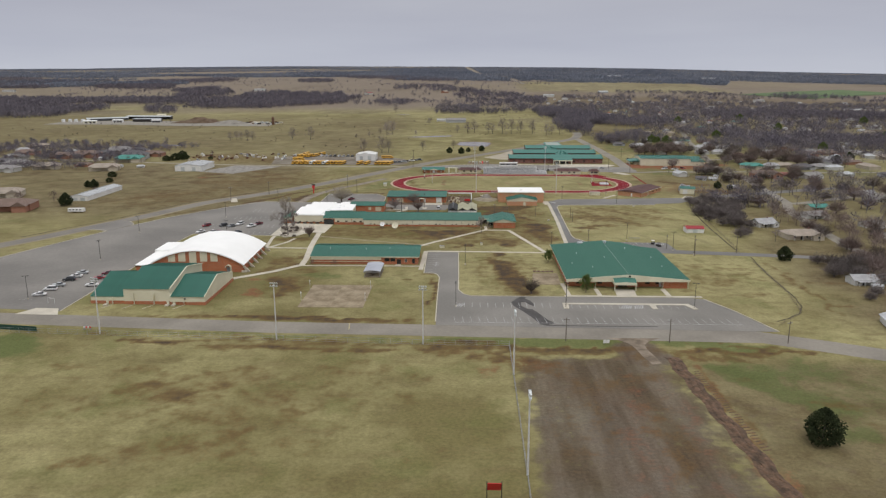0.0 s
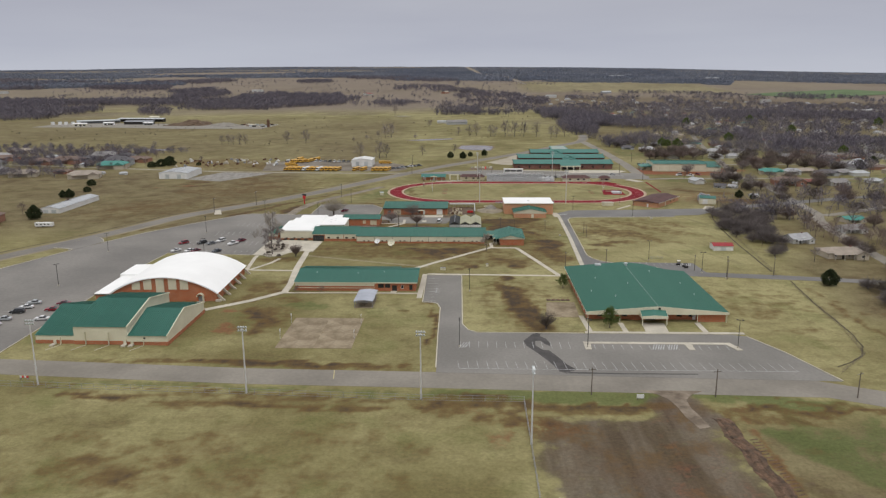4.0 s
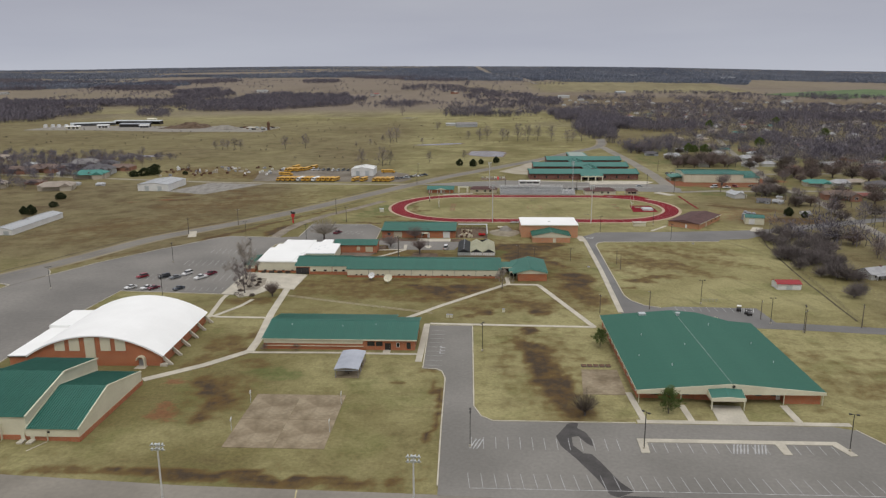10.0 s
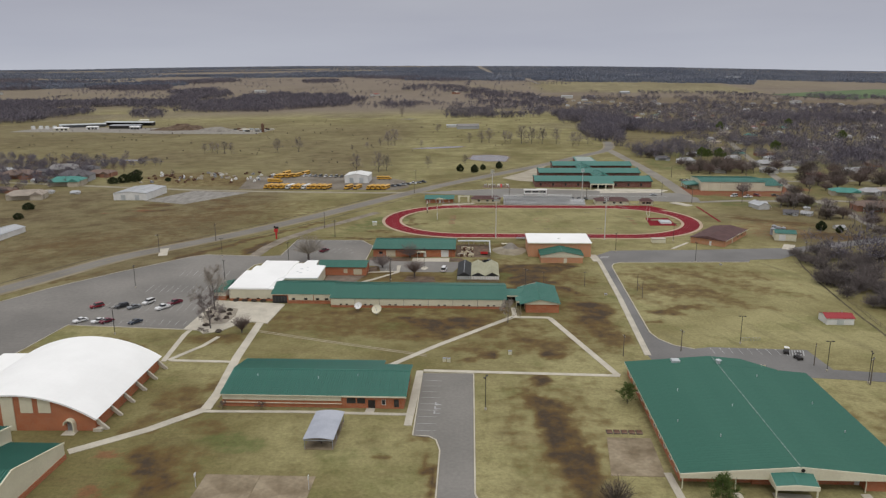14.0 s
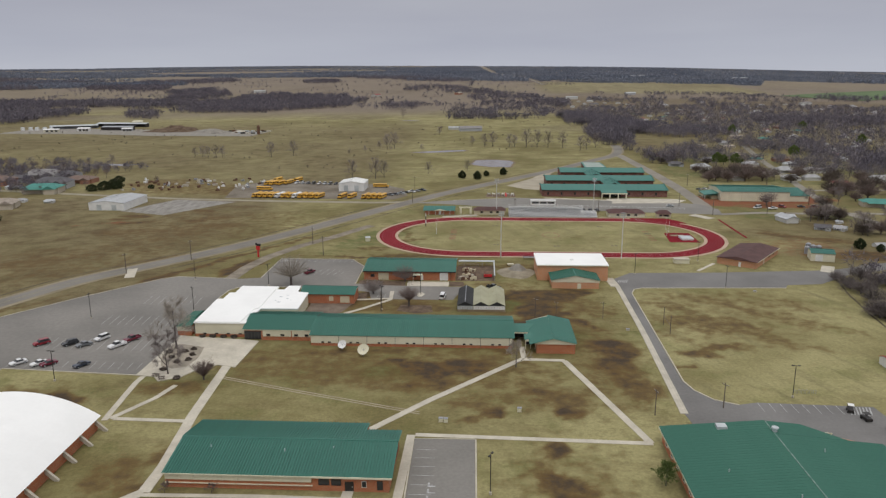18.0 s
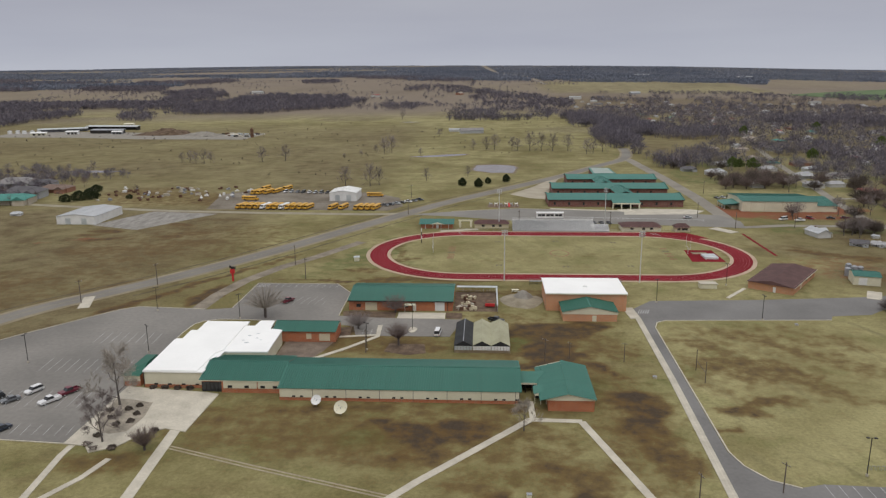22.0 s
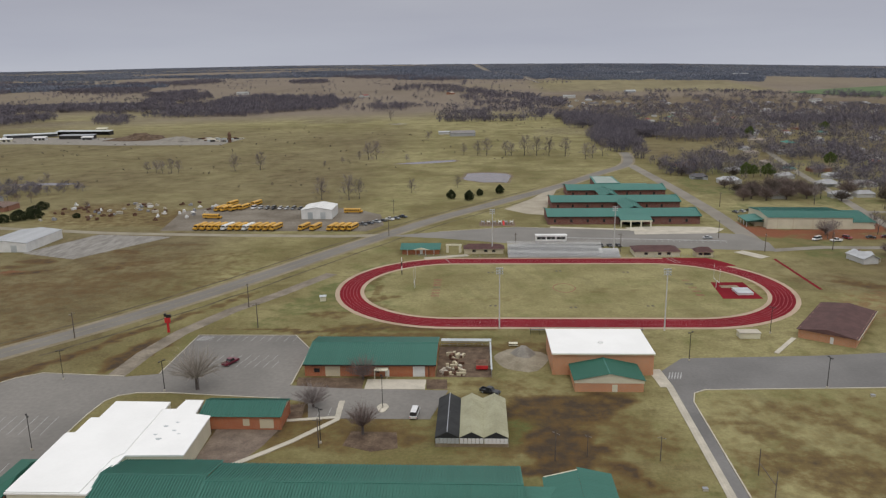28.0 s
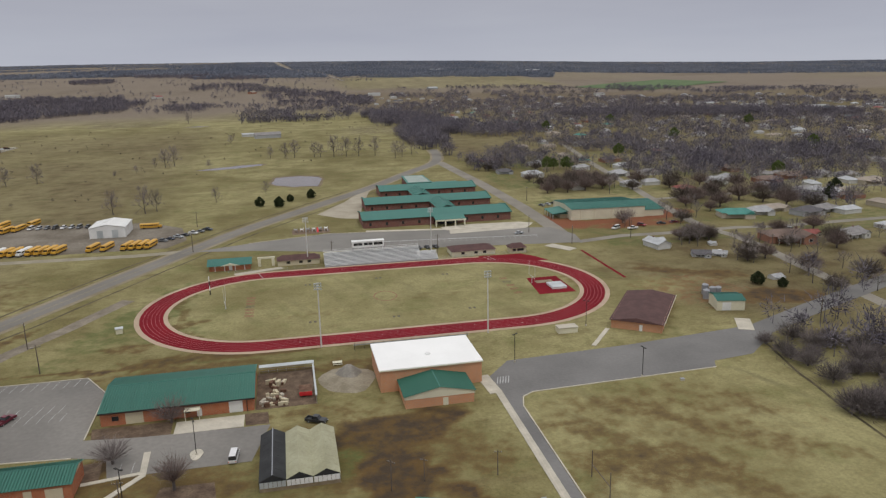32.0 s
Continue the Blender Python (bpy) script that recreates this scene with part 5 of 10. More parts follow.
def classroom_block():
    b = thing("classroom_building", -41.7, 301.5, "long low brick classroom block with green ribbed metal roof", "building")
    part("wall", Shape().prism([(-23.0, 0.4), (7.2, 0.4), (22.6, 0.4), (22.6, 18), (15.3, 18), (15.3, 22.6), (-23.0, 22.6)], -0.1, 3.5), BRICK, b)
    part("gable_wall", Shape().profile_x([(1.3, 3.45), (11.3, 5.35), (22.5, 3.45)], -23.0, -22.7), CREAM, b)
    part("gable_wall", Shape().profile_x([(0.5, 3.45), (11.3, 5.35), (18, 4.1), (18, 3.45)], 22.3, 22.6), CREAM, b)
    panels(b, (-23.4, -0.2, 3.42), (46.8, 0, 0), (0, 11.5, 2.1), 39, GREEN)
    panels(b, (15.5, 23.1, 3.5), (-38.9, 0, 0), (0, -11.8, 2.02), 32, GREEN)
    panels(b, (23.4, 18.4, 4.3), (-7.9, 0, 0), (0, -7.1, 1.22), 7, GREEN)
    part("ridge_cap", Shape().box(-23.4, 11.0, 5.5, 23.4, 11.6, 5.66), GREEN, b)
    for i in range(10):
        part("siding_panel", Shape().box(-22.9 + 3.0 * i, 0.12, 1.95, -22.9 + 3.0 * i + 2.94, 0.4, 3.4), CREAM, b)
    part("fascia", Shape().box(7.2, -0.3, 3.15, 23.3, -0.12, 3.5), CREAM, b)
    part("fascia", Shape().box(-23.3, -0.3, 3.25, 7.2, -0.12, 3.48), CREAM, b)
    part("ledge", Shape().box(-23.0, 0.1, 1.1, 7.2, 0.4, 1.22), CREAM, b)
    for x, w in ((9.5, 2.2), (12.0, 2.0)):
        window(b, x, 0.4, 1.3, w, 1.4)
    plain_door(b, 14.6, 0.4, 1.8, 2.2)
    window(b, 17.6, 0.4, 1.0, 1.0, 1.4, rim=WHITE)
    window(b, 20.8, 0.4, 0.5, 1.2, 2.0)
    for y in (4, 8, 12, 15):
        window(b, 22.6, y, 1.2, 1.6, 1.2, "x", lean=1)
    for x, y in ((-16, 8), (0, 7), (10, 8.5)):
        part("roof_vent", Shape().tube((x, y, 4.8), (x, y, 5.5), 0.12, 0.12, 8), PALE_METAL, b)


def large_block():
    b = thing("classroom_hall", 62.4, 265.6, "broad brick school building under a low green gable roof", "building")
    part("wall", Shape().prism([(-22.2, 5.4), (-8, 5.4), (-8, 4.8), (5, 4.8), (5, 5.4), (13.5, 5.4), (13.5, 3.2), (22.4, 3.2), (22.4, 53), (14, 58), (-22.2, 60)], -0.1, 3.45), BRICK, b)
    panels(b, (-23.0, 60.8, 3.45), (0, -58.4, 0), (23.2, 0, 2.0), 29, GREEN_FLAT, seam=0.012, gap=0.003)
    panels(b, (23.2, 2.4, 3.45), (0, 52.1, 0), (-23.0, 0, 2.0), 26, GREEN_FLAT, seam=0.012, gap=0.003)
    part("roof_tail", Shape().slab((0.2, 54.5, 5.45), (16, 54.5, 4.1), (8, 60.5, 4.78), (0.2, 60.5, 5.45), 0.06), GREEN_FLAT, b)
    part("ridge_cap", Shape().box(0.06, 2.2, 5.44, 0.34, 60, 5.56), mat("worn_ridge_cap", (0.06, 0.15, 0.115), (0.20, 0.27, 0.235), 0.7, 0, 0.9, 3, 0.2), b)
    part("fascia", Shape().profile([(-23, 2.55), (23.2, 2.75), (23.2, 3.5), (0.2, 5.45), (-23, 3.5)], 2.2, 2.45), CREAM, b)
    part("soffit", Shape().box(-22.9, 2.45, 2.9, 23.0, 5.4, 3.05), CREAM, b)
    for x0, x1, y0, y1 in ((-23.05, -22.9, 2.4, 60.6), (23.05, 23.2, 2.4, 54.5)):
        part("eave_trim", Shape().box(x0, y0, 3.1, x1, y1, 3.45), CREAM, b)
    part("gable_back", Shape().profile([(-22.2, 3.4), (14, 3.4), (14, 4.1), (0.2, 5.3), (-22.2, 3.4)], 57.8, 58), CREAM, b)
    for x in (-22.4, -12, 13.2, 22.6):
        part("post", Shape().box(x - 0.09, 2.5, 0, x + 0.09, 2.68, 2.75), CREAM, b)
    for x in (-18, -14.5, -10, 8, 12):
        window(b, x, 5.4, 1.0, 1.8, 1.3)
    plain_door(b, -1.5, 4.8, 3.4, 2.3, GLASS_DARK)
    plain_door(b, 12.9, 5.4, 1.0, 2.2, WHITE)
    for i in range(11):
        window(b, -22.2, 8 + 4.8 * i, 1.0, 1.7, 1.5, "x", lean=-1, rim=WHITE)
        window(b, 22.4, 6 + 4.3 * i, 1.0, 1.7, 1.5, "x", lean=1)
    # entrance canopy
    can = part("canopy", Shape().slab((-5.6, -0.9, 3.1), (-1.4, -0.9, 3.4), (-1.4, 4.0, 4.9), (-5.6, 4.0, 4.6), 0.08).slab((-1.4, -0.9, 3.4), (2.6, -0.9, 3.1), (2.6, 4.0, 4.6), (-1.4, 4.0, 4.9), 0.08), GREEN, b)
    part("canopy_ridge", Shape().slab((-1.6, -0.95, 3.46), (-1.2, -0.95, 3.46), (-1.2, 4.0, 4.98), (-1.6, 4.0, 4.98), 0.06), GREEN_DULL, can)
    part("canopy_fascia", Shape().profile([(-5.7, 2.3), (2.7, 2.3), (2.7, 3.13), (-1.4, 3.42), (-5.7, 3.13)], -1.15, -0.88), CREAM, can)
    for x in (-5.7, 2.5):
        part("canopy_side", Shape().profile_x([(-0.88, 2.3), (3.8, 2.3), (3.8, 4.5), (-0.88, 3.1)], x, x + 0.2), CREAM, can)
    for x in (-5.4, 2.4):
        part("column", Shape().box(x - 0.14, -1.0, 0, x + 0.14, -0.7, 2.35), CREAM, can)
    part("fan_unit", Shape().tube((0.6, 55.5, 5.3), (0.6, 55.5, 6.3), 0.55, 0.45, 12).tube((0.6, 55.5, 6.3), (0.6, 55.5, 6.5), 0.8, 0.7, 12), PALE_METAL, b)
    part("louvre", Shape().tube((0.6, 2.05, 4.8), (0.6, 2.25, 4.8), 0.38, 0.38, 12), DARK_METAL, b)
    for x, y, z in ((-11, 16, 4.5), (-14, 40, 4.2), (8, 48, 4.8), (17, 20, 3.9), (-4, 30, 5.0), (16, 34, 4.0), (-18, 24, 3.8)):
        part("roof_vent", Shape().tube((x, y, z), (x, y, z + 0.7), 0.12, 0.12, 8), PALE_METAL, b)
    for k, (x, y) in enumerate(((24.2, 18), (24.6, 22), (24.2, 40))):
        ac = thing("air_conditioner", 62.4 + x, 265.6 + y, "boxy grey outdoor cooling unit on the grass", "air conditioner", group="outdoor cooling units")
        part("casing", Shape().box(-0.6, -0.6, 0, 0.6, 0.6, 1.1), GREY_METAL, ac)
        part("fan", Shape().tube((0, 0, 1.1), (0, 0, 1.16), 0.45, 0.45, 12), DARK_METAL, ac)
        part("pad", Shape().box(-0.8, -0.8, -0.05, 0.8, 0.8, 0.06), CONCRETE, ac)
    part("rooftop_cooler", Shape().box(-11, 57.5, 3.9, -8.8, 59.5, 5.2), PALE_METAL, b)


def gymnasium():
    b = thing("gymnasium", -108.8, 287.0, "brick gymnasium under a white barrel-vault roof", "building", turn=2.0)
    half, rise, base, depth = 19.3, 6.0, 2.9, 38.0
    r = (half**2 + rise**2) / (2 * rise)
    def arc(n, lift=0.0, wide=0.0):
        a0 = math.asin(half / r)
        return [((r + lift) * math.sin(a) * (1 + wide), base + rise - r + (r + lift) * math.cos(a)) for a in (-a0 + 2 * a0 * i / n for i in range(n + 1))]
    lo, hi = arc(28), arc(28, 0.35, 0.012)
    roof = Shape()
    n = len(lo)
    for y in (-0.7, depth + 0.5):
        roof.v += [(x, y, z) for x, z in lo] + [(x, y, z) for x, z in hi]
    for i in range(n - 1):
        a, c = i, 2 * n + i
        roof.f += [(n + a, n + a + 1, 3 * n + i + 1, 3 * n + i), (a + 1, a, c, c + 1), (a, a + 1, n + a + 1, n + a), (c + 1, c, 3 * n + i, 3 * n + i + 1)]
    roof.f += [(0, n, 3 * n, 2 * n), (n - 1, 3 * n - 1, 4 * n - 1, 2 * n - 1)]
    part("roof", roof, WHITE_ROOF, b)
    wall_pts = [(half - 0.4, 0)] + [(x * 0.985, z) for x, z in reversed(lo)] + [(-half + 0.4, 0)]
    part("end_wall", Shape().profile(wall_pts[::-1], 0, 0.4), BRICK, b)
    part("end_wall", Shape().profile(wall_pts[::-1], depth - 0.4, depth), BRICK, b)
    for x in (-half + 0.3, half - 0.7):
        part("side_wall", Shape().box(x, 0.4, -0.1, x + 0.4, depth - 0.4, base + 0.1), BRICK, b)
    # cream panels high in the front wall
    for x0, x1, z0 in ((-11.3, -8.4, 4.5), (-7.1, -4.2, 4.5), (1.8, 4.7, 4.5), (6.0, 8.9, 4.5)):
        z1 = lambda x: base + rise - r + math.sqrt(r * r - x * x) - 0.35
        part("wall_panel", Shape().profile([(x0, z0), (x1, z0), (x1, z1(x1)), (x0, z1(x0))], -0.12, 0.02), CREAM, b)
    part("chimney_panel", Shape().profile([(-2.6, 0.1), (0.3, 0.1), (0.3, 8.5), (-2.6, 8.5)], -0.25, 0.02), CREAM, b)
    # arched door hood
    hood = Shape()
    for i in range(8):
        a0, a1 = math.pi * i / 8, math.pi * (i + 1) / 8
        p = [(13.2 + q * math.cos(a), y, 2.0 + q * math.sin(a)) for y in (-1.4, 0.0) for q, a in ((1.0, a0), (1.25, a0), (1.25, a1), (1.0, a1))]
        hood.add(p, [(0, 1, 2, 3), (5, 4, 7, 6), (1, 5, 6, 2), (4, 0, 3, 7)])
    part("door_hood", hood, CREAM, b)
    part("door_jamb", Shape().box(14.2, -1.4, 0, 14.45, 0, 2.0), CREAM, b)
    plain_door(b, 13.2, 0.0, 1.7, 2.1, GREY_METAL)
    part("step", Shape().box(11.8, -2.4, -0.1, 14.8, 0, 0.1), CONCRETE, b)
    # raking concrete buttresses down the long sides
    me = Shape().profile([(-0.3, 2.2), (0.1, 3.0), (3.0, 0.25), (3.0, -0.1), (2.2, -0.1)], -0.3, 0.3).mesh("buttress", CONCRETE)
    for i in range(6):
        part("buttress", me, CONCRETE, b).location = (half - 0.6, 0.8 + 7.25 * i, 0)
    part("corner_block", Shape().box(18.5, -0.6, -0.1, 20.5, 0.9, 0.7), CONCRETE, b)
    # low flat-roofed stores on the west side
    for y0, y1, x0, x1, z in ((0.5, 23.9, -25.0, -18.4, 2.75), (24.2, 39.2, -25.6, -15.5, 3.5)):
        st = part("store_wall", Shape().box(x0, y0, -0.1, x1, y1, z), BRICK, b)
        part("store_roof", Shape().box(x0 - 0.3, y0 - 0.25, z, x1 + 0.3, y1 + 0.2, z + 0.25), WHITE_ROOF, st)
        part("store_fascia", Shape().box(x0 - 0.33, y0 - 0.3, z - (0.3 if z < 3 else 1.0), x1 - 1.2, y0 - 0.02, z - 0.01), DARK_METAL if z < 3 else WHITE_ROOF, st)


def annex():
    b = thing("gym_annex", -110.4, 243.0, "cream and brick annex with stepped green shed roofs", "building")
    # brick base
    part("base_wall", Shape().prism([(-20.8, 1.0), (-8.6, 1.0), (-8.6, 0.5), (8.0, 0.5), (20.6, 0.0), (20.6, 31.8), (8, 33.5), (-20.8, 33.5)], -0.1, 1.15), BRICK, b)
    # middle tall wing, side and front walls
    prof_m = [(0.6, 1.1), (33.2, 1.1), (33.2, 6.4), (17.6, 9.3), (0.6, 5.6)]
    part("wing_wall", Shape().profile_x(prof_m, -8.5, 8.0), CREAM, b)
    panels(b, (-8.7, 0.3, 5.62), (16.9, 0, 0), (0, 17.5, 3.78), 14, GREEN)
    panels(b, (8.2, 33.5, 6.42), (-16.9, 0, 0), (0, -15.8, 2.95), 14, GREEN)
    prof_r = [(0.1, 1.1), (31.6, 1.1), (31.6, 3.5), (14.5, 7.1), (0.1, 3.05)]
    part("wing_wall", Shape().profile_x(prof_r, 8.05, 20.5), CREAM, b)
    panels(b, (8.1, -0.2, 3.06), (12.3, 0, 0), (0, 14.8, 4.1), 10, GREEN)
    panels(b, (20.4, 31.8, 3.5), (-12.3, 0, 0), (0, -17.2, 3.62), 10, GREEN)
    for x in (8.12, 20.3):
        part("rake_trim", Shape().profile_x([(-0.2, 2.9), (14.5, 7.05), (31.8, 3.45), (31.8, 3.85), (14.5, 7.45), (-0.2, 3.3)], x, x + 0.3), CREAM, b)
    part("rake_trim", Shape().profile_x([(0.3, 5.5), (17.6, 9.25), (33.4, 6.35), (33.4, 6.75), (17.6, 9.65), (0.3, 5.95)], 8.05, 8.4), CREAM, b)
    prof_l = [(1.0, 1.1), (33.2, 1.1), (33.2, 3.2), (17.0, 7.3), (1.0, 2.6)]
    part("wing_wall", Shape().profile_x(prof_l, -20.6, -8.6), CREAM, b)
    panels(b, (-20.8, 0.8, 2.62), (12.2, 0, 0), (0, 16.3, 4.75), 10, GREEN)
    panels(b, (-8.6, 33.4, 3.2), (-12.2, 0, 0), (0, -16.2, 4.15), 10, GREEN)
    for x in (-12.5, -4.8, 2.3, 13.0):
        part("downspout", Shape().box(x, -0.15, 0.1, x + 0.12, 0.4, 4.0 if -8 < x < 8 else 2.6), CREAM, b)
        part("drain_strip", Shape().strip([(x, -0.2), (x - 2.2, -4.5)], 0.25, -0.1, 0.07), CONCRETE, b)
    for x in (-14.5, 7.4, 9.6):
        part("step_block", Shape().box(x - 0.8, -1.6, -0.1, x + 0.5, 0.3, 0.35), CONCRETE, b)
        plain_door(b, x - 0.2, 0.9 if x < 0 else 0.35, 0.9, 2.0, CREAM)
    window(b, 13.4, 0.1, 2.0, 0.7, 0.5)


def long_block():
    b = thing("main_building", -33.0, 382.6, "long brick and cream school wing under a green ribbed roof", "building")
    part("wall", Shape().prism([(-42.6, 4.4), (-37.0, 4.4), (-37.0, 3.75), (-20.4, 3.75), (-20.4, -0.22), (41.6, -0.22), (41.6, 19.6), (-42.6, 20.6)], -0.1, 3.5), BRICK, b)
    panels(b, (-20.8, -0.4, 3.42), (63.0, 0, 0), (0, 10.4, 2.2), 50, GREEN)
    panels(b, (-43.0, 3.6, 3.5), (22.2, 0, 0), (0, 8.4, 2.12), 18, GREEN)
    panels(b, (42.2, 20.4, 3.5), (-63.0, 0, 0), (0, -10.4, 2.12), 50, GREEN)
    panels(b, (-20.8, 21.6, 3.5), (-22.2, 0, 0), (0, -9.6, 2.12), 18, GREEN)
    part("ridge_cap", Shape().box(-20.8, 9.7, 5.58, 42.2, 10.3, 5.74), GREEN, b)
    part("ridge_cap", Shape().box(-43.0, 11.7, 5.58, -20.8, 12.3, 5.74), GREEN, b)
    part("gable_wall", Shape().profile_x([(0.5, 3.45), (10, 5.45), (19.5, 3.45)], 41.3, 41.6), CREAM, b)
    part("gable_wall", Shape().profile_x([(4.2, 3.45), (12, 5.45), (20.6, 3.45)], -42.6, -42.3), CREAM, b)
    x, i = -20.3, 0
    while x < 41:
        w = min(8.7, 41.6 - x)
        p = part("siding_panel", Shape().box(x, -0.32, 0.9, x + w - 0.1, -0.2, 3.42), CREAM, b)
        part("joint", Shape().box(x + w - 0.1, -0.36, 0.2, x + w, -0.2, 3.4), DARK_METAL, p)
        for k in (0.42, 0.66):
            window(b, x + w * k, -0.32, 1.0, 0.8, 0.42)
        x += w
    for x0, x1 in ((-36.5, -27.5), (-27.2, -20.6)):
        part("siding_panel", Shape().box(x0, 3.62, 1.3, x1, 3.76, 3.42), CREAM, b)
        for k in (0.2, 0.7):
            window(b, x0 + (x1 - x0) * k, 3.62, 1.45, 1.2, 0.7)
    # glazed entrance in the corner
    ent = part("entrance", Shape().box(-42.5, 4.2, 0.05, -37.0, 4.45, 2.7), GLASS_DARK, b)
    for k in range(6):
        part("mullion", Shape().box(-42.5 + 1.08 * k, 4.1, 0.05, -42.38 + 1.08 * k, 4.22, 2.7), DARK_METAL, ent)
    part("eave_trim", Shape().box(-20.8, -0.5, 3.36, 42.2, -0.38, 3.47), GREEN, b)
    part("eave_trim", Shape().box(-43, 3.45, 3.36, -20.9, 3.57, 3.47), CREAM, b)


def canteen():
    b = thing("canteen", -80, 389.0, "cream canteen with a wide flat white roof", "building")
    out = [(-12.2, 0), (4.2, 0), (4.8, 14.8), (17.2, 15.2), (16.5, 33.5), (12.5, 34.5), (11.8, 42), (7.3, 42), (6.9, 37), (4.2, 37), (4.0, 40.8), (-9.8, 41), (-9.6, 31.5), (-11.6, 31.5), (-11.4, 24.2), (-13.4, 24)]
    part("wall", Shape().prism(out, -0.1, 4.4), CREAM, b)
    shrink = [(x * 1.015, y * 1.01 - 0.3) for x, y in out]
    roof = part("roof", Shape().prism(shrink, 4.4, 4.75), WHITE_ROOF, b)
    part("raised_roof", Shape().prism([(-12.2, -0.1), (2.6, -0.1), (2.9, 13), (4.4, 15.2), (3.9, 36.6), (-9.4, 40.6), (-9.3, 31.7), (-11.4, 31.7), (-11.2, 24.3), (-13.2, 24.2)], 4.75, 5.0), WHITE_ROOF, roof)
    for p, q, r in ((9, 22, 0.7), (11, 26, 0.5), (8.2, 28, 0.6), (12.6, 24.5, 0.4), (7.4, 24, 0.45), (10.2, 30, 0.5)):
        part("drain_stain", Shape().prism([(p + r * (1 + 0.3 * math.sin(3 * a)) * math.cos(a), q + r * 0.7 * math.sin(a)) for a in np.linspace(0, 2 * math.pi, 12)[:-1]], 4.745, 4.757), PALE_METAL, roof)
    part("brick_base", Shape().box(-12.3, -0.12, -0.1, 4.3, 0.02, 0.9), BRICK, b)
    for i in range(4):
        window(b, -9 + 3.8 * i, -0.1, 0.85, 1.0, 0.4)
    part("downspout", Shape().box(-12.3, -0.2, 0, -12.15, 0, 4.4), DARK_METAL, b)
    part("downspout", Shape().box(4.1, -0.2, 0, 4.25, 0, 4.4), DARK_METAL, b)
    # green hip-roofed lobby at the west end
    lob = thing("lobby", -95.4, 390.0, "small brick lobby with a green hipped roof", "building")
    part("wall", Shape().box(-2.6, -0.6, -0.1, 1.9, 14, 3.2), BRICK, lob)
    part("siding_panel", Shape().box(-2.65, -0.75, 1.6, 1.9, -0.6, 3.1), CREAM, lob)
    hip = Shape()
    hip.add([(-3.2, -1.2, 3.2), (2.0, -1.2, 3.2), (2.0, 14.4, 3.2), (-3.2, 14.4, 3.2), (1.9, 5, 5.0), (1.9, 10, 5.0)], [(0, 1, 4), (1, 2, 5, 4), (2, 3, 5), (3, 0, 4, 5), (3, 2, 1, 0)])
    part("roof", hip, GREEN_FLAT, lob)
    for i in range(4):
        bush = thing("hedge_bush", -89.6 + 3.4 * i, 388.0, "low clipped brown-green bush along the canteen wall", "bush", group="bushes along the canteen")
        part("foliage", blob_leaves(0.95, 0.42, 90, 40 + i), TWIG_DARK, bush)


def blob_leaves(rx, rz, count, seed, size=0.28, lift=None):
    """A crown of small leaf clumps in an uneven cloud."""
    rng = np.random.default_rng(seed)
    s = Shape()
    lift = rz if lift is None else lift
    for _ in range(count):
        d = rng.normal(size=3)
        d /= np.linalg.norm(d)
        q = rng.uniform(0.45, 1.0) ** 0.6 * (1 + 0.18 * math.sin(3 * d[0] + 5 * d[1] + seed))
        c = Vector((d[0] * rx * q, d[1] * rx * q, lift + d[2] * rz * q))
        a, b2 = Vector(rng.normal(size=3)).normalized() * size, Vector(rng.normal(size=3)).normalized() * size
        s.add([c - a - b2, c + a - b2, c + a + b2, c - a + b2], [(0, 1, 2, 3)])
    return s


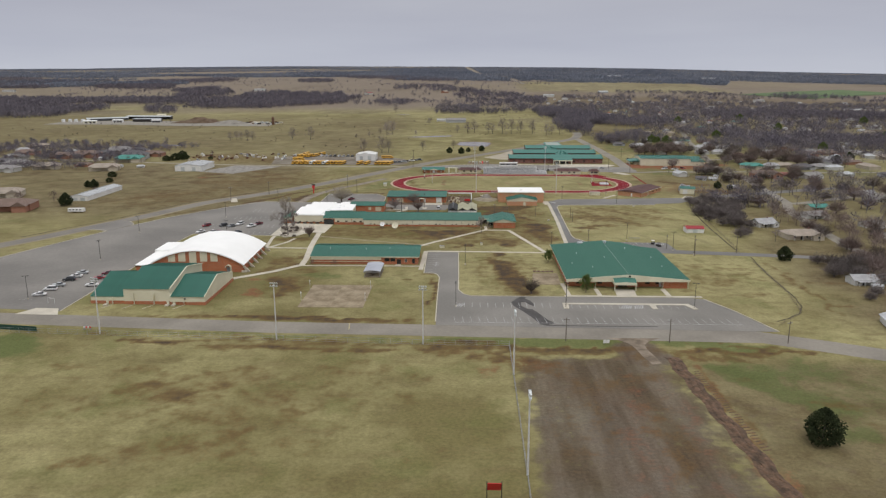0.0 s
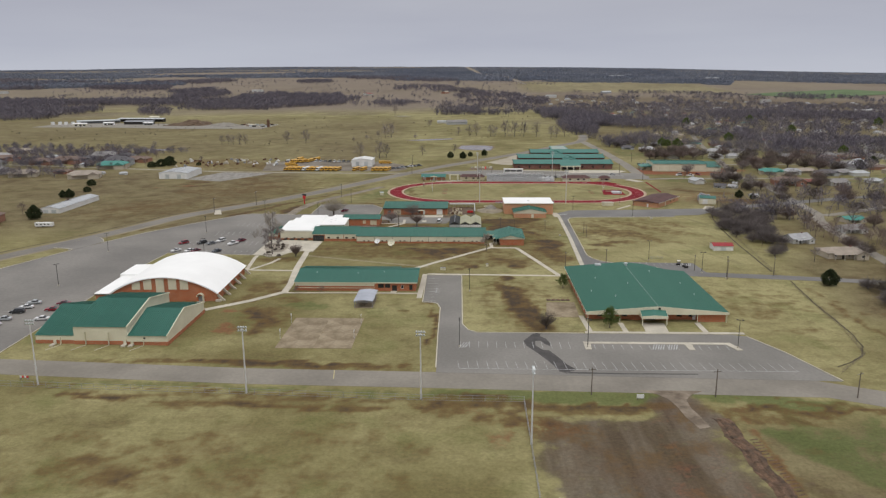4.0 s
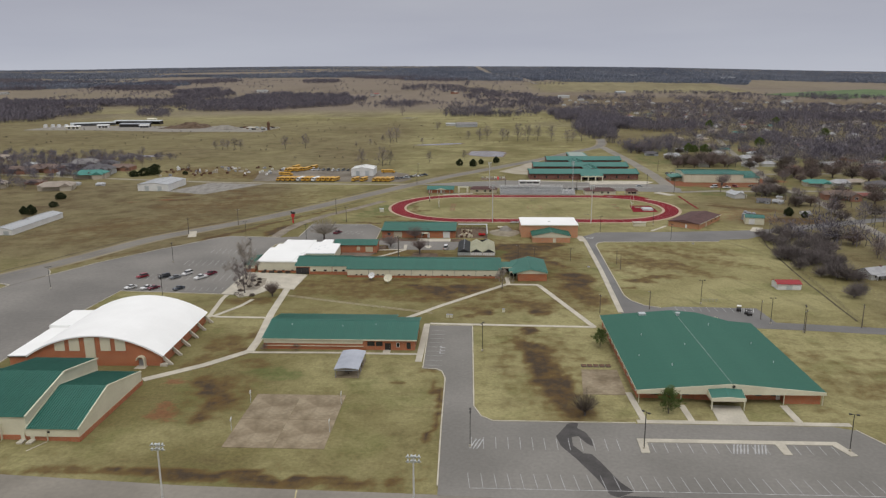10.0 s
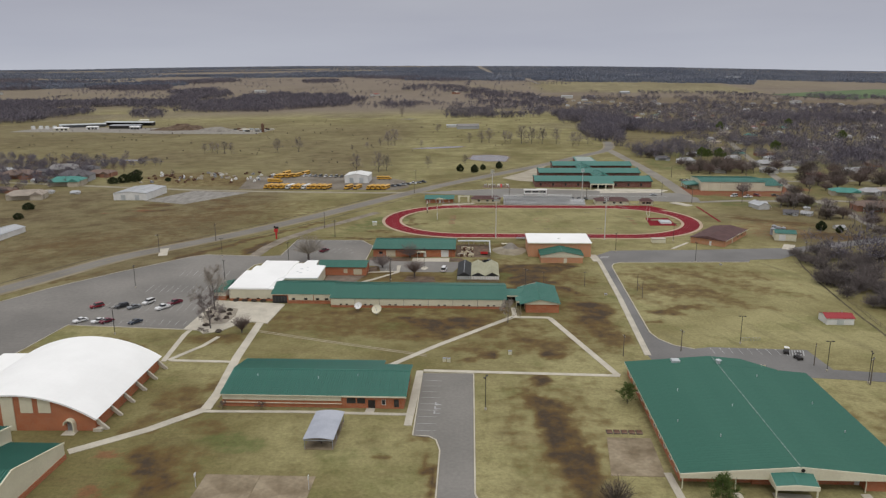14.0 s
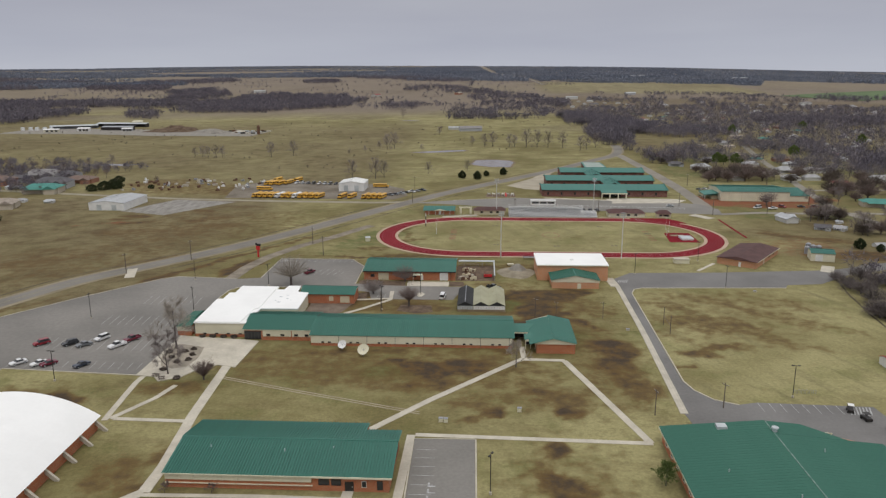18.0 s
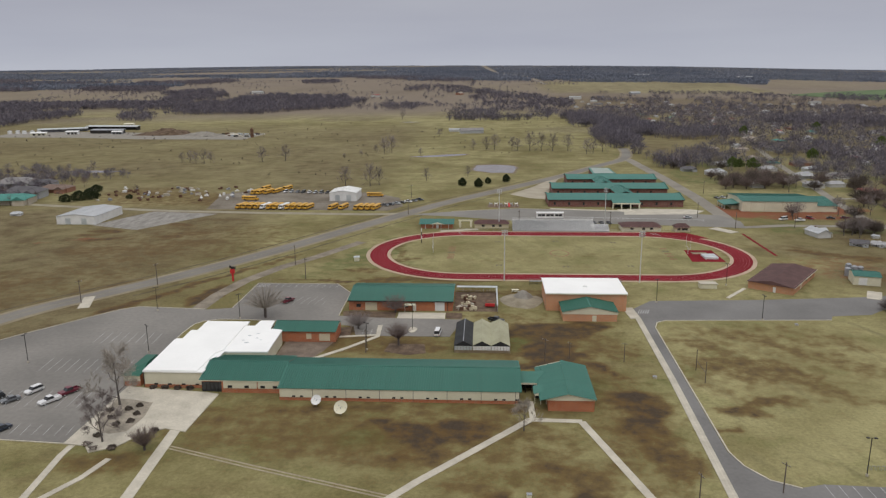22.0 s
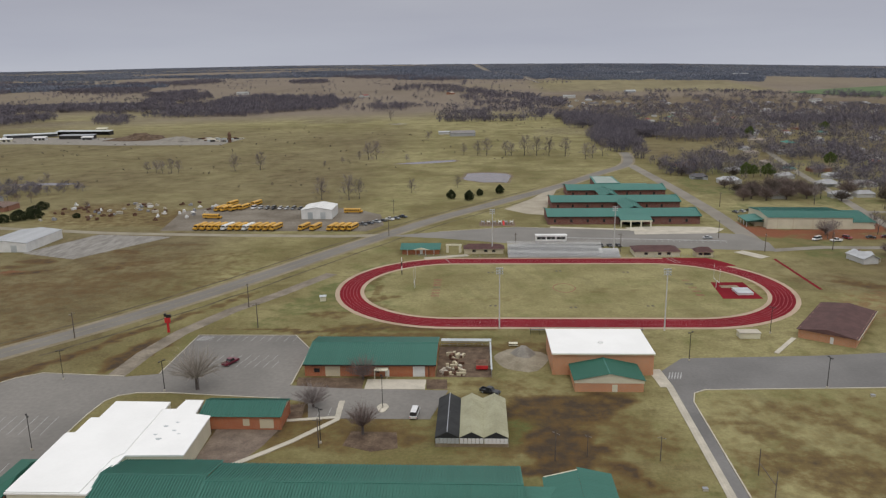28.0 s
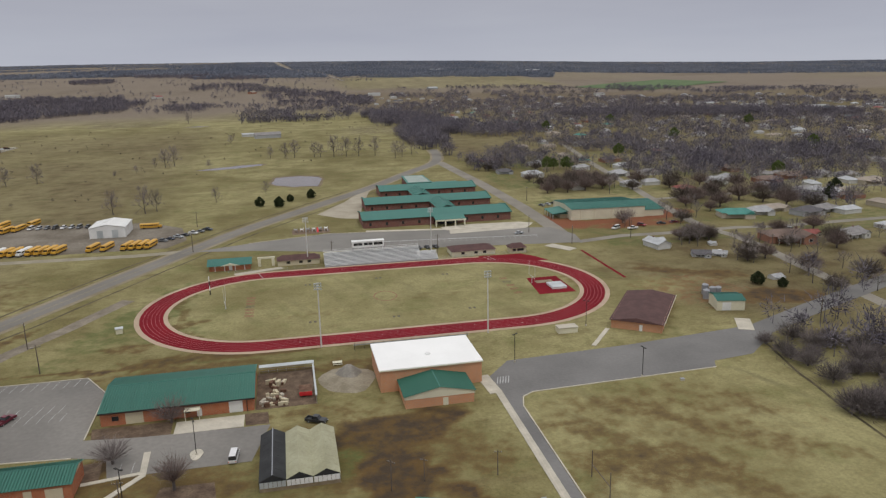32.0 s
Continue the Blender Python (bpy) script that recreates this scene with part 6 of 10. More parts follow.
def east_wing():
    b = thing("library_wing", 20.6, 378.4, "small brick wing with a green gable roof and porch", "building")
    part("wall", Shape().prism([(-5.0, 0.4), (6.4, 0.4), (6.4, 21.6), (-6.9, 21.6), (-6.9, 8.0), (-5.0, 8.0)], -0.1, 2.98), BRICK, b)
    panels(b, (-7.2, 21.0, 3.1), (0, -21.4, 0), (7.0, 0, 1.75), 17, GREEN, thick=0.05, seam=0.025)
    panels(b, (6.9, -0.4, 3.4), (0, 22.6, 0), (-7.1, 0, 1.5), 18, GREEN, thick=0.05, seam=0.025)
    part("gable_wall", Shape().profile([(-5.4, 3.0), (6.6, 3.0), (6.6, 3.45), (-0.2, 4.85), (-5.4, 3.5)], 0.1, 0.38), CREAM, b)
    part("gable_wall", Shape().profile([(-6.9, 2.95), (6.6, 2.95), (6.6, 3.4), (-0.2, 4.8), (-6.9, 3.05)], 21.3, 21.6), CREAM, b)
    part("porch_fascia", Shape().profile([(-8.2, 2.4), (-5.0, 2.4), (-5.0, 3.6), (-8.2, 2.9)], 4.0, 4.2), CREAM, b)
    part("porch_roof", Shape().slab((-8.4, 4.0, 2.85), (-5.0, 4.0, 3.6), (-5.0, 9.0, 3.6), (-8.4, 9.0, 2.85), 0.08), GREEN, b)
    part("porch_glass", Shape().box(-8.0, 7.8, 0.05, -5.1, 7.95, 2.4), GLASS_DARK, b)
    for x in (-8.1, -6.6, -5.2):
        part("porch_post", Shape().box(x - 0.07, 4.1, 0, x + 0.07, 4.25, 2.45), CREAM, b)
    # covered link to the long wing
    link = thing("covered_link", 11.5, 391.5, "low green-roofed covered link between wings", "covered walk")
    part("roof", Shape().slab((-3, -2.4, 2.9), (4.5, -2.4, 2.9), (4.5, 3.5, 3.7), (-3, 3.5, 3.7), 0.08), GREEN, link)
    part("fascia", Shape().box(-3, -2.5, 2.5, 2.0, -2.38, 2.95), CREAM, link)
    part("screen", Shape().box(-2.8, 1.0, 0.05, 2.0, 1.15, 2.6), GLASS_DARK, link)
    for x in (-2.6, -1.0, 0.6, 1.9):
        part("post", Shape().box(x - 0.07, -2.35, 0, x + 0.07, -2.2, 2.6), DARK_METAL, link)


def north_hall():
    b = thing("assembly_hall", 35.4, 459.0, "tall orange-brick hall with a flat white roof", "building")
    part("wall", Shape().box(-14.0, 0, -0.1, 14.1, 19.6, 6.2), BRICK_TAN, b)
    roof = part("roof", Shape().box(-14.3, -0.3, 6.2, 14.4, 19.9, 6.6), WHITE_ROOF, b)
    part("gutter", Shape().box(-14.36, -0.42, 6.15, 14.46, -0.3, 6.4), CREAM, b)
    part("roof_fan", Shape().tube((0.5, 8, 6.5), (0.5, 8, 6.95), 0.9, 0.7, 14), WHITE, roof)
    f = part("front_block", Shape().box(-9.1, -11.3, -0.1, 9.0, 0.0, 2.5), BRICK_TAN, b)
    part("gable_wall", Shape().profile([(-9.3, 2.5), (9.2, 2.5), (9.2, 3.35), (-0.1, 5.2), (-9.3, 3.35)], -11.4, -11.1), CREAM, f)
    panels(b, (-9.6, 0, 3.35), (0, -11.7, 0), (9.6, 0, 1.95), 9, GREEN_FLAT, seam=0.02)
    part("ridge_cap", Shape().box(-0.2, -11.7, 5.28, 0.1, 0, 5.4), GREEN_DULL, f)
    panels(b, (9.5, -11.7, 3.35), (0, 11.7, 0), (-9.6, 0, 1.95), 9, GREEN_FLAT, seam=0.02)
    part("eave_box", Shape().box(-9.3, -11.3, 2.5, -9.05, 0, 3.3), CREAM, f)
    part("eave_box", Shape().box(9.0, -11.3, 2.5, 9.25, 0, 3.3), CREAM, f)
    plain_door(b, 1.4, -11.3, 1.4, 2.1, CREAM)
    for y in (6, 12):
        part("downspout", Shape().box(14.1, y, 0, 14.25, y + 0.15, 6.2), CREAM, b)


def workshop():
    b = thing("workshop", -30.2, 456.8, "brick workshop with green ribbed roof and roller doors", "building")
    part("wall", Shape().box(-18.5, 0.4, -0.1, 18.5, 21.6, 3.8), BRICK, b)
    panels(b, (-18.9, -0.3, 3.75), (37.8, 0, 0), (0, 13.0, 1.7), 30, GREEN)
    panels(b, (18.9, 22.2, 3.75), (-37.8, 0, 0), (0, -9.5, 1.7), 30, GREEN)
    part("ridge_cap", Shape().box(-18.9, 12.4, 5.42, 18.9, 13.0, 5.58), GREEN, b)
    for x in (-18.5, 18.2):
        part("gable_wall", Shape().profile_x([(0.4, 3.8), (12.6, 5.35), (21.6, 3.8)], x, x + 0.3), BRICK, b)
    part("fascia", Shape().box(-18.9, -0.42, 3.45, 18.9, -0.3, 3.8), DARK_METAL, b)
    plain_door(b, -10.5, 0.4, 4.2, 3.0, TAN)
    plain_door(b, 14.0, 0.4, 3.4, 3.2, WHITE)
    plain_door(b, 5.0, 0.4, 1.2, 2.2, WHITE)
    for x in (2.0, -15):
        window(b, x, 0.4, 1.2, 1.6, 1.2)
    can = part("door_canopy", Shape().box(1.6, -2.0, 2.6, 5.4, 0.4, 2.85), CREAM, b)
    for x in (1.7, 5.1):
        part("canopy_post", Shape().box(x, -1.95, 0.1, x + 0.15, -1.8, 2.6), CREAM, can)
    part("meter_pipe", Shape().tube((16.8, 0.2, 0), (16.8, 0.2, 3.8), 0.09, 0.09, 8), DARK_METAL, b)
    # walled scrap yard beside it
    yard = thing("yard_fence", 0.0, 458.0, "rusty fenced yard beside the workshop", "fence")
    for x0, y0, x1, y1 in ((-11, 23, 4.3, 23), (4.3, -1, 4.3, 23)):
        n = int(max(abs(x1 - x0), abs(y1 - y0)) / 2.4)
        for i in range(n + 1):
            part("post", Shape().tube((x0 + (x1 - x0) * i / n, y0 + (y1 - y0) * i / n, 0), (x0 + (x1 - x0) * i / n, y0 + (y1 - y0) * i / n, 2.0), 0.05, 0.05, 6), GREY_METAL, yard)
        for z in (0.5, 1.2, 1.95):
            part("rail", Shape().tube((x0, y0, z), (x1, y1, z), 0.05, 0.05, 4), GREY_METAL, yard)
    part("awning", Shape().box(-11, 21.2, 2.3, 4.6, 23.4, 2.42), PALE_METAL, yard)
    part("back_rail", Shape().box(4.0, -0.5, 2.1, 4.5, 21, 2.3), PALE_METAL, yard)
    rng = np.random.default_rng(5)
    for i in range(44):
        x, y = rng.uniform(-9.6, -3.4), rng.uniform(458, 475)
        s = thing("scrap_piece", x, y, "rusty scrap metal and timber on the ground", "scrap", turn=rng.uniform(0, 180), group="scrap pile")
        part("piece", Shape().box(-rng.uniform(0.4, 1.6), -0.3, 0, rng.uniform(0.3, 1.2), rng.uniform(0.1, 0.6), rng.uniform(0.3, 1.3)), (RUST, CONCRETE, TAN, TAN, RUST)[i % 5], s)
    bin_ = thing("red_trailer", 1.6, 464.0, "small red flat trailer by the fence", "trailer")
    part("bed", Shape().box(-1.7, -2.4, 0.5, 1.7, 2.4, 1.5), RUST, bin_)
    part("tailboard", Shape().box(-1.7, -2.5, 0.5, 1.7, -2.4, 1.6), RED_PAINT, bin_)
    for x in (-0.8, 0.8):
        part("wheel", Shape().tube((x, -1.1, 0.4), (x, 1.1, 0.4), 0.4, 0.4, 10), RUBBER, bin_)
    heap = thing("gravel_heap", 13.4, 471.0, "low spread heap of grey gravel", "gravel heap")
    for nm, rx, ry, top, m_, dx, dy in (("skirt", 8.0, 9.0, 1.0, PALE_DIRT, 0.0, -1.0), ("crest", 4.2, 5.0, 3.2, GRAVEL, 0.6, 2.0)):
        gs = Shape()
        ring_ = [(rx * q * math.cos(a) * (1 + 0.1 * math.sin(3 * a)) + dx, ry * q * math.sin(a) * (1 + 0.08 * math.sin(4 * a)) + dy, z) for q, z in ((1.0, 0.01), (0.62, top * 0.5), (0.25, top * 0.92)) for a in np.linspace(0, 2 * math.pi, 19)[:-1]]
        gs.v = ring_ + [(dx, dy, top)]
        gs.f = [(18 * r + i, 18 * r + (i + 1) % 18, 18 * r + 18 + (i + 1) % 18, 18 * r + 18 + i) for r in (0, 1) for i in range(18)] + [(36 + i, 36 + (i + 1) % 18, 54) for i in range(18)]
        part(nm, gs, m_, heap)
    tbl = thing("picnic_table", 11.5, 482.0, "pale wooden picnic table on the grass", "table")
    part("top", Shape().box(-1.4, -0.8, 0.72, 1.4, 0.8, 0.8), CREAM, tbl)
    for s_ in (-1, 1):
        part("bench", Shape().box(-1.4, s_ * 1.2 - 0.15, 0.42, 1.4, s_ * 1.2 + 0.15, 0.48), CREAM, tbl)
        part("leg", Shape().box(s_ * 1.0 - 0.06, -1.2, 0, s_ * 1.0 + 0.06, 1.2, 0.42).box(s_ * 1.0 - 0.06, -0.1, 0.42, s_ * 1.0 + 0.06, 0.1, 0.72), WOOD_POLE, tbl)


def greenhouse():
    b = thing("greenhouse", -1.1, 417.4, "three-bay greenhouse, one bay under black shade cloth", "greenhouse")
    for k in range(3):
        x0 = -8.4 + 5.6 * k
        m_ = SHADE_CLOTH if k == 0 else POLYCARB
        part("side_wall", Shape().box(x0, 0.1, 0, x0 + 0.12, 21, 2.3), m_, b)
        for lr in (0, 1):
            pts = ((x0, 0, 2.3), (x0 + 2.8, 0, 3.7)) if lr == 0 else ((x0 + 2.8, 0, 3.7), (x0 + 5.6, 0, 2.3))
            a, c = pts
            for j in range(7):
                y0, y1 = 3.0 * j + 0.02, 3.0 * j + 2.98
                part("roof_sheet", Shape().slab((a[0], y0, a[2]), (c[0], y0, c[2]), (c[0], y1, c[2]), (a[0], y1, a[2]), 0.05), m_, b)
        part("gable", Shape().profile([(x0, 2.2), (x0 + 5.6, 2.2), (x0 + 2.8, 3.65)], 0.02, 0.1), SHADE_CLOTH, b)
        part("ridge", Shape().box(x0 + 2.7, 0, 3.7, x0 + 2.9, 21, 3.8), GREY_METAL if k == 0 else POLYCARB, b)
        front = part("front_wall", Shape().box(x0 + 0.02, -0.05, 0, x0 + 5.58, 0.08, 0.8), CONCRETE_OLD, b)
        for j in range(6):
            part("front_pane", Shape().box(x0 + 0.12 + 0.91 * j, -0.04, 0.85, x0 + 0.95 + 0.91 * j, 0.04, 2.15), WHITE if k else PALE_METAL, front)
    part("end_post", Shape().box(8.4, 0, 0, 8.5, 21, 2.3), POLYCARB, b)


def kitchen_wing():
    b = thing("kitchen_wing", -56.0, 424.6, "short brick wing with a green ribbed roof", "building")
    part("wall", Shape().box(-9.0, 0.3, -0.1, 8.8, 9.6, 3.6), BRICK, b)
    panels(b, (-11.2, -0.2, 3.5), (20.4, 0, 0), (0, 6.0, 1.5), 16, GREEN)
    panels(b, (9.2, 10.0, 3.5), (-20.4, 0, 0), (0, -4.3, 1.5), 16, GREEN)
    part("gable_wall", Shape().profile_x([(0.3, 3.5), (5.6, 4.85), (9.6, 3.5)], 8.5, 8.8), CREAM, b)
    for x, w in ((0.4, 1.6), (5.4, 3.4)):
        part("shutter", Shape().box(x - w / 2, 0.2, 1.0 if w < 2 else 0.4, x + w / 2, 0.32, 2.8), TAN, b)
    slab = setting("kitchen_yard", Shape().prism([(-63, 406.5), (-53, 408), (-49.4, 417), (-47.8, 424.8), (-63, 424.8)], -0.1, 0.05), mat("damp_yard", (0.13, 0.098, 0.075), (0.2, 0.155, 0.12), 0.9, 0, 0.3, 2, 0.2), "dark damp paved kitchen yard", "pavement")


def corner_house():
    b = thing("field_house", 118.3, 498.5, "low brick field house with a maroon shingle roof", "building", turn=54.5)
    w, d = 17.2, 8.8
    part("wall", Shape().box(-w + 0.6, -d + 0.6, -0.1, w - 0.6, d - 0.6, 3.0), BRICK_TAN, b)
    roof = Shape().add([(-w, -d, 2.9), (w, -d, 2.9), (w, d, 2.9), (-w, d, 2.9), (-w + 0.3, 0, 4.3), (w - 0.3, 0, 4.3)], [(0, 1, 5, 4), (2, 3, 4, 5), (1, 2, 5), (3, 0, 4), (3, 2, 1, 0)])
    part("roof", roof, SHINGLE_RED, b)
    part("gutter", Shape().box(-w, -d - 0.1, 2.75, w, -d, 2.95), CREAM, b)
    part("door", Shape().box(-w + 0.5, -2, 0, -w + 0.62, -1, 2.1), WHITE, b)
    part("door", Shape().box(-6, -d + 0.5, 0, -4.8, -d + 0.62, 2.1), CREAM, b)
    for x in (3, 9):
        window(b, x, -d + 0.6, 1.2, 1.2, 1.0)


def metal_shed_east():
    b = thing("green_roof_shed", 150.4, 499.0, "cream metal shed with a small green roof", "shed", turn=-14)
    part("wall", Shape().box(-4.8, -4.5, -0.1, 4.8, 4.5, 3.6), CREAM, b)
    panels(b, (-5.0, -4.8, 3.6), (10, 0, 0), (0, 4.8, 1.0), 8, GREEN_DULL)
    panels(b, (5.0, 4.8, 3.6), (-10, 0, 0), (0, -4.8, 1.0), 8, GREEN_DULL)
    for x in (-4.8, 4.55):
        part("gable_wall", Shape().profile_x([(-4.5, 3.55), (0, 4.5), (4.5, 3.55)], x, x + 0.25), CREAM, b)
    plain_door(b, -1.5, -4.5, 3.0, 3.0, WHITE)
    for i, (x, y) in enumerate(((148.6, 509.2), (151.6, 510.2), (154.6, 511.2), (151.0, 514.0))):
        tk = thing("pump_tank", x, y, "round grey metal tank behind the shed", "tank", group="tanks by the shed")
        part("shell", Shape().tube((0, 0, 0), (0, 0, 3.2 + 0.5 * (i % 2)), 1.2, 1.2, 16).tube((0, 0, 3.2 + 0.5 * (i % 2)), (0, 0, 3.7 + 0.5 * (i % 2)), 1.2, 0.3, 16), GREY_METAL, tk)
        part("ladder", Shape().box(1.15, -0.2, 0, 1.25, 0.2, 3.2), DARK_METAL, tk)


def tan_hall():
    b = thing("tan_hall", 177.0, 653.0, "wide tan metal hall with a low green roof", "building", turn=-3)
    part("wall", Shape().profile_x([(0, -0.1), (33, -0.1), (33, 5.5), (12.6, 7.2), (0, 6.1)], -23, 20), CREAM, b)
    panels(b, (-23.3, -0.4, 6.15), (43.6, 0, 0), (0, 13, 1.2), 22, GREEN_DULL)
    panels(b, (20.3, 33.4, 5.6), (-43.6, 0, 0), (0, -20.8, 1.75), 22, GREEN_DULL)
    part("side_wing", Shape().box(20, 1, -0.1, 32, 26, 3.6), CREAM, b)
    panels(b, (20.0, 0.6, 3.6), (12.4, 0, 0), (0, 23.6, 2.2), 6, GREEN_DULL)
    por = part("porch", Shape().box(-32, 6, 2.6, -23, 22, 2.85), GREEN_DULL, b)
    part("porch_roof", Shape().slab((-32.2, 5.5, 2.9), (-23, 5.5, 4.0), (-23, 22.5, 4.0), (-32.2, 22.5, 2.9), 0.1), GREEN_DULL, por)
    for y in (6.3, 11.5, 16.5, 21.5):
        part("porch_post", Shape().box(-31.8, y, 0, -31.5, y + 0.3, 2.6), WHITE, por)
    part("porch_wall", Shape().box(-27, 8, 0, -23, 20, 2.6), TAN, b)
    for x in (-18, -10, 0, 10):
        part("pilaster", Shape().box(x, -0.12, 0, x + 0.25, 0.02, 6.1), TAN, b)


def north_school():
    b = thing("north_school", 81.0, 667.0, "dark brick school of three long green-roofed wings", "building")
    # x half-width ends, front y, depth
    for x0, x1, y0, d in ((-42.0, 42.5, 0, 26), (-35.5, 43.5, 46, 25), (-20.5, 46.0, 92, 24)):
        part("wall", Shape().box(x0 + 0.6, y0 + 0.8, -0.1, x1 - 0.6, y0 + d - 0.8, 4.7), BRICK_DARK, b)
        n = int((x1 - x0) / 2.2)
        panels(b, (x0, y0, 4.55), (x1 - x0, 0, 0), (0, d / 2, 2.3), n, GREEN_DULL, seam=0.05)
        panels(b, (x1, y0 + d, 4.55), (x0 - x1, 0, 0), (0, -d / 2, 2.3), n, GREEN_DULL, seam=0.05)
        for x in (x0 + 0.6, x1 - 0.9):
            part("gable_wall", Shape().profile_x([(y0 + 0.8, 4.6), (y0 + d / 2, 6.8), (y0 + d - 0.8, 4.6)], x, x + 0.3), BRICK_DARK, b)
        for x in (x0 - 0.05, x1 - 0.3):
            part("rake_trim", Shape().profile_x([(y0 - 0.1, 4.5), (y0 + d / 2, 6.95), (y0 + d + 0.1, 4.5), (y0 + d + 0.1, 4.95), (y0 + d / 2, 7.4), (y0 - 0.1, 4.95)], x, x + 0.35), GREEN_DULL, b)
        # dark strip stands in for the shade below the eave
        part("eave_shade", Shape().box(x0, y0 - 0.05, 4.2, x1, y0 + 0.1, 4.5), DARK_METAL, b)
        k = int((x1 - x0) / 9)
        for i in range(k):
            window(b, x0 + 4.5 + 9 * i, y0 + 0.8, 1.2, 1.3, 1.7)
    # cross link with its own ridge
    for x0, y0, y1 in ((4.0, 20, 52), (-2.0, 66, 98)):
        part("link_wall", Shape().box(x0 + 1, y0, -0.1, x0 + 11, y1, 4.6), BRICK_DARK, b)
        panels(b, (x0, y1, 4.7), (0, y0 - y1, 0), (6, 0, 2.0), 12, GREEN_DULL, seam=0.05)
        panels(b, (x0 + 12, y0, 4.7), (0, y1 - y0, 0), (-6, 0, 2.0), 12, GREEN_DULL, seam=0.05)
    # entrance portico
    po = part("portico_roof", Shape().slab((-3, -7.5, 3.9), (14, -7.5, 3.9), (14, 1.0, 5.2), (-3, 1.0, 5.2), 0.15), GREEN_DULL, b)
    part("portico_beam", Shape().box(-3, -7.6, 3.1, 14, -7.2, 3.9), CREAM, po)
    for x in (-2.7, 2.5, 8.0, 13.2):
        part("column", Shape().box(x - 0.3, -7.5, -0.05, x + 0.4, -6.9, 3.1), CREAM, po)
    part("entrance", Shape().box(0, 0.6, 0.05, 11, 0.82, 3.0), GLASS_DARK, b)
    f = part("rear_hall", Shape().prism([(2.5, 116), (19.5, 116), (19.5, 150), (4, 152)], -0.1, 5.2), BRICK_DARK, b)
    part("rear_roof", Shape().prism([(2, 115.5), (20, 115.5), (20, 150.5), (3.5, 152.5)], 5.2, 5.6), GREEN_DULL, f)
    part("rear_roof_deck", Shape().prism([(3.5, 117.5), (18.5, 117.5), (18.5, 148.5), (5, 150)], 5.5, 5.7), mat("pale_green_roof_deck", (0.26, 0.31, 0.28), (0.33, 0.38, 0.345), 0.85, 0, 0.1, 1.0, 0.1), f)
    part("rear_low", Shape().box(20, 118, -0.1, 40, 128, 3.4), BRICK_DARK, b)
    part("rear_low_roof", Shape().box(19.8, 117.6, 3.4, 40.4, 128.4, 3.7), GREEN_DULL, b)


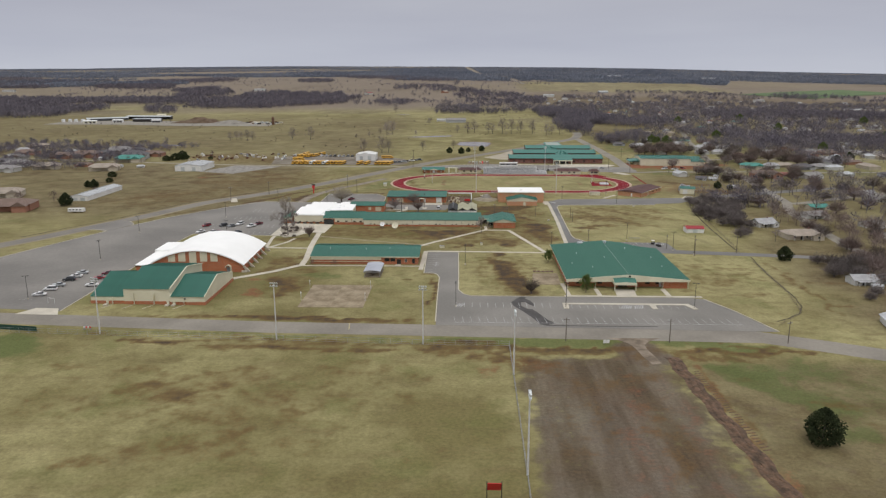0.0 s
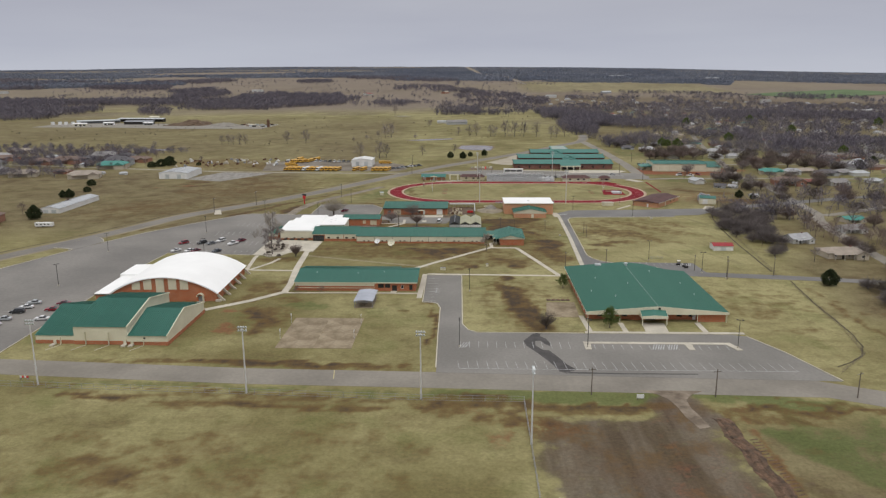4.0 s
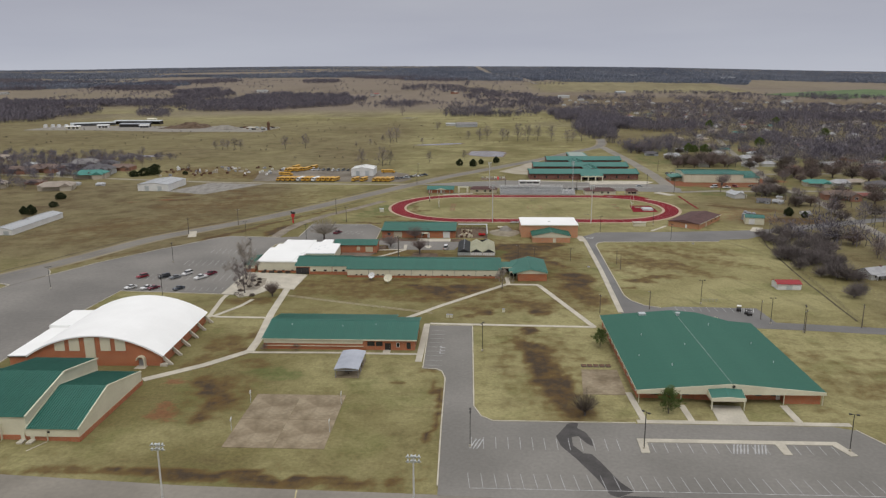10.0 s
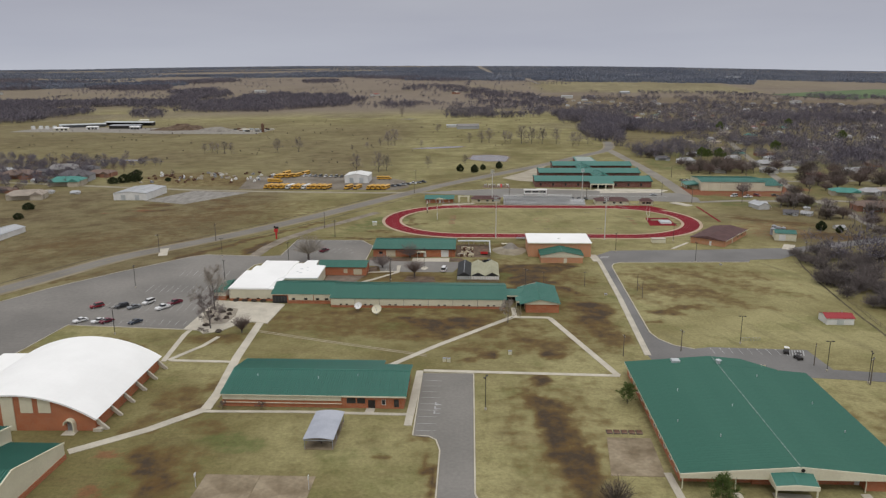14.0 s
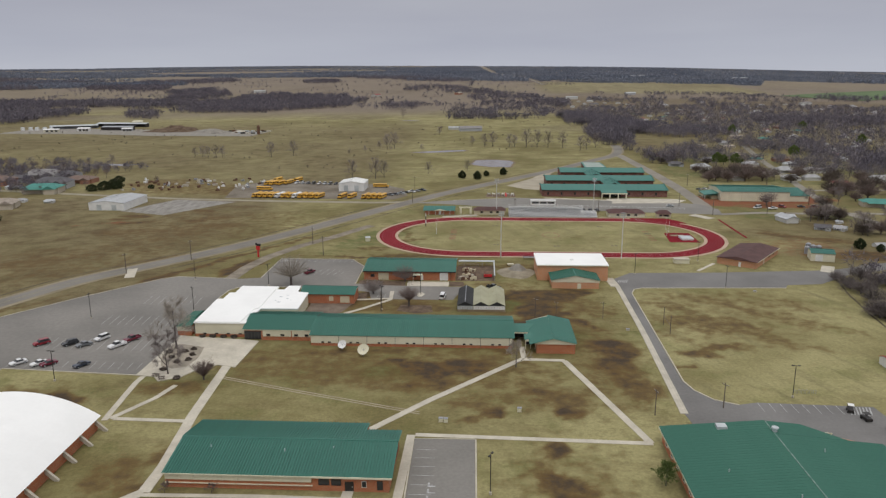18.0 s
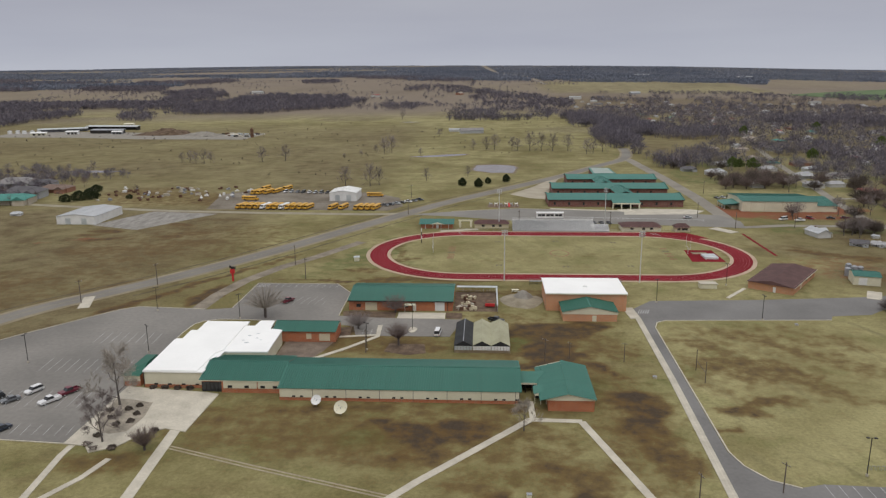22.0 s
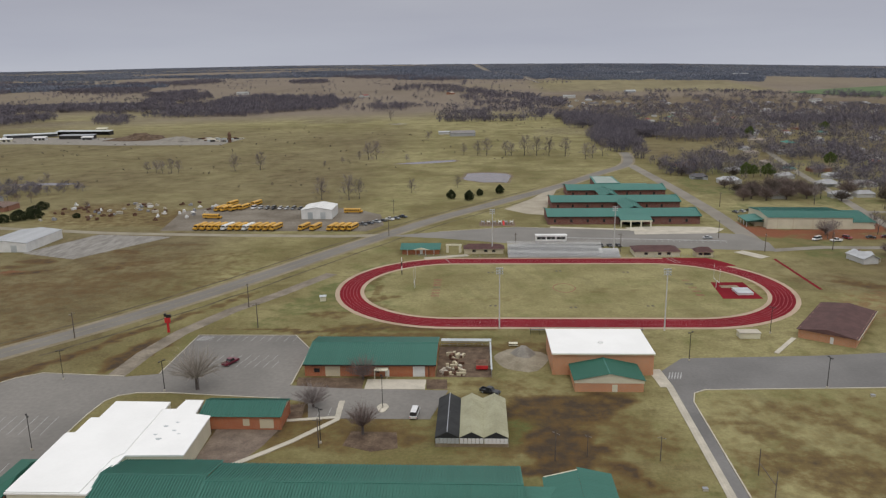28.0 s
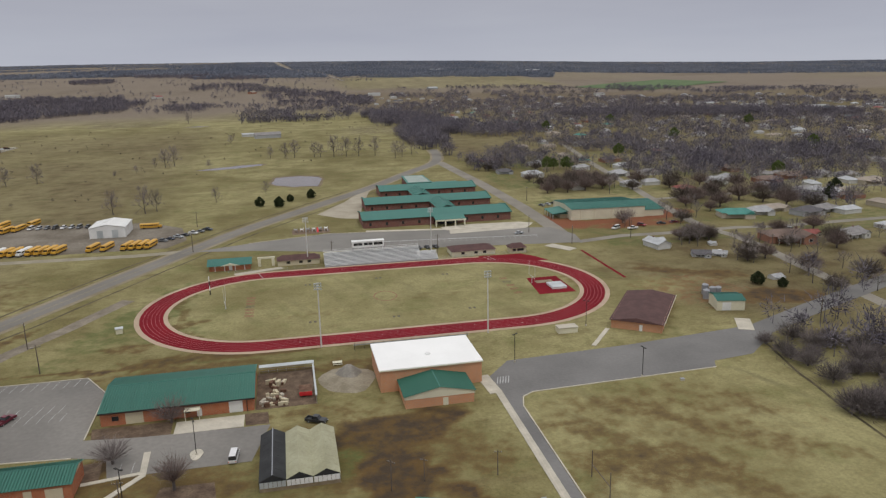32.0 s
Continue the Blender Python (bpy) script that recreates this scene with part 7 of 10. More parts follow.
def stadium():
    # pavilion at the gate
    b = thing("gate_pavilion", -26.5, 604.0, "brick ticket house with a green gable roof", "building")
    part("wall", Shape().box(-8.5, -4, -0.1, 8.8, 5, 2.4), BRICK, b)
    panels(b, (-9.4, -5.2, 2.5), (19, 0, 0), (0, 6, 1.8), 10, GREEN_DULL)
    panels(b, (9.6, 6.8, 2.5), (-19, 0, 0), (0, -6, 1.8), 10, GREEN_DULL)
    part("front_gable", Shape().profile([(-3.5, 2.5), (4.5, 2.5), (0.5, 3.6)], -5.6, -5.3), CREAM, b)
    for x in (-6, -2, 2.5, 6.5):
        part("post", Shape().box(x - 0.12, -5.0, 0, x + 0.12, -4.8, 2.5), WHITE, b)
    plain_door(b, 0.5, -4, 1.4, 2.1, WHITE)
    g = thing("entry_arch", -10.8, 603.5, "white twin-pillar entry arch", "gate")
    for x in (-3, 3):
        part("pillar", Shape().box(x - 0.6, -0.6, -0.05, x + 0.6, 0.6, 3.4), CREAM, g)
    part("lintel", Shape().box(-3.8, -0.4, 3.4, 3.8, 0.4, 4.1), CREAM, g)
    for x, y, w, d, roofm, walls, nm in ((3.4, 604.0, 9.2, 3.2, SHINGLE_RED, TAN, "concession_stand"), (82.5, 600.0, 10.2, 5.4, SHINGLE_RED, CREAM, "locker_house"), (103.5, 596.5, 3.8, 2.8, SHINGLE_RED, TAN, "storage_hut")):
        h = thing(nm, x, y, "low stadium building with a dark shingled roof", "building", group="stadium houses")
        part("wall", Shape().box(-w, -d, -0.1, w, d, 2.5), walls, h)
        part("roof", Shape().add([(-w - 0.5, -d - 0.5, 2.45), (w + 0.5, -d - 0.5, 2.45), (w + 0.5, d + 0.5, 2.45), (-w - 0.5, d + 0.5, 2.45), (-w + d * 0.6, 0, 4.2), (w - d * 0.6, 0, 4.2)], [(0, 1, 5, 4), (2, 3, 4, 5), (1, 2, 5), (3, 0, 4), (3, 2, 1, 0)]), roofm, h)
        for k in (-0.5, 0.1, 0.5):
            window(h, w * k, -d, 0.9, 1.6, 1.1)
    # home grandstand
    s = thing("grandstand", 38.0, 593.0, "long aluminium stadium grandstand facing the track", "grandstand")
    for i in range(11):
        w0, w1 = (-23.6, 20.0) if i else (-23.6, 20.0)
        part("bench", Shape().box(w0, 0.9 * i + 0.36, 1.05 + 0.36 * i, w1, 0.9 * i + 0.78, 1.12 + 0.36 * i), ALUMINIUM, s)
        part("tread", Shape().box(w0, 0.9 * i - 0.1, 0.62 + 0.36 * i, w1, 0.9 * i + 0.38, 0.68 + 0.36 * i), ALUMINIUM, s)
    part("understructure", Shape().profile_x([(0, 0), (9.8, 0), (9.8, 4.3), (0, 0.55)], -23.4, 19.8), GREY_METAL, s)
    part("back_rail", Shape().box(-23.6, 9.95, 5.4, 20, 10.05, 5.5).box(-23.6, 9.95, 4.9, 20, 10.05, 4.96), POLE_WHITE, s)
    for i in range(9):
        part("rail_post", Shape().box(-23.6 + 5.4 * i, 9.95, 4.2, -23.5 + 5.4 * i, 10.05, 5.5), POLE_WHITE, s)
    s2 = thing("side_bleacher", 60.5, 592.5, "small aluminium bleacher beside the grandstand", "bleacher")
    for i in range(8):
        part("bench", Shape().box(-4.2, 0.8 * i, 0.7 + 0.33 * i, 5.0, 0.8 * i + 0.5, 0.78 + 0.33 * i), ALUMINIUM, s2)
    part("understructure", Shape().profile_x([(0, 0), (6.6, 0), (6.6, 2.8), (0, 0.6)], -4.0, 4.8), GREY_METAL, s2)
    p = thing("press_box", 35.0, 604.6, "white press box with dark windows above the stand", "press box")
    part("cabin", Shape().box(-7.2, -0.8, 5.2, 7.2, 2.0, 8.0), WHITE, p)
    part("roof", Shape().box(-7.5, -1.1, 8.0, 7.5, 2.3, 8.2), WHITE, p)
    for i in range(3):
        w_ = part("window", Shape().box(-6.6 + 4.6 * i, -0.9, 6.2, -2.6 + 4.6 * i, -0.78, 7.4), GLASS_DARK, p)
        part("mullion", Shape().box(-4.7 + 4.6 * i, -0.95, 6.2, -4.55 + 4.6 * i, -0.9, 7.4), WHITE, w_)
    for x in (-6.8, -2.2, 2.2, 6.8):
        for y in (-0.5, 1.7):
            part("leg", Shape().box(x - 0.1, y - 0.1, 0, x + 0.1, y + 0.1, 5.2), GREY_METAL, p)
    nb = thing("visitor_bleacher", 36.0, 491.0, "low dark bleacher with railing behind the track", "bleacher")
    for i in range(4):
        part("bench", Shape().box(-18.5, 3.6 - 0.8 * i, 0.45 + 0.35 * i, 18.0, 4.0 - 0.8 * i, 0.52 + 0.35 * i), GREY_METAL, nb)
    for i in range(13):
        part("leg", Shape().box(-18.5 + 3.0 * i, 0.9, 0, -18.4 + 3.0 * i, 1.0, 2.3), DARK_METAL, nb)
    for z in (1.7, 2.3):
        part("rail", Shape().box(-18.5, 0.9, z, 18.0, 0.98, z + 0.07), GREY_METAL, nb)
    du = thing("equipment_hut", 86.6, 490.0, "small cream concrete equipment hut by the track", "hut")
    part("wall", Shape().box(-3.2, -1.6, -0.05, 3.2, 1.6, 1.8), CREAM, du)
    part("roof", Shape().box(-3.4, -1.8, 1.8, 3.4, 1.8, 2.0), CONCRETE, du)


classroom_block(), large_block(), gymnasium(), annex(), long_block(), canteen(), east_wing(), north_hall(), workshop(), greenhouse()
kitchen_wing(), corner_house(), metal_shed_east(), tan_hall(), north_school(), stadium()


# ---- trees ----
def branching(seed, h, spread=0.42, levels=4, fan=4, first=0.28, thin=0.05):
    """A leafless tree: a leaning trunk that runs up into the crown, limbs all along it, and ever finer twigs."""
    rng = np.random.default_rng(seed)
    trunk, crown = Shape(), Shape()
    lean = Vector((rng.normal() * 0.05, rng.normal() * 0.05, 1)) * h
    trunk.tube((0, 0, -0.1), lean * first, h * 0.024, h * 0.018, 7)
    trunk.tube(lean * first, lean * 0.5, h * 0.018, h * 0.009, 6)
    trunk.tube(lean * 0.5, lean * 0.8, h * 0.009, h * 0.003, 5)

    def grow(p, d, length, r, level):
        bend = (d + Vector(rng.normal(size=3)) * 0.12 + Vector((0, 0, 0.1))).normalized()
        mid, q = p + d * length * 0.5, p + d * length * 0.5 + bend * length * 0.5
        into, sides = (trunk, 5) if level >= levels - 1 else (crown, 3)
        if level >= levels - 1:
            into.tube(p, mid, r, r * 0.75, sides)
            into.tube(mid, q, r * 0.75, r * 0.4, sides)
        else:
            into.tube(p, q, r, r * 0.5, sides)
        if level == 0:
            for _ in range(3 if levels > 4 else 4):
                e = (d + Vector(rng.normal(size=3)) * 0.5 + Vector((0, 0, 0.08))).normalized() * length * rng.uniform(0.6, 1.2)
                c = p + d * length * rng.uniform(0.3, 1.0)
                w = e.cross(Vector(rng.normal(size=3))).normalized() * 0.02
                crown.add([c - w, c + w, c + e], [(0, 1, 2)])
            return
        for k in range(fan if level > 1 else fan + 3):
            u = rng.uniform(0.25, 1.0)
            e = (d * (0.7 + 0.5 * rng.random()) + Vector(rng.normal(size=3)) * spread + Vector((0, 0, 0.12))).normalized()
            start = p.lerp(mid, u * 2) if u < 0.5 else mid.lerp(q, u * 2 - 1)
            grow(start, e, max(length * rng.uniform(0.45, 0.75), h * 0.07), max(r * 0.5, thin * 0.5), level - 1)

    limbs = fan + 5
    for k in range(limbs):
        a = 2 * math.pi * (k * 0.382 + rng.random() * 0.12)
        u = (k + rng.random() * 0.6) / limbs
        rise = rng.uniform(0.45, 0.95) + 1.1 * u
        d = Vector((math.cos(a), math.sin(a), rise)).normalized()
        grow(lean * (first + (0.78 - first) * u), d, h * rng.uniform(0.34, 0.44) * (1 - 0.45 * u), h * 0.009 * (1 - 0.4 * u), levels - 1)
    return trunk, crown


def make_tree(seed, h, material, label, group="", levels=4, fan=4, spread=0.42, first=0.28):
    t = thing("bare_tree", 0, 0, label, "tree", group=group)
    trunk, crown = branching(seed, h, spread, levels, fan, first)
    part("trunk", trunk, BARK, t)
    part("crown", crown, material, t)
    return t


def plant(base, spots_, seed):
    rng = np.random.default_rng(seed)
    first = True
    for x, y, s in spots_:
        m = pose(x, y, land(x, y), 0, 0, rng.uniform(0, 360))
        ob = base if first else copy_thing(base, m)
        ob.matrix_basis = m @ Matrix.Scale(s, 4)
        first = False


plant(make_tree(11, 14, TWIG_PALE, "tall pale leafless tree by the plaza", levels=5, fan=3, spread=0.46, first=0.14), [(-93.6, 377.6, 1.05), (9.0, 368.0, 0.55)], 1)
plant(make_tree(12, 10, TWIG, "spreading leafless tree on the lawn", levels=5, fan=3, spread=0.46, first=0.10), [(-88.2, 358.4, 1.15)], 2)
plant(make_tree(13, 8, TWIG_RED, "dense rounded leafless tree by the wall", levels=5, fan=3, spread=0.42, first=0.08), [(-54.5, 299.8, 0.3), (-64.0, 299.6, 0.3)], 3)


def dome_tree(x, y, h, tilt_most, seed, material, label, low=0.12, twig=0.022):
    """A low-branched leafless tree: many straight limbs in a fan, thick with fine twigs."""
    t = thing("bare_tree", x, y, label, "tree")
    g_ = np.random.default_rng(seed)
    stem = low * h
    trunk, crown = Shape().tube((0, 0, -0.1), (0, 0, stem * 1.2), 0.045 * h, 0.04 * h, 7), Shape()
    for k in range(60):
        a, tilt = 2.4 * k + g_.normal() * 0.1, tilt_most * math.sqrt((k + 0.5) / 60)
        d = Vector((math.cos(a) * math.sin(tilt), math.sin(a) * math.sin(tilt), math.cos(tilt)))
        p = Vector((0, 0, stem))
        q = p + d * h * g_.uniform(0.5, 0.72)
        crown.tube(p, q, 0.011 * h, 0.005 * h, 3)
        for _ in range(24):
            c = p.lerp(q, g_.uniform(0.3, 1.0))
            e = (d + Vector(g_.normal(size=3)) * 0.42).normalized() * h * g_.uniform(0.16, 0.38)
            w = e.cross(Vector(g_.normal(size=3))).normalized() * twig
            crown.add([c - w, c + w, c + e], [(0, 1, 2)])
    part("trunk", trunk, BARK, t)
    part("crown", crown, material, t)
    return t


dome_tree(-76.8, 355.2, 6.4, 0.8, 71, TWIG_RED, "dense fan-shaped leafless tree beside the plaza")
dome_tree(-31.8, 462.0 - 6.6, 8.0, 1.2, 72, TWIG_RED, "dense round leafless tree before the workshop")
dome_tree(-42.0, 437.4, 7.6, 1.15, 73, TWIG, "round leafless tree beside the footpath")
dome_tree(-27.0, 423.0, 7.6, 0.95, 74, TWIG_RED, "small leafless tree in a bed of bare soil", 0.26)
dome_tree(178.0, 640.0, 9.5, 1.15, 75, TWIG_RED, "broad leafless tree before the tan hall")
dome_tree(-76.2, 447.6, 11.5, 1.25, 77, TWIG_PALE, "wide pale leafless tree at the small parking lot", 0.3, 0.03)
dome_tree(25.6, 260.6, 6.6, 0.95, 76, TWIG_DARK, "dark vase-shaped leafless tree by the parking lot")
ft = make_tree(14, 13, TWIG, "leafless pasture tree in the open field", "pasture trees", levels=3, fan=5, spread=0.5, first=0.14)
plant(ft, [(x, y, 0.82 * k) for x, y, k in [(-106, 982, 1.5), (-99, 990, 1.6), (-115, 983, 0.8), (-126, 953, 0.6), (-139, 933, 0.5), (-13, 1018, 1.0), (1, 1015, 1.3), (10, 1014, 1.5), (29, 1012, 1.3), (35, 1010, 1.2), (48, 1009, 1.8), (60, 1007, 1.7), (72, 1005, 1.6), (88, 1003, 1.6), (104, 976, 1.4), (112, 985, 1.3), (124, 1000, 1.5), (-289, 897, 0.9), (-282, 899, 1.0), (-275, 896, 1.0), (-268, 899, 1.1), (-261, 897, 1.0), (-214, 907, 1.3), (-193, 912, 1.4), (-105, 754, 1.3), (-86, 752, 1.5), (-80, 758, 1.2), (-46, 780, 0.9), (-14, 802, 0.8), (-151, 1570, 1.5), (-60, 1180, 1.0), (-340, 830, 0.9), (-66, 960, 0.7)]], 4)
rng = np.random.default_rng(77)
hedge_base = dome_tree(0, 0, 8.0, 1.3, 80, mat("thicket_twigs", (0.125, 0.106, 0.102), (0.20, 0.172, 0.163), 0.95, 0, 0.2, 0.9, 0.25, rand=0.2), "tangled leafless thicket tree by the field edge", 0.1, 0.05)
tagged(hedge_base, group="thicket trees")
THICKET = [(141, 466), (135, 434), (133, 402), (137, 378), (146, 372), (152, 388), (158, 415), (164, 440), (166, 462), (152, 466)]
spots_ = []
while len(spots_) < 46:
    x, y = rng.uniform(130, 182), rng.uniform(368, 500)
    hit, j = False, len(THICKET) - 1
    for i in range(len(THICKET)):
        (xi, yi), (xj, yj) = THICKET[i], THICKET[j]
        hit ^= (yi > y) != (yj > y) and x < (xj - xi) * (y - yi) / (yj - yi) + xi
        j = i
    if hit:
        spots_.append((x, y, rng.uniform(0.6, 1.0)))
LOW_EAST = [(148, 287, 0.9), (153, 292, 1.0), (160, 296, 1.1), (166, 298, 0.9), (173, 299, 1.0), (157, 286, 0.8), (151, 308, 0.7), (176, 334, 0.9), (168, 305, 0.8), (205, 364, 0.8), (137, 360, 0.8), (142, 366, 0.7), (151, 262, 0.6), (146, 256, 0.5), (168, 284, 0.8), (164, 276, 0.7), (172, 268, 0.8)]
plant(hedge_base, spots_ + LOW_EAST, 5)
BEHIND_HALL = [(172, 742, 0.9), (179, 748, 1.1), (186, 741, 1.0), (193, 752, 1.2), (200, 744, 1.1), (207, 756, 1.2), (214, 747, 1.1), (221, 758, 1.0), (184, 760, 1.1), (198, 766, 1.2), (211, 770, 1.1), (190, 778, 1.0), (204, 782, 1.1), (178, 770, 0.9), (222, 776, 1.0), (230, 768, 0.9), (216, 790, 1.0)]
LOTS = [(239, 686, 1.2), (246, 681, 1.1), (251, 692, 1.0), (234, 672, 0.8), (210, 634, 0.9), (252, 664, 1.1), (262, 689, 1.2), (275, 680, 1.3), (285, 670, 1.1), (296, 690, 1.2), (304, 676, 1.0), (268, 702, 1.0), (282, 716, 1.1), (300, 722, 1.2), (258, 735, 1.0), (246, 760, 1.1), (268, 748, 1.2), (284, 740, 1.0), (232, 738, 0.9), (290, 655, 1.2), (301, 645, 1.1), (240, 655, 0.7),
        (191, 592, 0.85), (196, 595, 0.9), (200, 591, 0.8), (187, 596, 0.7), (194, 598, 0.8), (203, 596, 0.7), (198, 556, 0.9), (204, 553, 0.8), (194, 551, 0.7), (240, 594, 0.8), (254, 572, 1.0), (262, 596, 0.9), (228, 570, 0.7), (246, 560, 0.9), (200, 505, 0.8), (208, 530, 0.9), (224, 516, 0.9), (236, 499, 1.0), (228, 470, 0.8), (248, 472, 1.0), (262, 452, 1.1), (240, 440, 0.8), (236, 404, 0.9), (176, 372, 0.8), (178, 362, 0.7), (214, 424, 0.8), (256, 502, 1.0), (276, 484, 1.1), (286, 522, 1.0), (250, 532, 0.9), (180, 316, 0.7), (176, 330, 0.8), (270, 430, 1.0), (300, 470, 1.1), (172, 452, 0.8), (178, 446, 0.8), (160, 300, 0.8), (166, 292, 0.8), (154, 302, 0.7), (168, 306, 0.8), (159, 290, 0.7), (177, 795, 0.7), (164, 860, 0.9), (172, 872, 1.0), (202, 852, 0.8), (182, 884, 1.0), (160, 905, 0.9)]
for base, spots_here, seed_ in ((dome_tree(0, 0, 10.5, 1.2, 78, TWIG_RED, "broad leafless tree in a town garden", 0.16, 0.06), (BEHIND_HALL + LOTS)[0::2], 8), (dome_tree(0, 0, 10.0, 1.3, 79, TWIG_DARK, "dark round leafless tree in a town garden", 0.14, 0.06), (BEHIND_HALL + LOTS)[1::2], 9)):
    tagged(base, group="town garden trees")
    plant(base, spots_here, seed_)
row_base = make_tree(16, 9.0, TWIG, "leafless garden tree between houses", "garden trees", levels=3, fan=4, spread=0.52)
GARDEN = []
while len(GARDEN) < 110:
    x, y = rng.uniform(150, 420), rng.uniform(235, 900)
    lim = 168 if y < 480 else (203 if y < 700 else 150)
    on_road = (abs(x - 140) < 12) or (480 < y < 700 and abs(x - (205 + (600 - y) * 0.2)) < 9) or (600 < y < 640 and x < 215) or (630 < y < 690 and x < 212)
    if x < lim or on_road or any((x - a) ** 2 + (y - b) ** 2 < 49 for a, b in STREET) or abs(y - 610) < 7 or (y < 330 and x < 185) or y < 0.15 * x + 230:
        continue
    GARDEN.append((x, y, rng.uniform(0.7, 1.4)))
plant(row_base, [(222, 560, 0.9), (226, 548, 1.0), (224, 530, 0.8), (199, 530, 0.9), (198, 515, 1.0), (203, 575, 0.9), (226, 588, 0.8), (231, 566, 0.7), (222, 640, 1.0), (212, 660, 0.9), (233, 664, 1.0), (196, 498, 0.8), (214, 500, 0.8), (218, 515, 0.9), (176, 420, 0.8), (183, 444, 0.9), (172, 404, 0.6), (150, 350, 0.7), (171, 350, 0.8), (176, 362, 0.7), (187, 587, 1.1), (182, 585, 1.0), (188, 581, 0.9), (192, 588, 1.0), (197, 557, 1.2), (191, 554, 0.9), (202, 562, 1.0), (195, 548, 0.8), (174, 629, 0.9), (205, 627, 0.9), (204, 640, 1.1), (178, 632, 1.0), (255, 707, 1.2), (246, 692, 1.1)] + GARDEN[:95], 6)
west_base = make_tree(17, 8.0, TWIG_RED, "leafless tree among the western houses", "western garden trees", levels=3, fan=4, spread=0.55)
plant(west_base, [(rng.uniform(-470, -300), rng.uniform(620, 830), rng.uniform(0.6, 1.2)) for _ in range(46)] + [(-262, 455, 0.9), (-275, 440, 1.1), (-290, 430, 1.2), (-248, 480, 0.7), (-60, 1240, 1), (-290, 690, 0.8), (-275, 705, 0.7), (-250, 720, 0.7)], 7)


def evergreen_sprays(count, seed, h, r, size):
    """Loose tufts of needles about the limb ends of a pine."""
    g = np.random.default_rng(seed)
    s = Shape()
    for _ in range(count):
        z, a = g.uniform(0.2, 1.0), g.uniform(0, 2 * math.pi)
        q = r * (1.05 - 0.75 * z) * (0.75 + 0.35 * math.sin(3 * a + 7 * z)) * g.uniform(0.5, 1.1)
        c = Vector((q * math.cos(a), q * math.sin(a), z * h))
        for _ in range(5):
            e = (Vector((math.cos(a), math.sin(a), 0.6)) + Vector(g.normal(size=3)) * 0.7).normalized() * size * g.uniform(0.6, 1.2)
            w = e.cross(Vector(g.normal(size=3))).normalized() * 0.08
            s.add([c - w, c + w, c + e], [(0, 1, 2)])
    return s


def evergreen(seed, h, r, material, label, name="cedar_tree", cone=0.75, count=900, size=0.32, low=0.06):
    """An evergreen of many small sprays, uneven, with gaps, round a trunk."""
    t = thing(name, 0, 0, label, "tree")
    g = np.random.default_rng(seed)
    s = Shape()
    for _ in range(count):
        z, k = g.uniform(0.0, 1.0), g.integers(0, 9)
        a = g.uniform(0, 2 * math.pi)
        edge = r * ((0.72 + 0.8 * z) if z < 0.35 else max(0.03, 1 - ((z - 0.35) / 0.65) ** (2.6 - cone))) * (1 + 0.16 * math.sin(3 * a + seed) + 0.12 * math.sin(7 * a + 9 * z))
        q = edge * g.uniform(0.35, 1.0) ** 0.5
        c = Vector((q * math.cos(a) + 0.12 * r * math.sin(k * 2.4), q * math.sin(a) + 0.12 * r * math.cos(k * 2.4), (low + (1 - low) * z) * h * (1 - 0.05 * math.sin(k * 5.1))))
        out = Vector((math.cos(a), math.sin(a), 0.5)) * size * g.uniform(0.7, 1.5)
        w = Vector(g.normal(size=3)).normalized() * size * 0.8
        s.add([c - w, c + w, c + out], [(0, 1, 2)])
        w2 = Vector(g.normal(size=3)).normalized() * size
        s.add([c - w2, c + w2, c + Vector((0, 0, size * 1.4))], [(0, 1, 2)])
    part("trunk", Shape().tube((0, 0, -0.1), (0, 0, h * 0.9), h * 0.03, h * 0.006, 6), BARK, t)
    part("crown", s, material, t)
    return t


plant(evergreen(21, 8.2, 4.0, CEDAR, "dense dark round cedar in the rough grass", cone=0.85, count=2600, size=0.34), [(80.0, 148.8, 0.95), (139, 313, 0.75)], 8)
pine = thing("pine_tree", 46.0, 262.4, "loose bushy green pine by the school entrance", "tree")
pine_trunk, pine_crown = branching(22, 6.4, 0.5, 4, 4, 0.1)
part("trunk", pine_trunk, BARK, pine)
part("crown", pine_crown, PINE, pine)
part("needles", evergreen_sprays(220, 22, 6.4, 2.7, 0.75), PINE, pine)
tagged(copy_thing(pine, pose(36.6, 307.0, 0, 0, 0, 120) @ Matrix.Scale(0.82, 4)), "green pine at the corner of the brick building", "tree")
plant(evergreen(23, 5.0, 2.5, CEDAR, "dark green cedar at the building corner", cone=0.7, count=900, size=0.36), [(-17, 755, 1.15), (-5, 749, 1.25), (2, 767, 0.9), (16, 776, 1.15), (-266, 515, 1.1), (-246, 440, 1.5), (-271, 516, 0.9), (177.5, 520, 0.95), (184, 514, 0.7), (330, 668, 1.5), (352, 690, 1.6)], 10)
plant(evergreen(25, 5.6, 4.2, CEDAR, "broad dark cedar clump near the metal shed", cone=-0.6, count=900, size=0.42, low=0.03), [(-274, 686, 1.1), (-268, 692, 1.0), (-280, 680, 0.85), (-276, 705, 0.95), (-281, 722, 0.9), (-279, 570, 0.75), (-267, 540, 0.6), (-243, 694, 0.5)], 12)
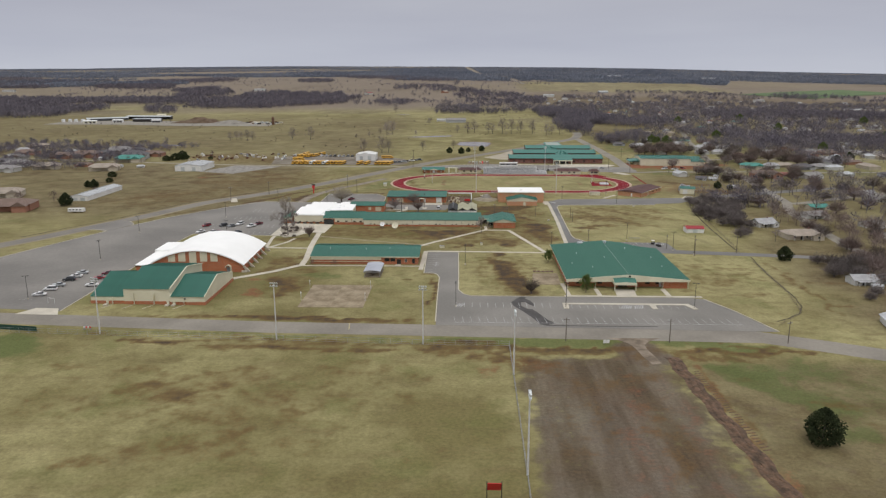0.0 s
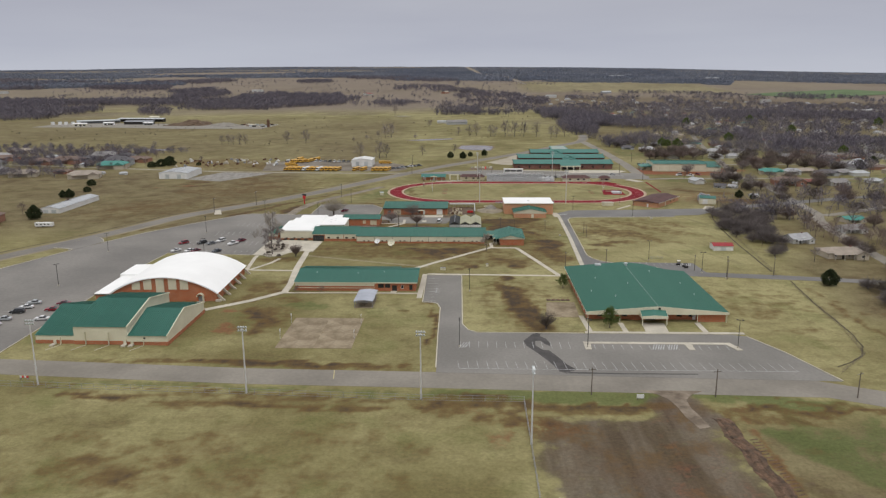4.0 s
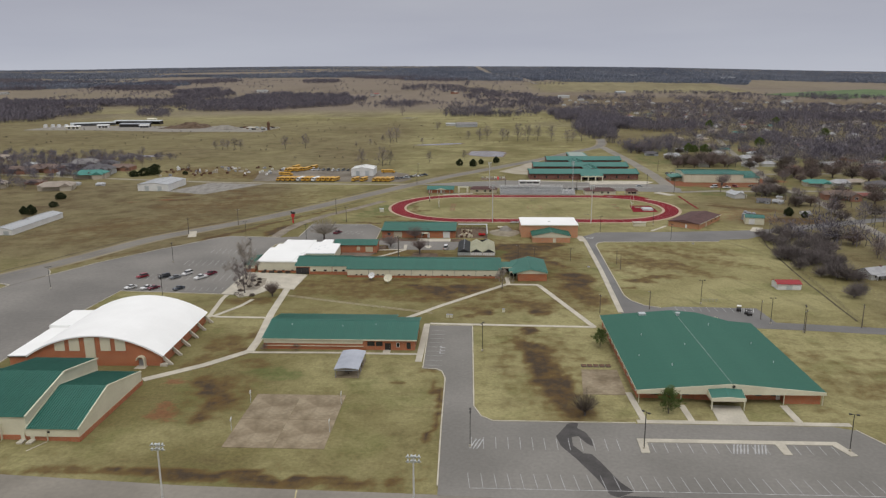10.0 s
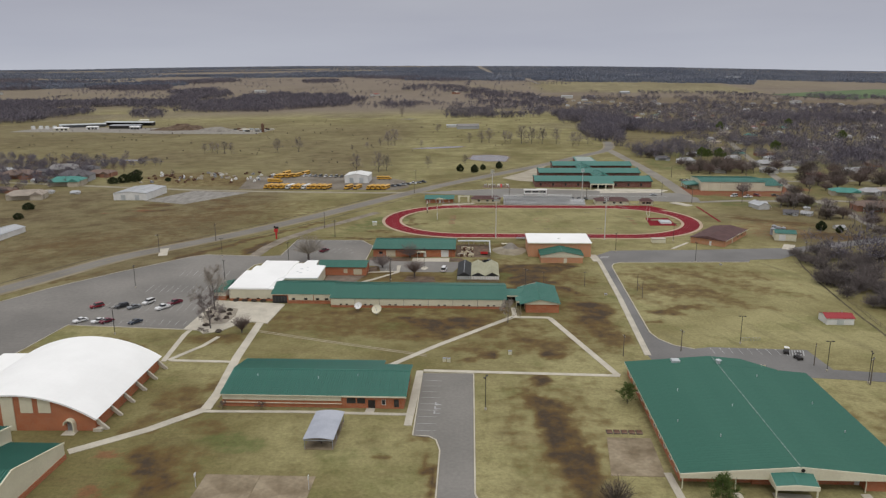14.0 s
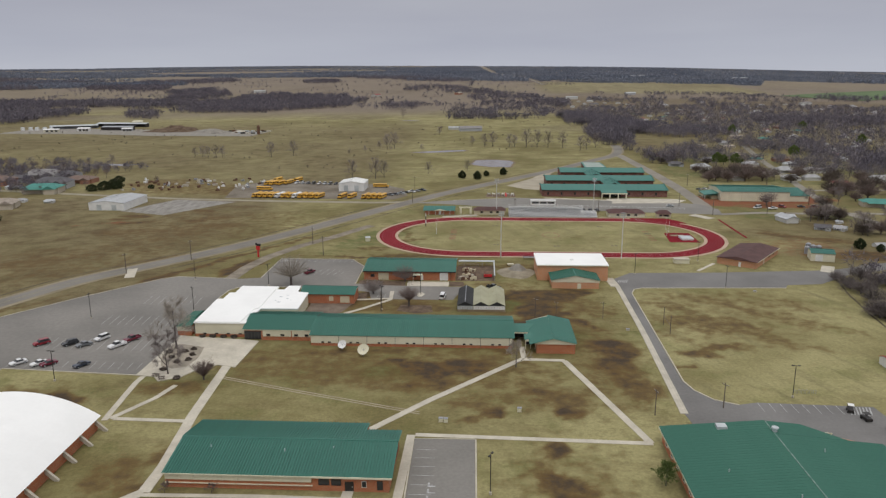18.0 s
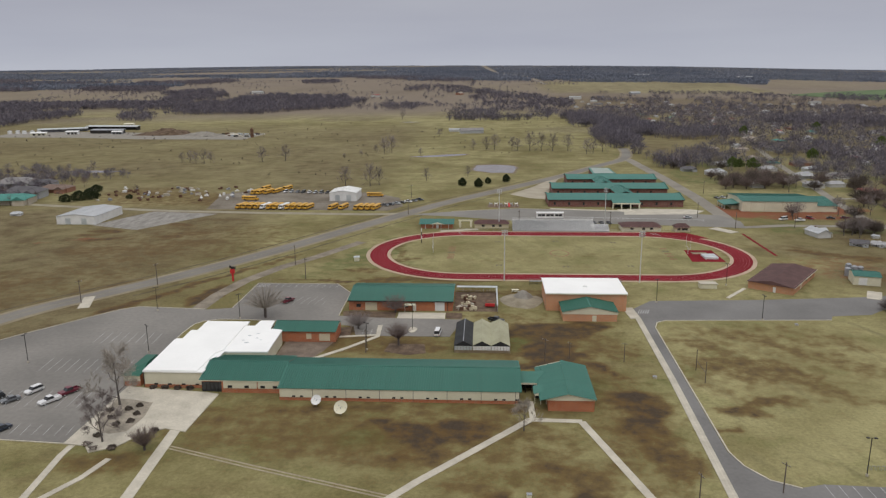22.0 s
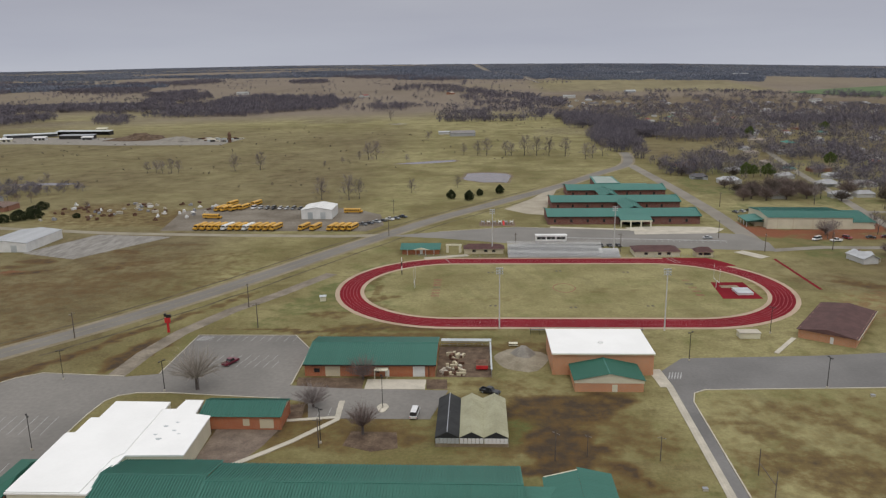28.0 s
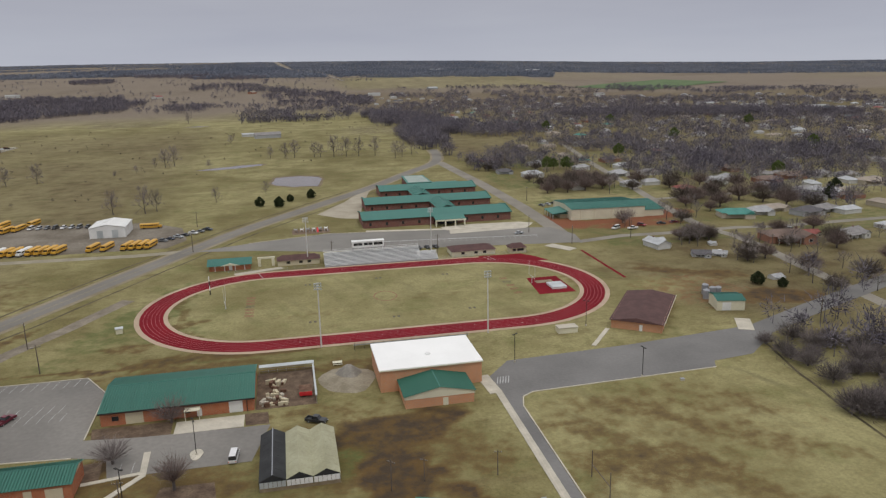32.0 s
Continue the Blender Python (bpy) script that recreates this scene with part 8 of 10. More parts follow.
plant(evergreen(24, 12.0, 5.0, PINE, "tall green pine in the town", "pine_tree", cone=0.35, count=420, size=0.7, low=0.3), [(208, 842, 0.95), (216, 848, 0.75), (224, 840, 0.9), (231, 850, 0.6), (300, 905, 1.0), (420, 1020, 1.1), (360, 760, 0.9), (500, 900, 1.1), (395, 640, 1.0), (600, 1150, 1.2), (330, 1180, 1.1), (450, 1250, 1.1), (700, 1000, 1.2), (560, 760, 1.0)], 11)

setting("planter_bed", Shape().prism([(-96.0, 381.0), (-92.4, 381.0), (-85.6, 379), (-84.2, 371), (-85, 363.5), (-88.5, 362), (-92.5, 363.5), (-95.2, 370)], 0.1, 0.2), mat("grey_mulch", (0.24, 0.21, 0.165), (0.34, 0.30, 0.24), 0.95, 0, 0.3, 2.5, 0.25, 0.3), "pale gravelled planting bed in the plaza", "flower bed")
for x, y, turn in ((-88.4, 354.6, 20), (-90.8, 356.5, -15)):
    tb = thing("picnic_table", x, y, "weathered wooden picnic table on the plaza edge", "picnic table", z=0.19, turn=turn, group="plaza tables")
    part("tabletop", Shape().box(-0.9, -0.4, 0.7, 0.9, 0.4, 0.76), WOOD_POLE, tb)
    for side in (-0.75, 0.75):
        part("bench", Shape().box(-0.9, side - 0.14, 0.42, 0.9, side + 0.14, 0.47), WOOD_POLE, tb)
    for sx in (-0.6, 0.6):
        part("leg", Shape().box(sx - 0.05, -0.8, 0.36, sx + 0.05, 0.8, 0.42).box(sx - 0.05, -0.5, 0, sx + 0.05, -0.4, 0.7).box(sx - 0.05, 0.4, 0, sx + 0.05, 0.5, 0.7), WOOD_POLE, tb)

# low shrubs in the plaza beds
for i, (x, y) in enumerate(((-92, 370), (-89, 366.6), (-90, 375), (-88, 377), (-86.4, 368.4), (-84.6, 355.4), (-78.4, 364), (-94.4, 374), (-90.6, 361), (-86.6, 372.4))):
    b = thing("bed_shrub", x, y, "low rounded dark shrub in the plaza bed", "shrub", group="plaza shrubs")
    part("foliage", blob_leaves(0.75 + 0.1 * (i % 3), 0.4, 90, 60 + i), TWIG_DARK, b)


# far woods and treed town, too many to count
def quick_trees(name, pts, seed, material, label, lo=5.0, hi=10.0, twigs=40, width=0.3, flat=1.0):
    """Leafless trees far off: trunks, and crowns of slender loose twigs."""
    g = np.random.default_rng(seed)
    n = len(pts)
    P = np.array(pts)
    small = np.array([shrink(x, y) for x, y in pts])
    H = g.uniform(lo, hi, n) * small
    width = width * small
    base = np.stack([P[:, 0], P[:, 1], np.array([land(x, y) for x, y in pts])], -1)
    d = g.normal(size=(n, twigs, 3))
    d /= np.linalg.norm(d, axis=2, keepdims=True)
    round_ = g.uniform(0.34, 0.5, n)
    c = d * (g.uniform(0.05, 1.0, (n, twigs, 1)) ** 0.6) * np.stack([H * round_ * flat, H * round_ * flat, H * 0.36], -1)[:, None, :]
    c[:, :, 2] += (H * 0.56)[:, None]
    c += base[:, None, :]
    way = d * 0.7 + g.normal(size=d.shape) * 0.45
    way[:, :, 2] += 0.45
    way *= (H * 0.2)[:, None, None] * g.uniform(0.6, 1.2, (n, twigs, 1))
    side = np.cross(way, g.normal(size=d.shape))
    side *= width[:, None, None] / np.maximum(np.linalg.norm(side, axis=2, keepdims=True), 1e-6)
    tri = np.stack([c - side, c + side, c + way], 2).reshape(-1, 3)
    w = np.stack([np.maximum(H * 0.022, width * 0.5), 0 * H, 0 * H], -1)
    stem = np.stack([base - w, base + w, base + np.stack([0 * H, 0 * H, H * 0.7], -1)], 1).reshape(-1, 3)
    vs = np.concatenate([tri, stem]).astype(np.float32)
    me = bpy.data.meshes.new(name)
    faces = len(vs) // 3
    me.vertices.add(len(vs))
    me.vertices.foreach_set("co", vs.ravel())
    me.loops.add(len(vs))
    me.loops.foreach_set("vertex_index", np.arange(len(vs), dtype=np.int32))
    me.polygons.add(faces)
    me.polygons.foreach_set("loop_start", np.arange(0, len(vs), 3, dtype=np.int32))
    me.update(calc_edges=True)
    me.materials.append(material)
    tagged(new(name, me), label, "woods", kind="stuff")


def inside(x, y, poly):
    hit, j = False, len(poly) - 1
    for i in range(len(poly)):
        (xi, yi), (xj, yj) = poly[i], poly[j]
        if (yi > y) != (yj > y) and x < (xj - xi) * (y - yi) / (yj - yi) + xi:
            hit = not hit
        j = i
    return hit


def scatter(poly, count, seed, size=0.0, cut=0.5):
    g = np.random.default_rng(seed)
    xs, ys = [p[0] for p in poly], [p[1] for p in poly]
    out, tries = [], 0
    while len(out) < count and tries < count * 12:
        k = 400
        X, Y = g.uniform(min(xs), max(xs), k), g.uniform(min(ys), max(ys), k)
        keep = cloud(X, Y, size, seed, 3) > cut if size else np.ones(k, bool)
        reach = 0.09 * (max(ys) - min(ys))
        WX_, WY_ = X + 3 * reach * (cloud(X, Y, 2 * reach, seed + 7, 3) - 0.5), Y + 3 * reach * (cloud(X, Y, 2 * reach, seed + 19, 3) - 0.5)
        out += [(float(x), float(y)) for x, y, u, v, ok in zip(X, Y, WX_, WY_, keep) if ok and inside(u, v, poly)]
        tries += k
    return out[:count]


def clear_of_streets(x, y):
    """Off the streets, the open lawns by the track and the hall."""
    if 480 < y < 606 and x < 193 or 605 < y < 690 and x < 212 or abs(x - 140) < 12 or abs(y - 610) < 8 or abs(y - 703) < 7:
        return False
    return all((x - a) ** 2 + (y - b) ** 2 > (9 if b < 470 else 5) ** 2 for a, b in STREET)


# streets of far houses: kind, place, turn and size of each
TOWN_SPOTS = []
g = np.random.default_rng(99)
for _ in range(6000):
    x, y = g.uniform(150, 1150), 640 + 1560 * g.uniform(0, 1) ** 1.5
    if len(TOWN_SPOTS) == 430:
        break
    if y < 1350 and x < 175 + (y - 600) * 0.12 or y < 720 and x < 300 or (x < 260 and 1050 < y < 1800) or y > 2330 - 0.45 * x:
        continue
    y = round(y / 42) * 42 + g.uniform(-6, 6)
    if all((x - q[1]) ** 2 + (y - q[2]) ** 2 > 23**2 for q in TOWN_SPOTS):
        n = len(TOWN_SPOTS)
        TOWN_SPOTS.append((int(g.choice([0, 0, 1, 2, 2, 2, 3, 4, 6, 6, 6, 7, 5, 3])) if n > 7 else n, x, y, g.choice([0, 90]) + g.uniform(-12, 12), g.uniform(0.7, 1.1)))


NEAR_HOUSES = ((6, 169.5, 586, 100, 1.1), (4, 180, 565, -22, 0.72), (2, 188.5, 563.5, -38, 0.6), (6, 196, 582, 80, 0.42), (5, 244, 637, -12, 1.3), (2, 262, 640, -12, 1.1), (4, 284, 631, 15, 1.2), (1, 234, 580, -8, 1.6), (7, 251, 586, -8, 0.8), (0, 267, 578, 15, 1.2),
                         (0, 332, 694, 10, 1.1), (2, 341, 681, -10, 1.1), (2, 189, 525, 10, 0.5), (2, 159, 389, 20, 1.05), (0, 196, 413, 15, 1.0), (3, 166, 360, 5, 1.2), (5, 210, 440, 10, 0.9), (0, 262, 470, 20, 1.0), (2, 154, 278, 5, 0.9), (6, 156, 271, 70, 0.45), (5, 160, 258, 20, 0.75), (6, 139, 227, 78, 1.0), (4, 166, 281, 40, 0.9), (3, 275, 647, 5, 1.0), (0, 299, 636, 20, 1.1), (2, 336, 690, 25, 1.1), (3, 346, 684, -8, 1.0), (1, 335, 738, 0, 1.2), (1, 361, 748, 0, 1.3), (0, 385, 749, 5, 1.2), (2, 264, 489, 15, 1.0), (1, 310, 450, 12, 1.1), (0, 215, 388, 10, 0.9),
                         (0, 213, 359, 20, 1.0), (0, 361, 758, 10, 1.2), (2, 300, 746, -10, 1.2), (7, 262, 724, 5, 1.0), (2, 250, 800, 15, 1.2), (6, 187, 818, 8, 1.3), (4, 172, 842, 0, 1.0), (1, 180, 920, 20, 1.0), (0, 384, 746, 40, 1.0), (2, 237, 752, 0, 1.1), (0, 402, 740, 5, 1.1), (3, 396, 710, 0, 1.2), (6, 300, 590, 8, 0.9), (4, 330, 585, 0, 1.0), (2, 370, 630, 0, 1.0))


def clear_of_houses(x, y):
    """Not on a house nor close before its front."""
    return all(abs(x - q[1]) > 8 or not -6 < q[2] - y < 12 for q in TOWN_SPOTS) and all(abs(x - q[1]) > 9 or not -7 < q[2] - y < 15 for q in NEAR_HOUSES)


# creek belt beside the highway, then the treed town, thinner among the streets
CREEK = [(149, 1657), (150, 1530), (143, 1334), (138, 1144), (136, 991), (142, 957), (163, 968), (185, 1041), (201, 1133), (222, 1275), (232, 1465), (200, 1534)]
quick_trees("woods_creek", scatter(CREEK, 1900, 3, 30, 0.36), 33, WOODS, "dense leafless creek woods beside the town", 8, 15, 54, 0.24)
TOWN_AREA = [(138, 1653), (202, 2048), (290, 2295), (438, 2225), (592, 2248), (680, 2157), (767, 2125), (760, 1900), (1000, 1800), (1500, 1150), (1000, 520), (700, 700), (430, 960), (330, 1080), (205, 1010), (240, 1280), (262, 1500)]
TOWN_TREES = [q for q in scatter(TOWN_AREA, 8300, 4, 90, 0.40) if clear_of_houses(*q)]
quick_trees("woods_town", TOWN_TREES[: len(TOWN_TREES) * 3 // 4], 34, WOODS, "leafless garden trees all over the town", 7, 14, 36, 0.46)
quick_trees("pale_town_trees", TOWN_TREES[len(TOWN_TREES) * 3 // 4 :], 36, WOODS_PALE, "pale leafless garden trees in the town", 6, 12, 30, 0.4)
# darker thickets within the town
for n, (poly, count) in enumerate((([(300, 800), (420, 790), (560, 820), (700, 760), (900, 700), (960, 800), (700, 960), (480, 960), (330, 900)], 1250), ([(150, 1180), (260, 1120), (330, 1180), (300, 1320), (240, 1400)], 350), ([(420, 1350), (620, 1300), (780, 1200), (900, 1260), (640, 1480), (450, 1460)], 1300))):
    quick_trees("town_thicket", [q for q in scatter(poly, count, 140 + n, 70, 0.4) if clear_of_houses(*q)], 150 + n, WOODS, "dense leafless thicket among the town houses", 8, 15, 44, 0.36)
GARDEN_TREES = [q for q in scatter([(152, 560), (150, 960), (205, 1010), (330, 1080), (430, 960), (700, 700), (1000, 520), (700, 330), (430, 250), (215, 250), (186, 380), (215, 500)], 5600, 44, 60, 0.37) if clear_of_streets(*q) and clear_of_houses(*q) and not (150 < q[0] < 262 and 690 < q[1] < 850) and not (212 < q[0] < 300 and 606 < q[1] < 765) and not (190 < q[0] < 262 and 540 < q[1] < 612) and not (186 < q[0] < 300 and 330 < q[1] < 545 and int(q[0] * 7 + q[1] * 3) % 4)]
quick_trees("woods_garden", GARDEN_TREES[: len(GARDEN_TREES) * 4 // 5], 45, WOODS, "leafless garden trees between the nearer houses", 6, 13, 90, 0.19)
quick_trees("pale_garden_trees", GARDEN_TREES[len(GARDEN_TREES) * 4 // 5 :], 46, WOODS_PALE, "pale leafless garden trees between the houses", 6, 12, 90, 0.16)
quick_trees("lane_trees", [q for q in scatter([(150, 236), (172, 300), (170, 372), (178, 430), (212, 430), (225, 330), (215, 240)], 130, 47, 18, 0.42) if clear_of_streets(*q)], 48, TWIG_RED, "leafless trees along the country lane", 5, 10, 240, 0.07)
quick_trees("western_trees", scatter([(-520, 610), (-330, 625), (-292, 690), (-300, 820), (-520, 850)], 620, 49, 50, 0.40), 50, WOODS, "leafless trees round the western houses", 4, 9, 120, 0.15)
# belts and clumps over the plain
MIDDLE = {
    "woods_west_block": ([(-851, 1354), (-801, 1379), (-791, 1457), (-805, 1570), (-823, 1657), (-862, 1713), (-925, 1675), (-1058, 1643), (-1100, 1400)], 1700, 0, 0),
    "woods_west_belt": ([(-1058, 1643), (-944, 1706), (-956, 1811), (-827, 1813), (-695, 1804), (-767, 1974), (-917, 1992), (-991, 1920), (-1083, 1935), (-1239, 1898)], 2000, 60, 0.3),
    "woods_middle_belt": ([(-644, 1683), (-505, 1689), (-409, 1771), (-286, 1912), (-270, 1979), (-335, 2212), (-525, 2229), (-617, 2119), (-670, 2017), (-819, 2099)], 3000, 60, 0.3),
    "woods_middle_upper": ([(-821, 2068), (-672, 2084), (-747, 2325), (-809, 2404), (-892, 2273)], 800, 80, 0.3),
    "woods_works_clump": ([(-700, 1604), (-642, 1517), (-593, 1491), (-641, 1636), (-698, 1725), (-737, 1693)], 130, 30, 0.4),
    "woods_plain_trees": ([(-286, 1912), (-195, 1812), (-113, 1695), (-61, 1542), (1, 1511), (102, 1539), (136, 1637), (130, 1910), (57, 2050), (-75, 1878), (-219, 2014)], 420, 55, 0.52),
    "woods_field_row": ([(-65, 1526), (101, 1523), (102, 1548), (-65, 1552)], 110, 25, 0.4),
    "woods_centre_belt": ([(-42, 2119), (125, 1843), (133, 1605), (163, 1739), (209, 2048), (150, 2190), (111, 2300), (17, 2371)], 620, 70, 0.46),
    "woods_centre_upper": ([(-270, 2439), (-30, 2295), (61, 2190), (34, 2411), (-105, 2553), (-247, 2551)], 420, 70, 0.45),
    "woods_north_west": ([(-1522, 2296), (-1324, 2332), (-1341, 2448), (-1727, 2995), (-1969, 2925)], 2600, 0, 0),
    "woods_north_strip": ([(-1190, 2368), (-917, 2332), (-998, 2523), (-1235, 2485)], 900, 60, 0.25),
    "woods_north_row": ([(-1490, 2703), (-1026, 2590), (-870, 2798), (-935, 2996), (-1130, 2837), (-1531, 2809)], 1500, 120, 0.35),
    "woods_north_middle": ([(-609, 2711), (-495, 2720), (-532, 2912), (-654, 2902)], 350, 90, 0.35),
    "woods_north_centre": ([(-573, 3124), (-357, 3001), (-116, 2797), (-40, 2967), (-270, 3219), (-571, 3365)], 1300, 120, 0.35),
    "woods_east_rim": ([(290, 2330), (440, 2260), (600, 2280), (690, 2200), (800, 2140), (900, 2080), (1000, 1900), (1250, 1650), (1400, 1900), (1000, 2240), (860, 2300), (640, 2330), (430, 2320)], 700, 120, 0.42),
}
for n, (key, (poly, count, size, cut)) in enumerate(MIDDLE.items()):
    quick_trees(key, scatter(poly, count, 60 + n, size, cut), 80 + n, WOODS, "leafless woods and clumps across the plain", 8, 14, 24, 0.8)
hedge_rng = np.random.default_rng(63)
HEDGEROWS = []
for _ in range(46):
    hx, hy = hedge_rng.uniform(-1500, 500), hedge_rng.uniform(1750, 3300)
    along = hedge_rng.random() < 0.75
    for k in range(int(hedge_rng.uniform(8, 34))):
        HEDGEROWS.append((hx + (k * 9 if along else hedge_rng.normal() * 3) + hedge_rng.normal() * 3, hy + (hedge_rng.normal() * 4 if along else k * 9)))
quick_trees("hedgerows", HEDGEROWS, 77, WOODS, "leafless hedgerow trees between far fields", 6, 11, 24, 0.8)
quick_trees("scattered_trees", scatter([(-1100, 1850), (-300, 2000), (150, 2050), (200, 2900), (-700, 2900), (-1300, 2500)], 260, 59), 79, WOODS, "lone leafless trees scattered over brown fields", 6, 11, 24, 0.8)
quick_trees("pasture_scrub", scatter([(-560, 780), (-200, 800), (120, 1000), (130, 1500), (-300, 1450), (-700, 1150)], 170, 58), 78, TWIG_DARK, "small dark bushes dotted over the pasture", 1.2, 3.6, 60, 0.12)


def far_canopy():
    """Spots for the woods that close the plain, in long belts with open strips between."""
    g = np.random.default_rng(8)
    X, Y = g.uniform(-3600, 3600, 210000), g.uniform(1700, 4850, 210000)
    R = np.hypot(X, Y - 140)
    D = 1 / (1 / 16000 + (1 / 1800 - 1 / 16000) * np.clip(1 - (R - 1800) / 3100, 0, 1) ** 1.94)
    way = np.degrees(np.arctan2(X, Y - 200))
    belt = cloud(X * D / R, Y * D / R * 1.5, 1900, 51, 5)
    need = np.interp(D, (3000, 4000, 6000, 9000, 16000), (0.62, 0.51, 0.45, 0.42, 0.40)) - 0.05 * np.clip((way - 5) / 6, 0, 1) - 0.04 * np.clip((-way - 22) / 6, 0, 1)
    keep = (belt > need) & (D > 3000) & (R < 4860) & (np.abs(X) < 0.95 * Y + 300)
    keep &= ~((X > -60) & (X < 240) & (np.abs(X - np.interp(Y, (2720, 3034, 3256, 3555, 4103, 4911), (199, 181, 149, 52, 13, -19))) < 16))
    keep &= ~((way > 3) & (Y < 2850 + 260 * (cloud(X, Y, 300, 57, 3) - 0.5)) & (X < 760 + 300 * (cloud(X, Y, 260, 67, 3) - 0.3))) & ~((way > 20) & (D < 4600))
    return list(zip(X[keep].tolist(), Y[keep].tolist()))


# blue-grey of distance haze is painted into the base colour of these woods
quick_trees("far_woods", far_canopy(), 9, mat("haze_tinted_woods", (0.130, 0.148, 0.196), (0.180, 0.198, 0.240), 0.95, 0, 0.004, 0.03, 0.2), "distant leafless woods to the horizon", 9, 14, 4, 7.0, 2.6)
setting("wheat_field", draped([(880, 2190), (960, 2255), (1075, 2335), (1200, 2410), (1300, 2470)], 230, 1.2), mat("winter_wheat", (0.075, 0.115, 0.045), (0.10, 0.15, 0.06), 0.95, 0, 0.02, 0.3, 0.15), "green field of winter wheat beyond the town", "field")

# ---- water ----
POND_BANK = mat("muddy_pond_bank", (0.12, 0.088, 0.055), (0.19, 0.15, 0.095), 0.95, 0, 0.1, 0.8, 0.2)
for poly in ([(-76, 950), (-68, 956), (-60, 962), (-48, 967), (-40, 973), (-30, 974), (-23, 977), (-19, 970), (-21, 965), (-32, 958), (-40, 953), (-50, 950), (-58, 947)], [(-8, 879), (1, 883), (10, 884), (19, 880), (26, 875), (28, 862), (26, 850), (25, 838), (23, 827), (14, 830), (6, 829), (-2, 836), (-8, 841), (-11, 852), (-9, 864)], [(-380, 832), (-345, 842), (-318, 838), (-330, 828)], [(-150, 1490), (-128, 1496), (-110, 1488), (-130, 1480)]):
    cx, cy = sum(p[0] for p in poly) / len(poly), sum(p[1] for p in poly) / len(poly)
    setting("pond_bank", Shape().prism([(cx + (x - cx) * 1.12, cy + (y - cy) * 1.16 + 0.8) for x, y in poly], -0.3, 0.02), POND_BANK, "muddy brown bank round a pond", "bank")
    setting("pond", Shape().prism(poly, -0.3, 0.035), WATER, "still grey-brown farm pond", "water")


# ---- houses ----
ROOFS = [mat("house_roof_" + k, c, tuple(min(1, v * 1.25) for v in c), 0.85, 0, 0.3, 2, 0.12) for k, c in (("grey", (0.20, 0.19, 0.185)), ("brown", (0.15, 0.105, 0.085)), ("pale", (0.30, 0.30, 0.305)), ("teal", (0.06, 0.20, 0.17)), ("red", (0.21, 0.065, 0.055)), ("tan", (0.27, 0.23, 0.19)), ("dark", (0.09, 0.085, 0.09)), ("white", (0.37, 0.38, 0.39)))]
WALLS = [mat("house_wall_" + k, c, tuple(min(1, v * 1.12) for v in c), 0.8, 0, 0.3, 2, 0.08) for k, c in (("white", (0.50, 0.50, 0.48)), ("brick", (0.30, 0.15, 0.10)), ("tan", (0.44, 0.39, 0.31)), ("grey", (0.36, 0.37, 0.38)))]


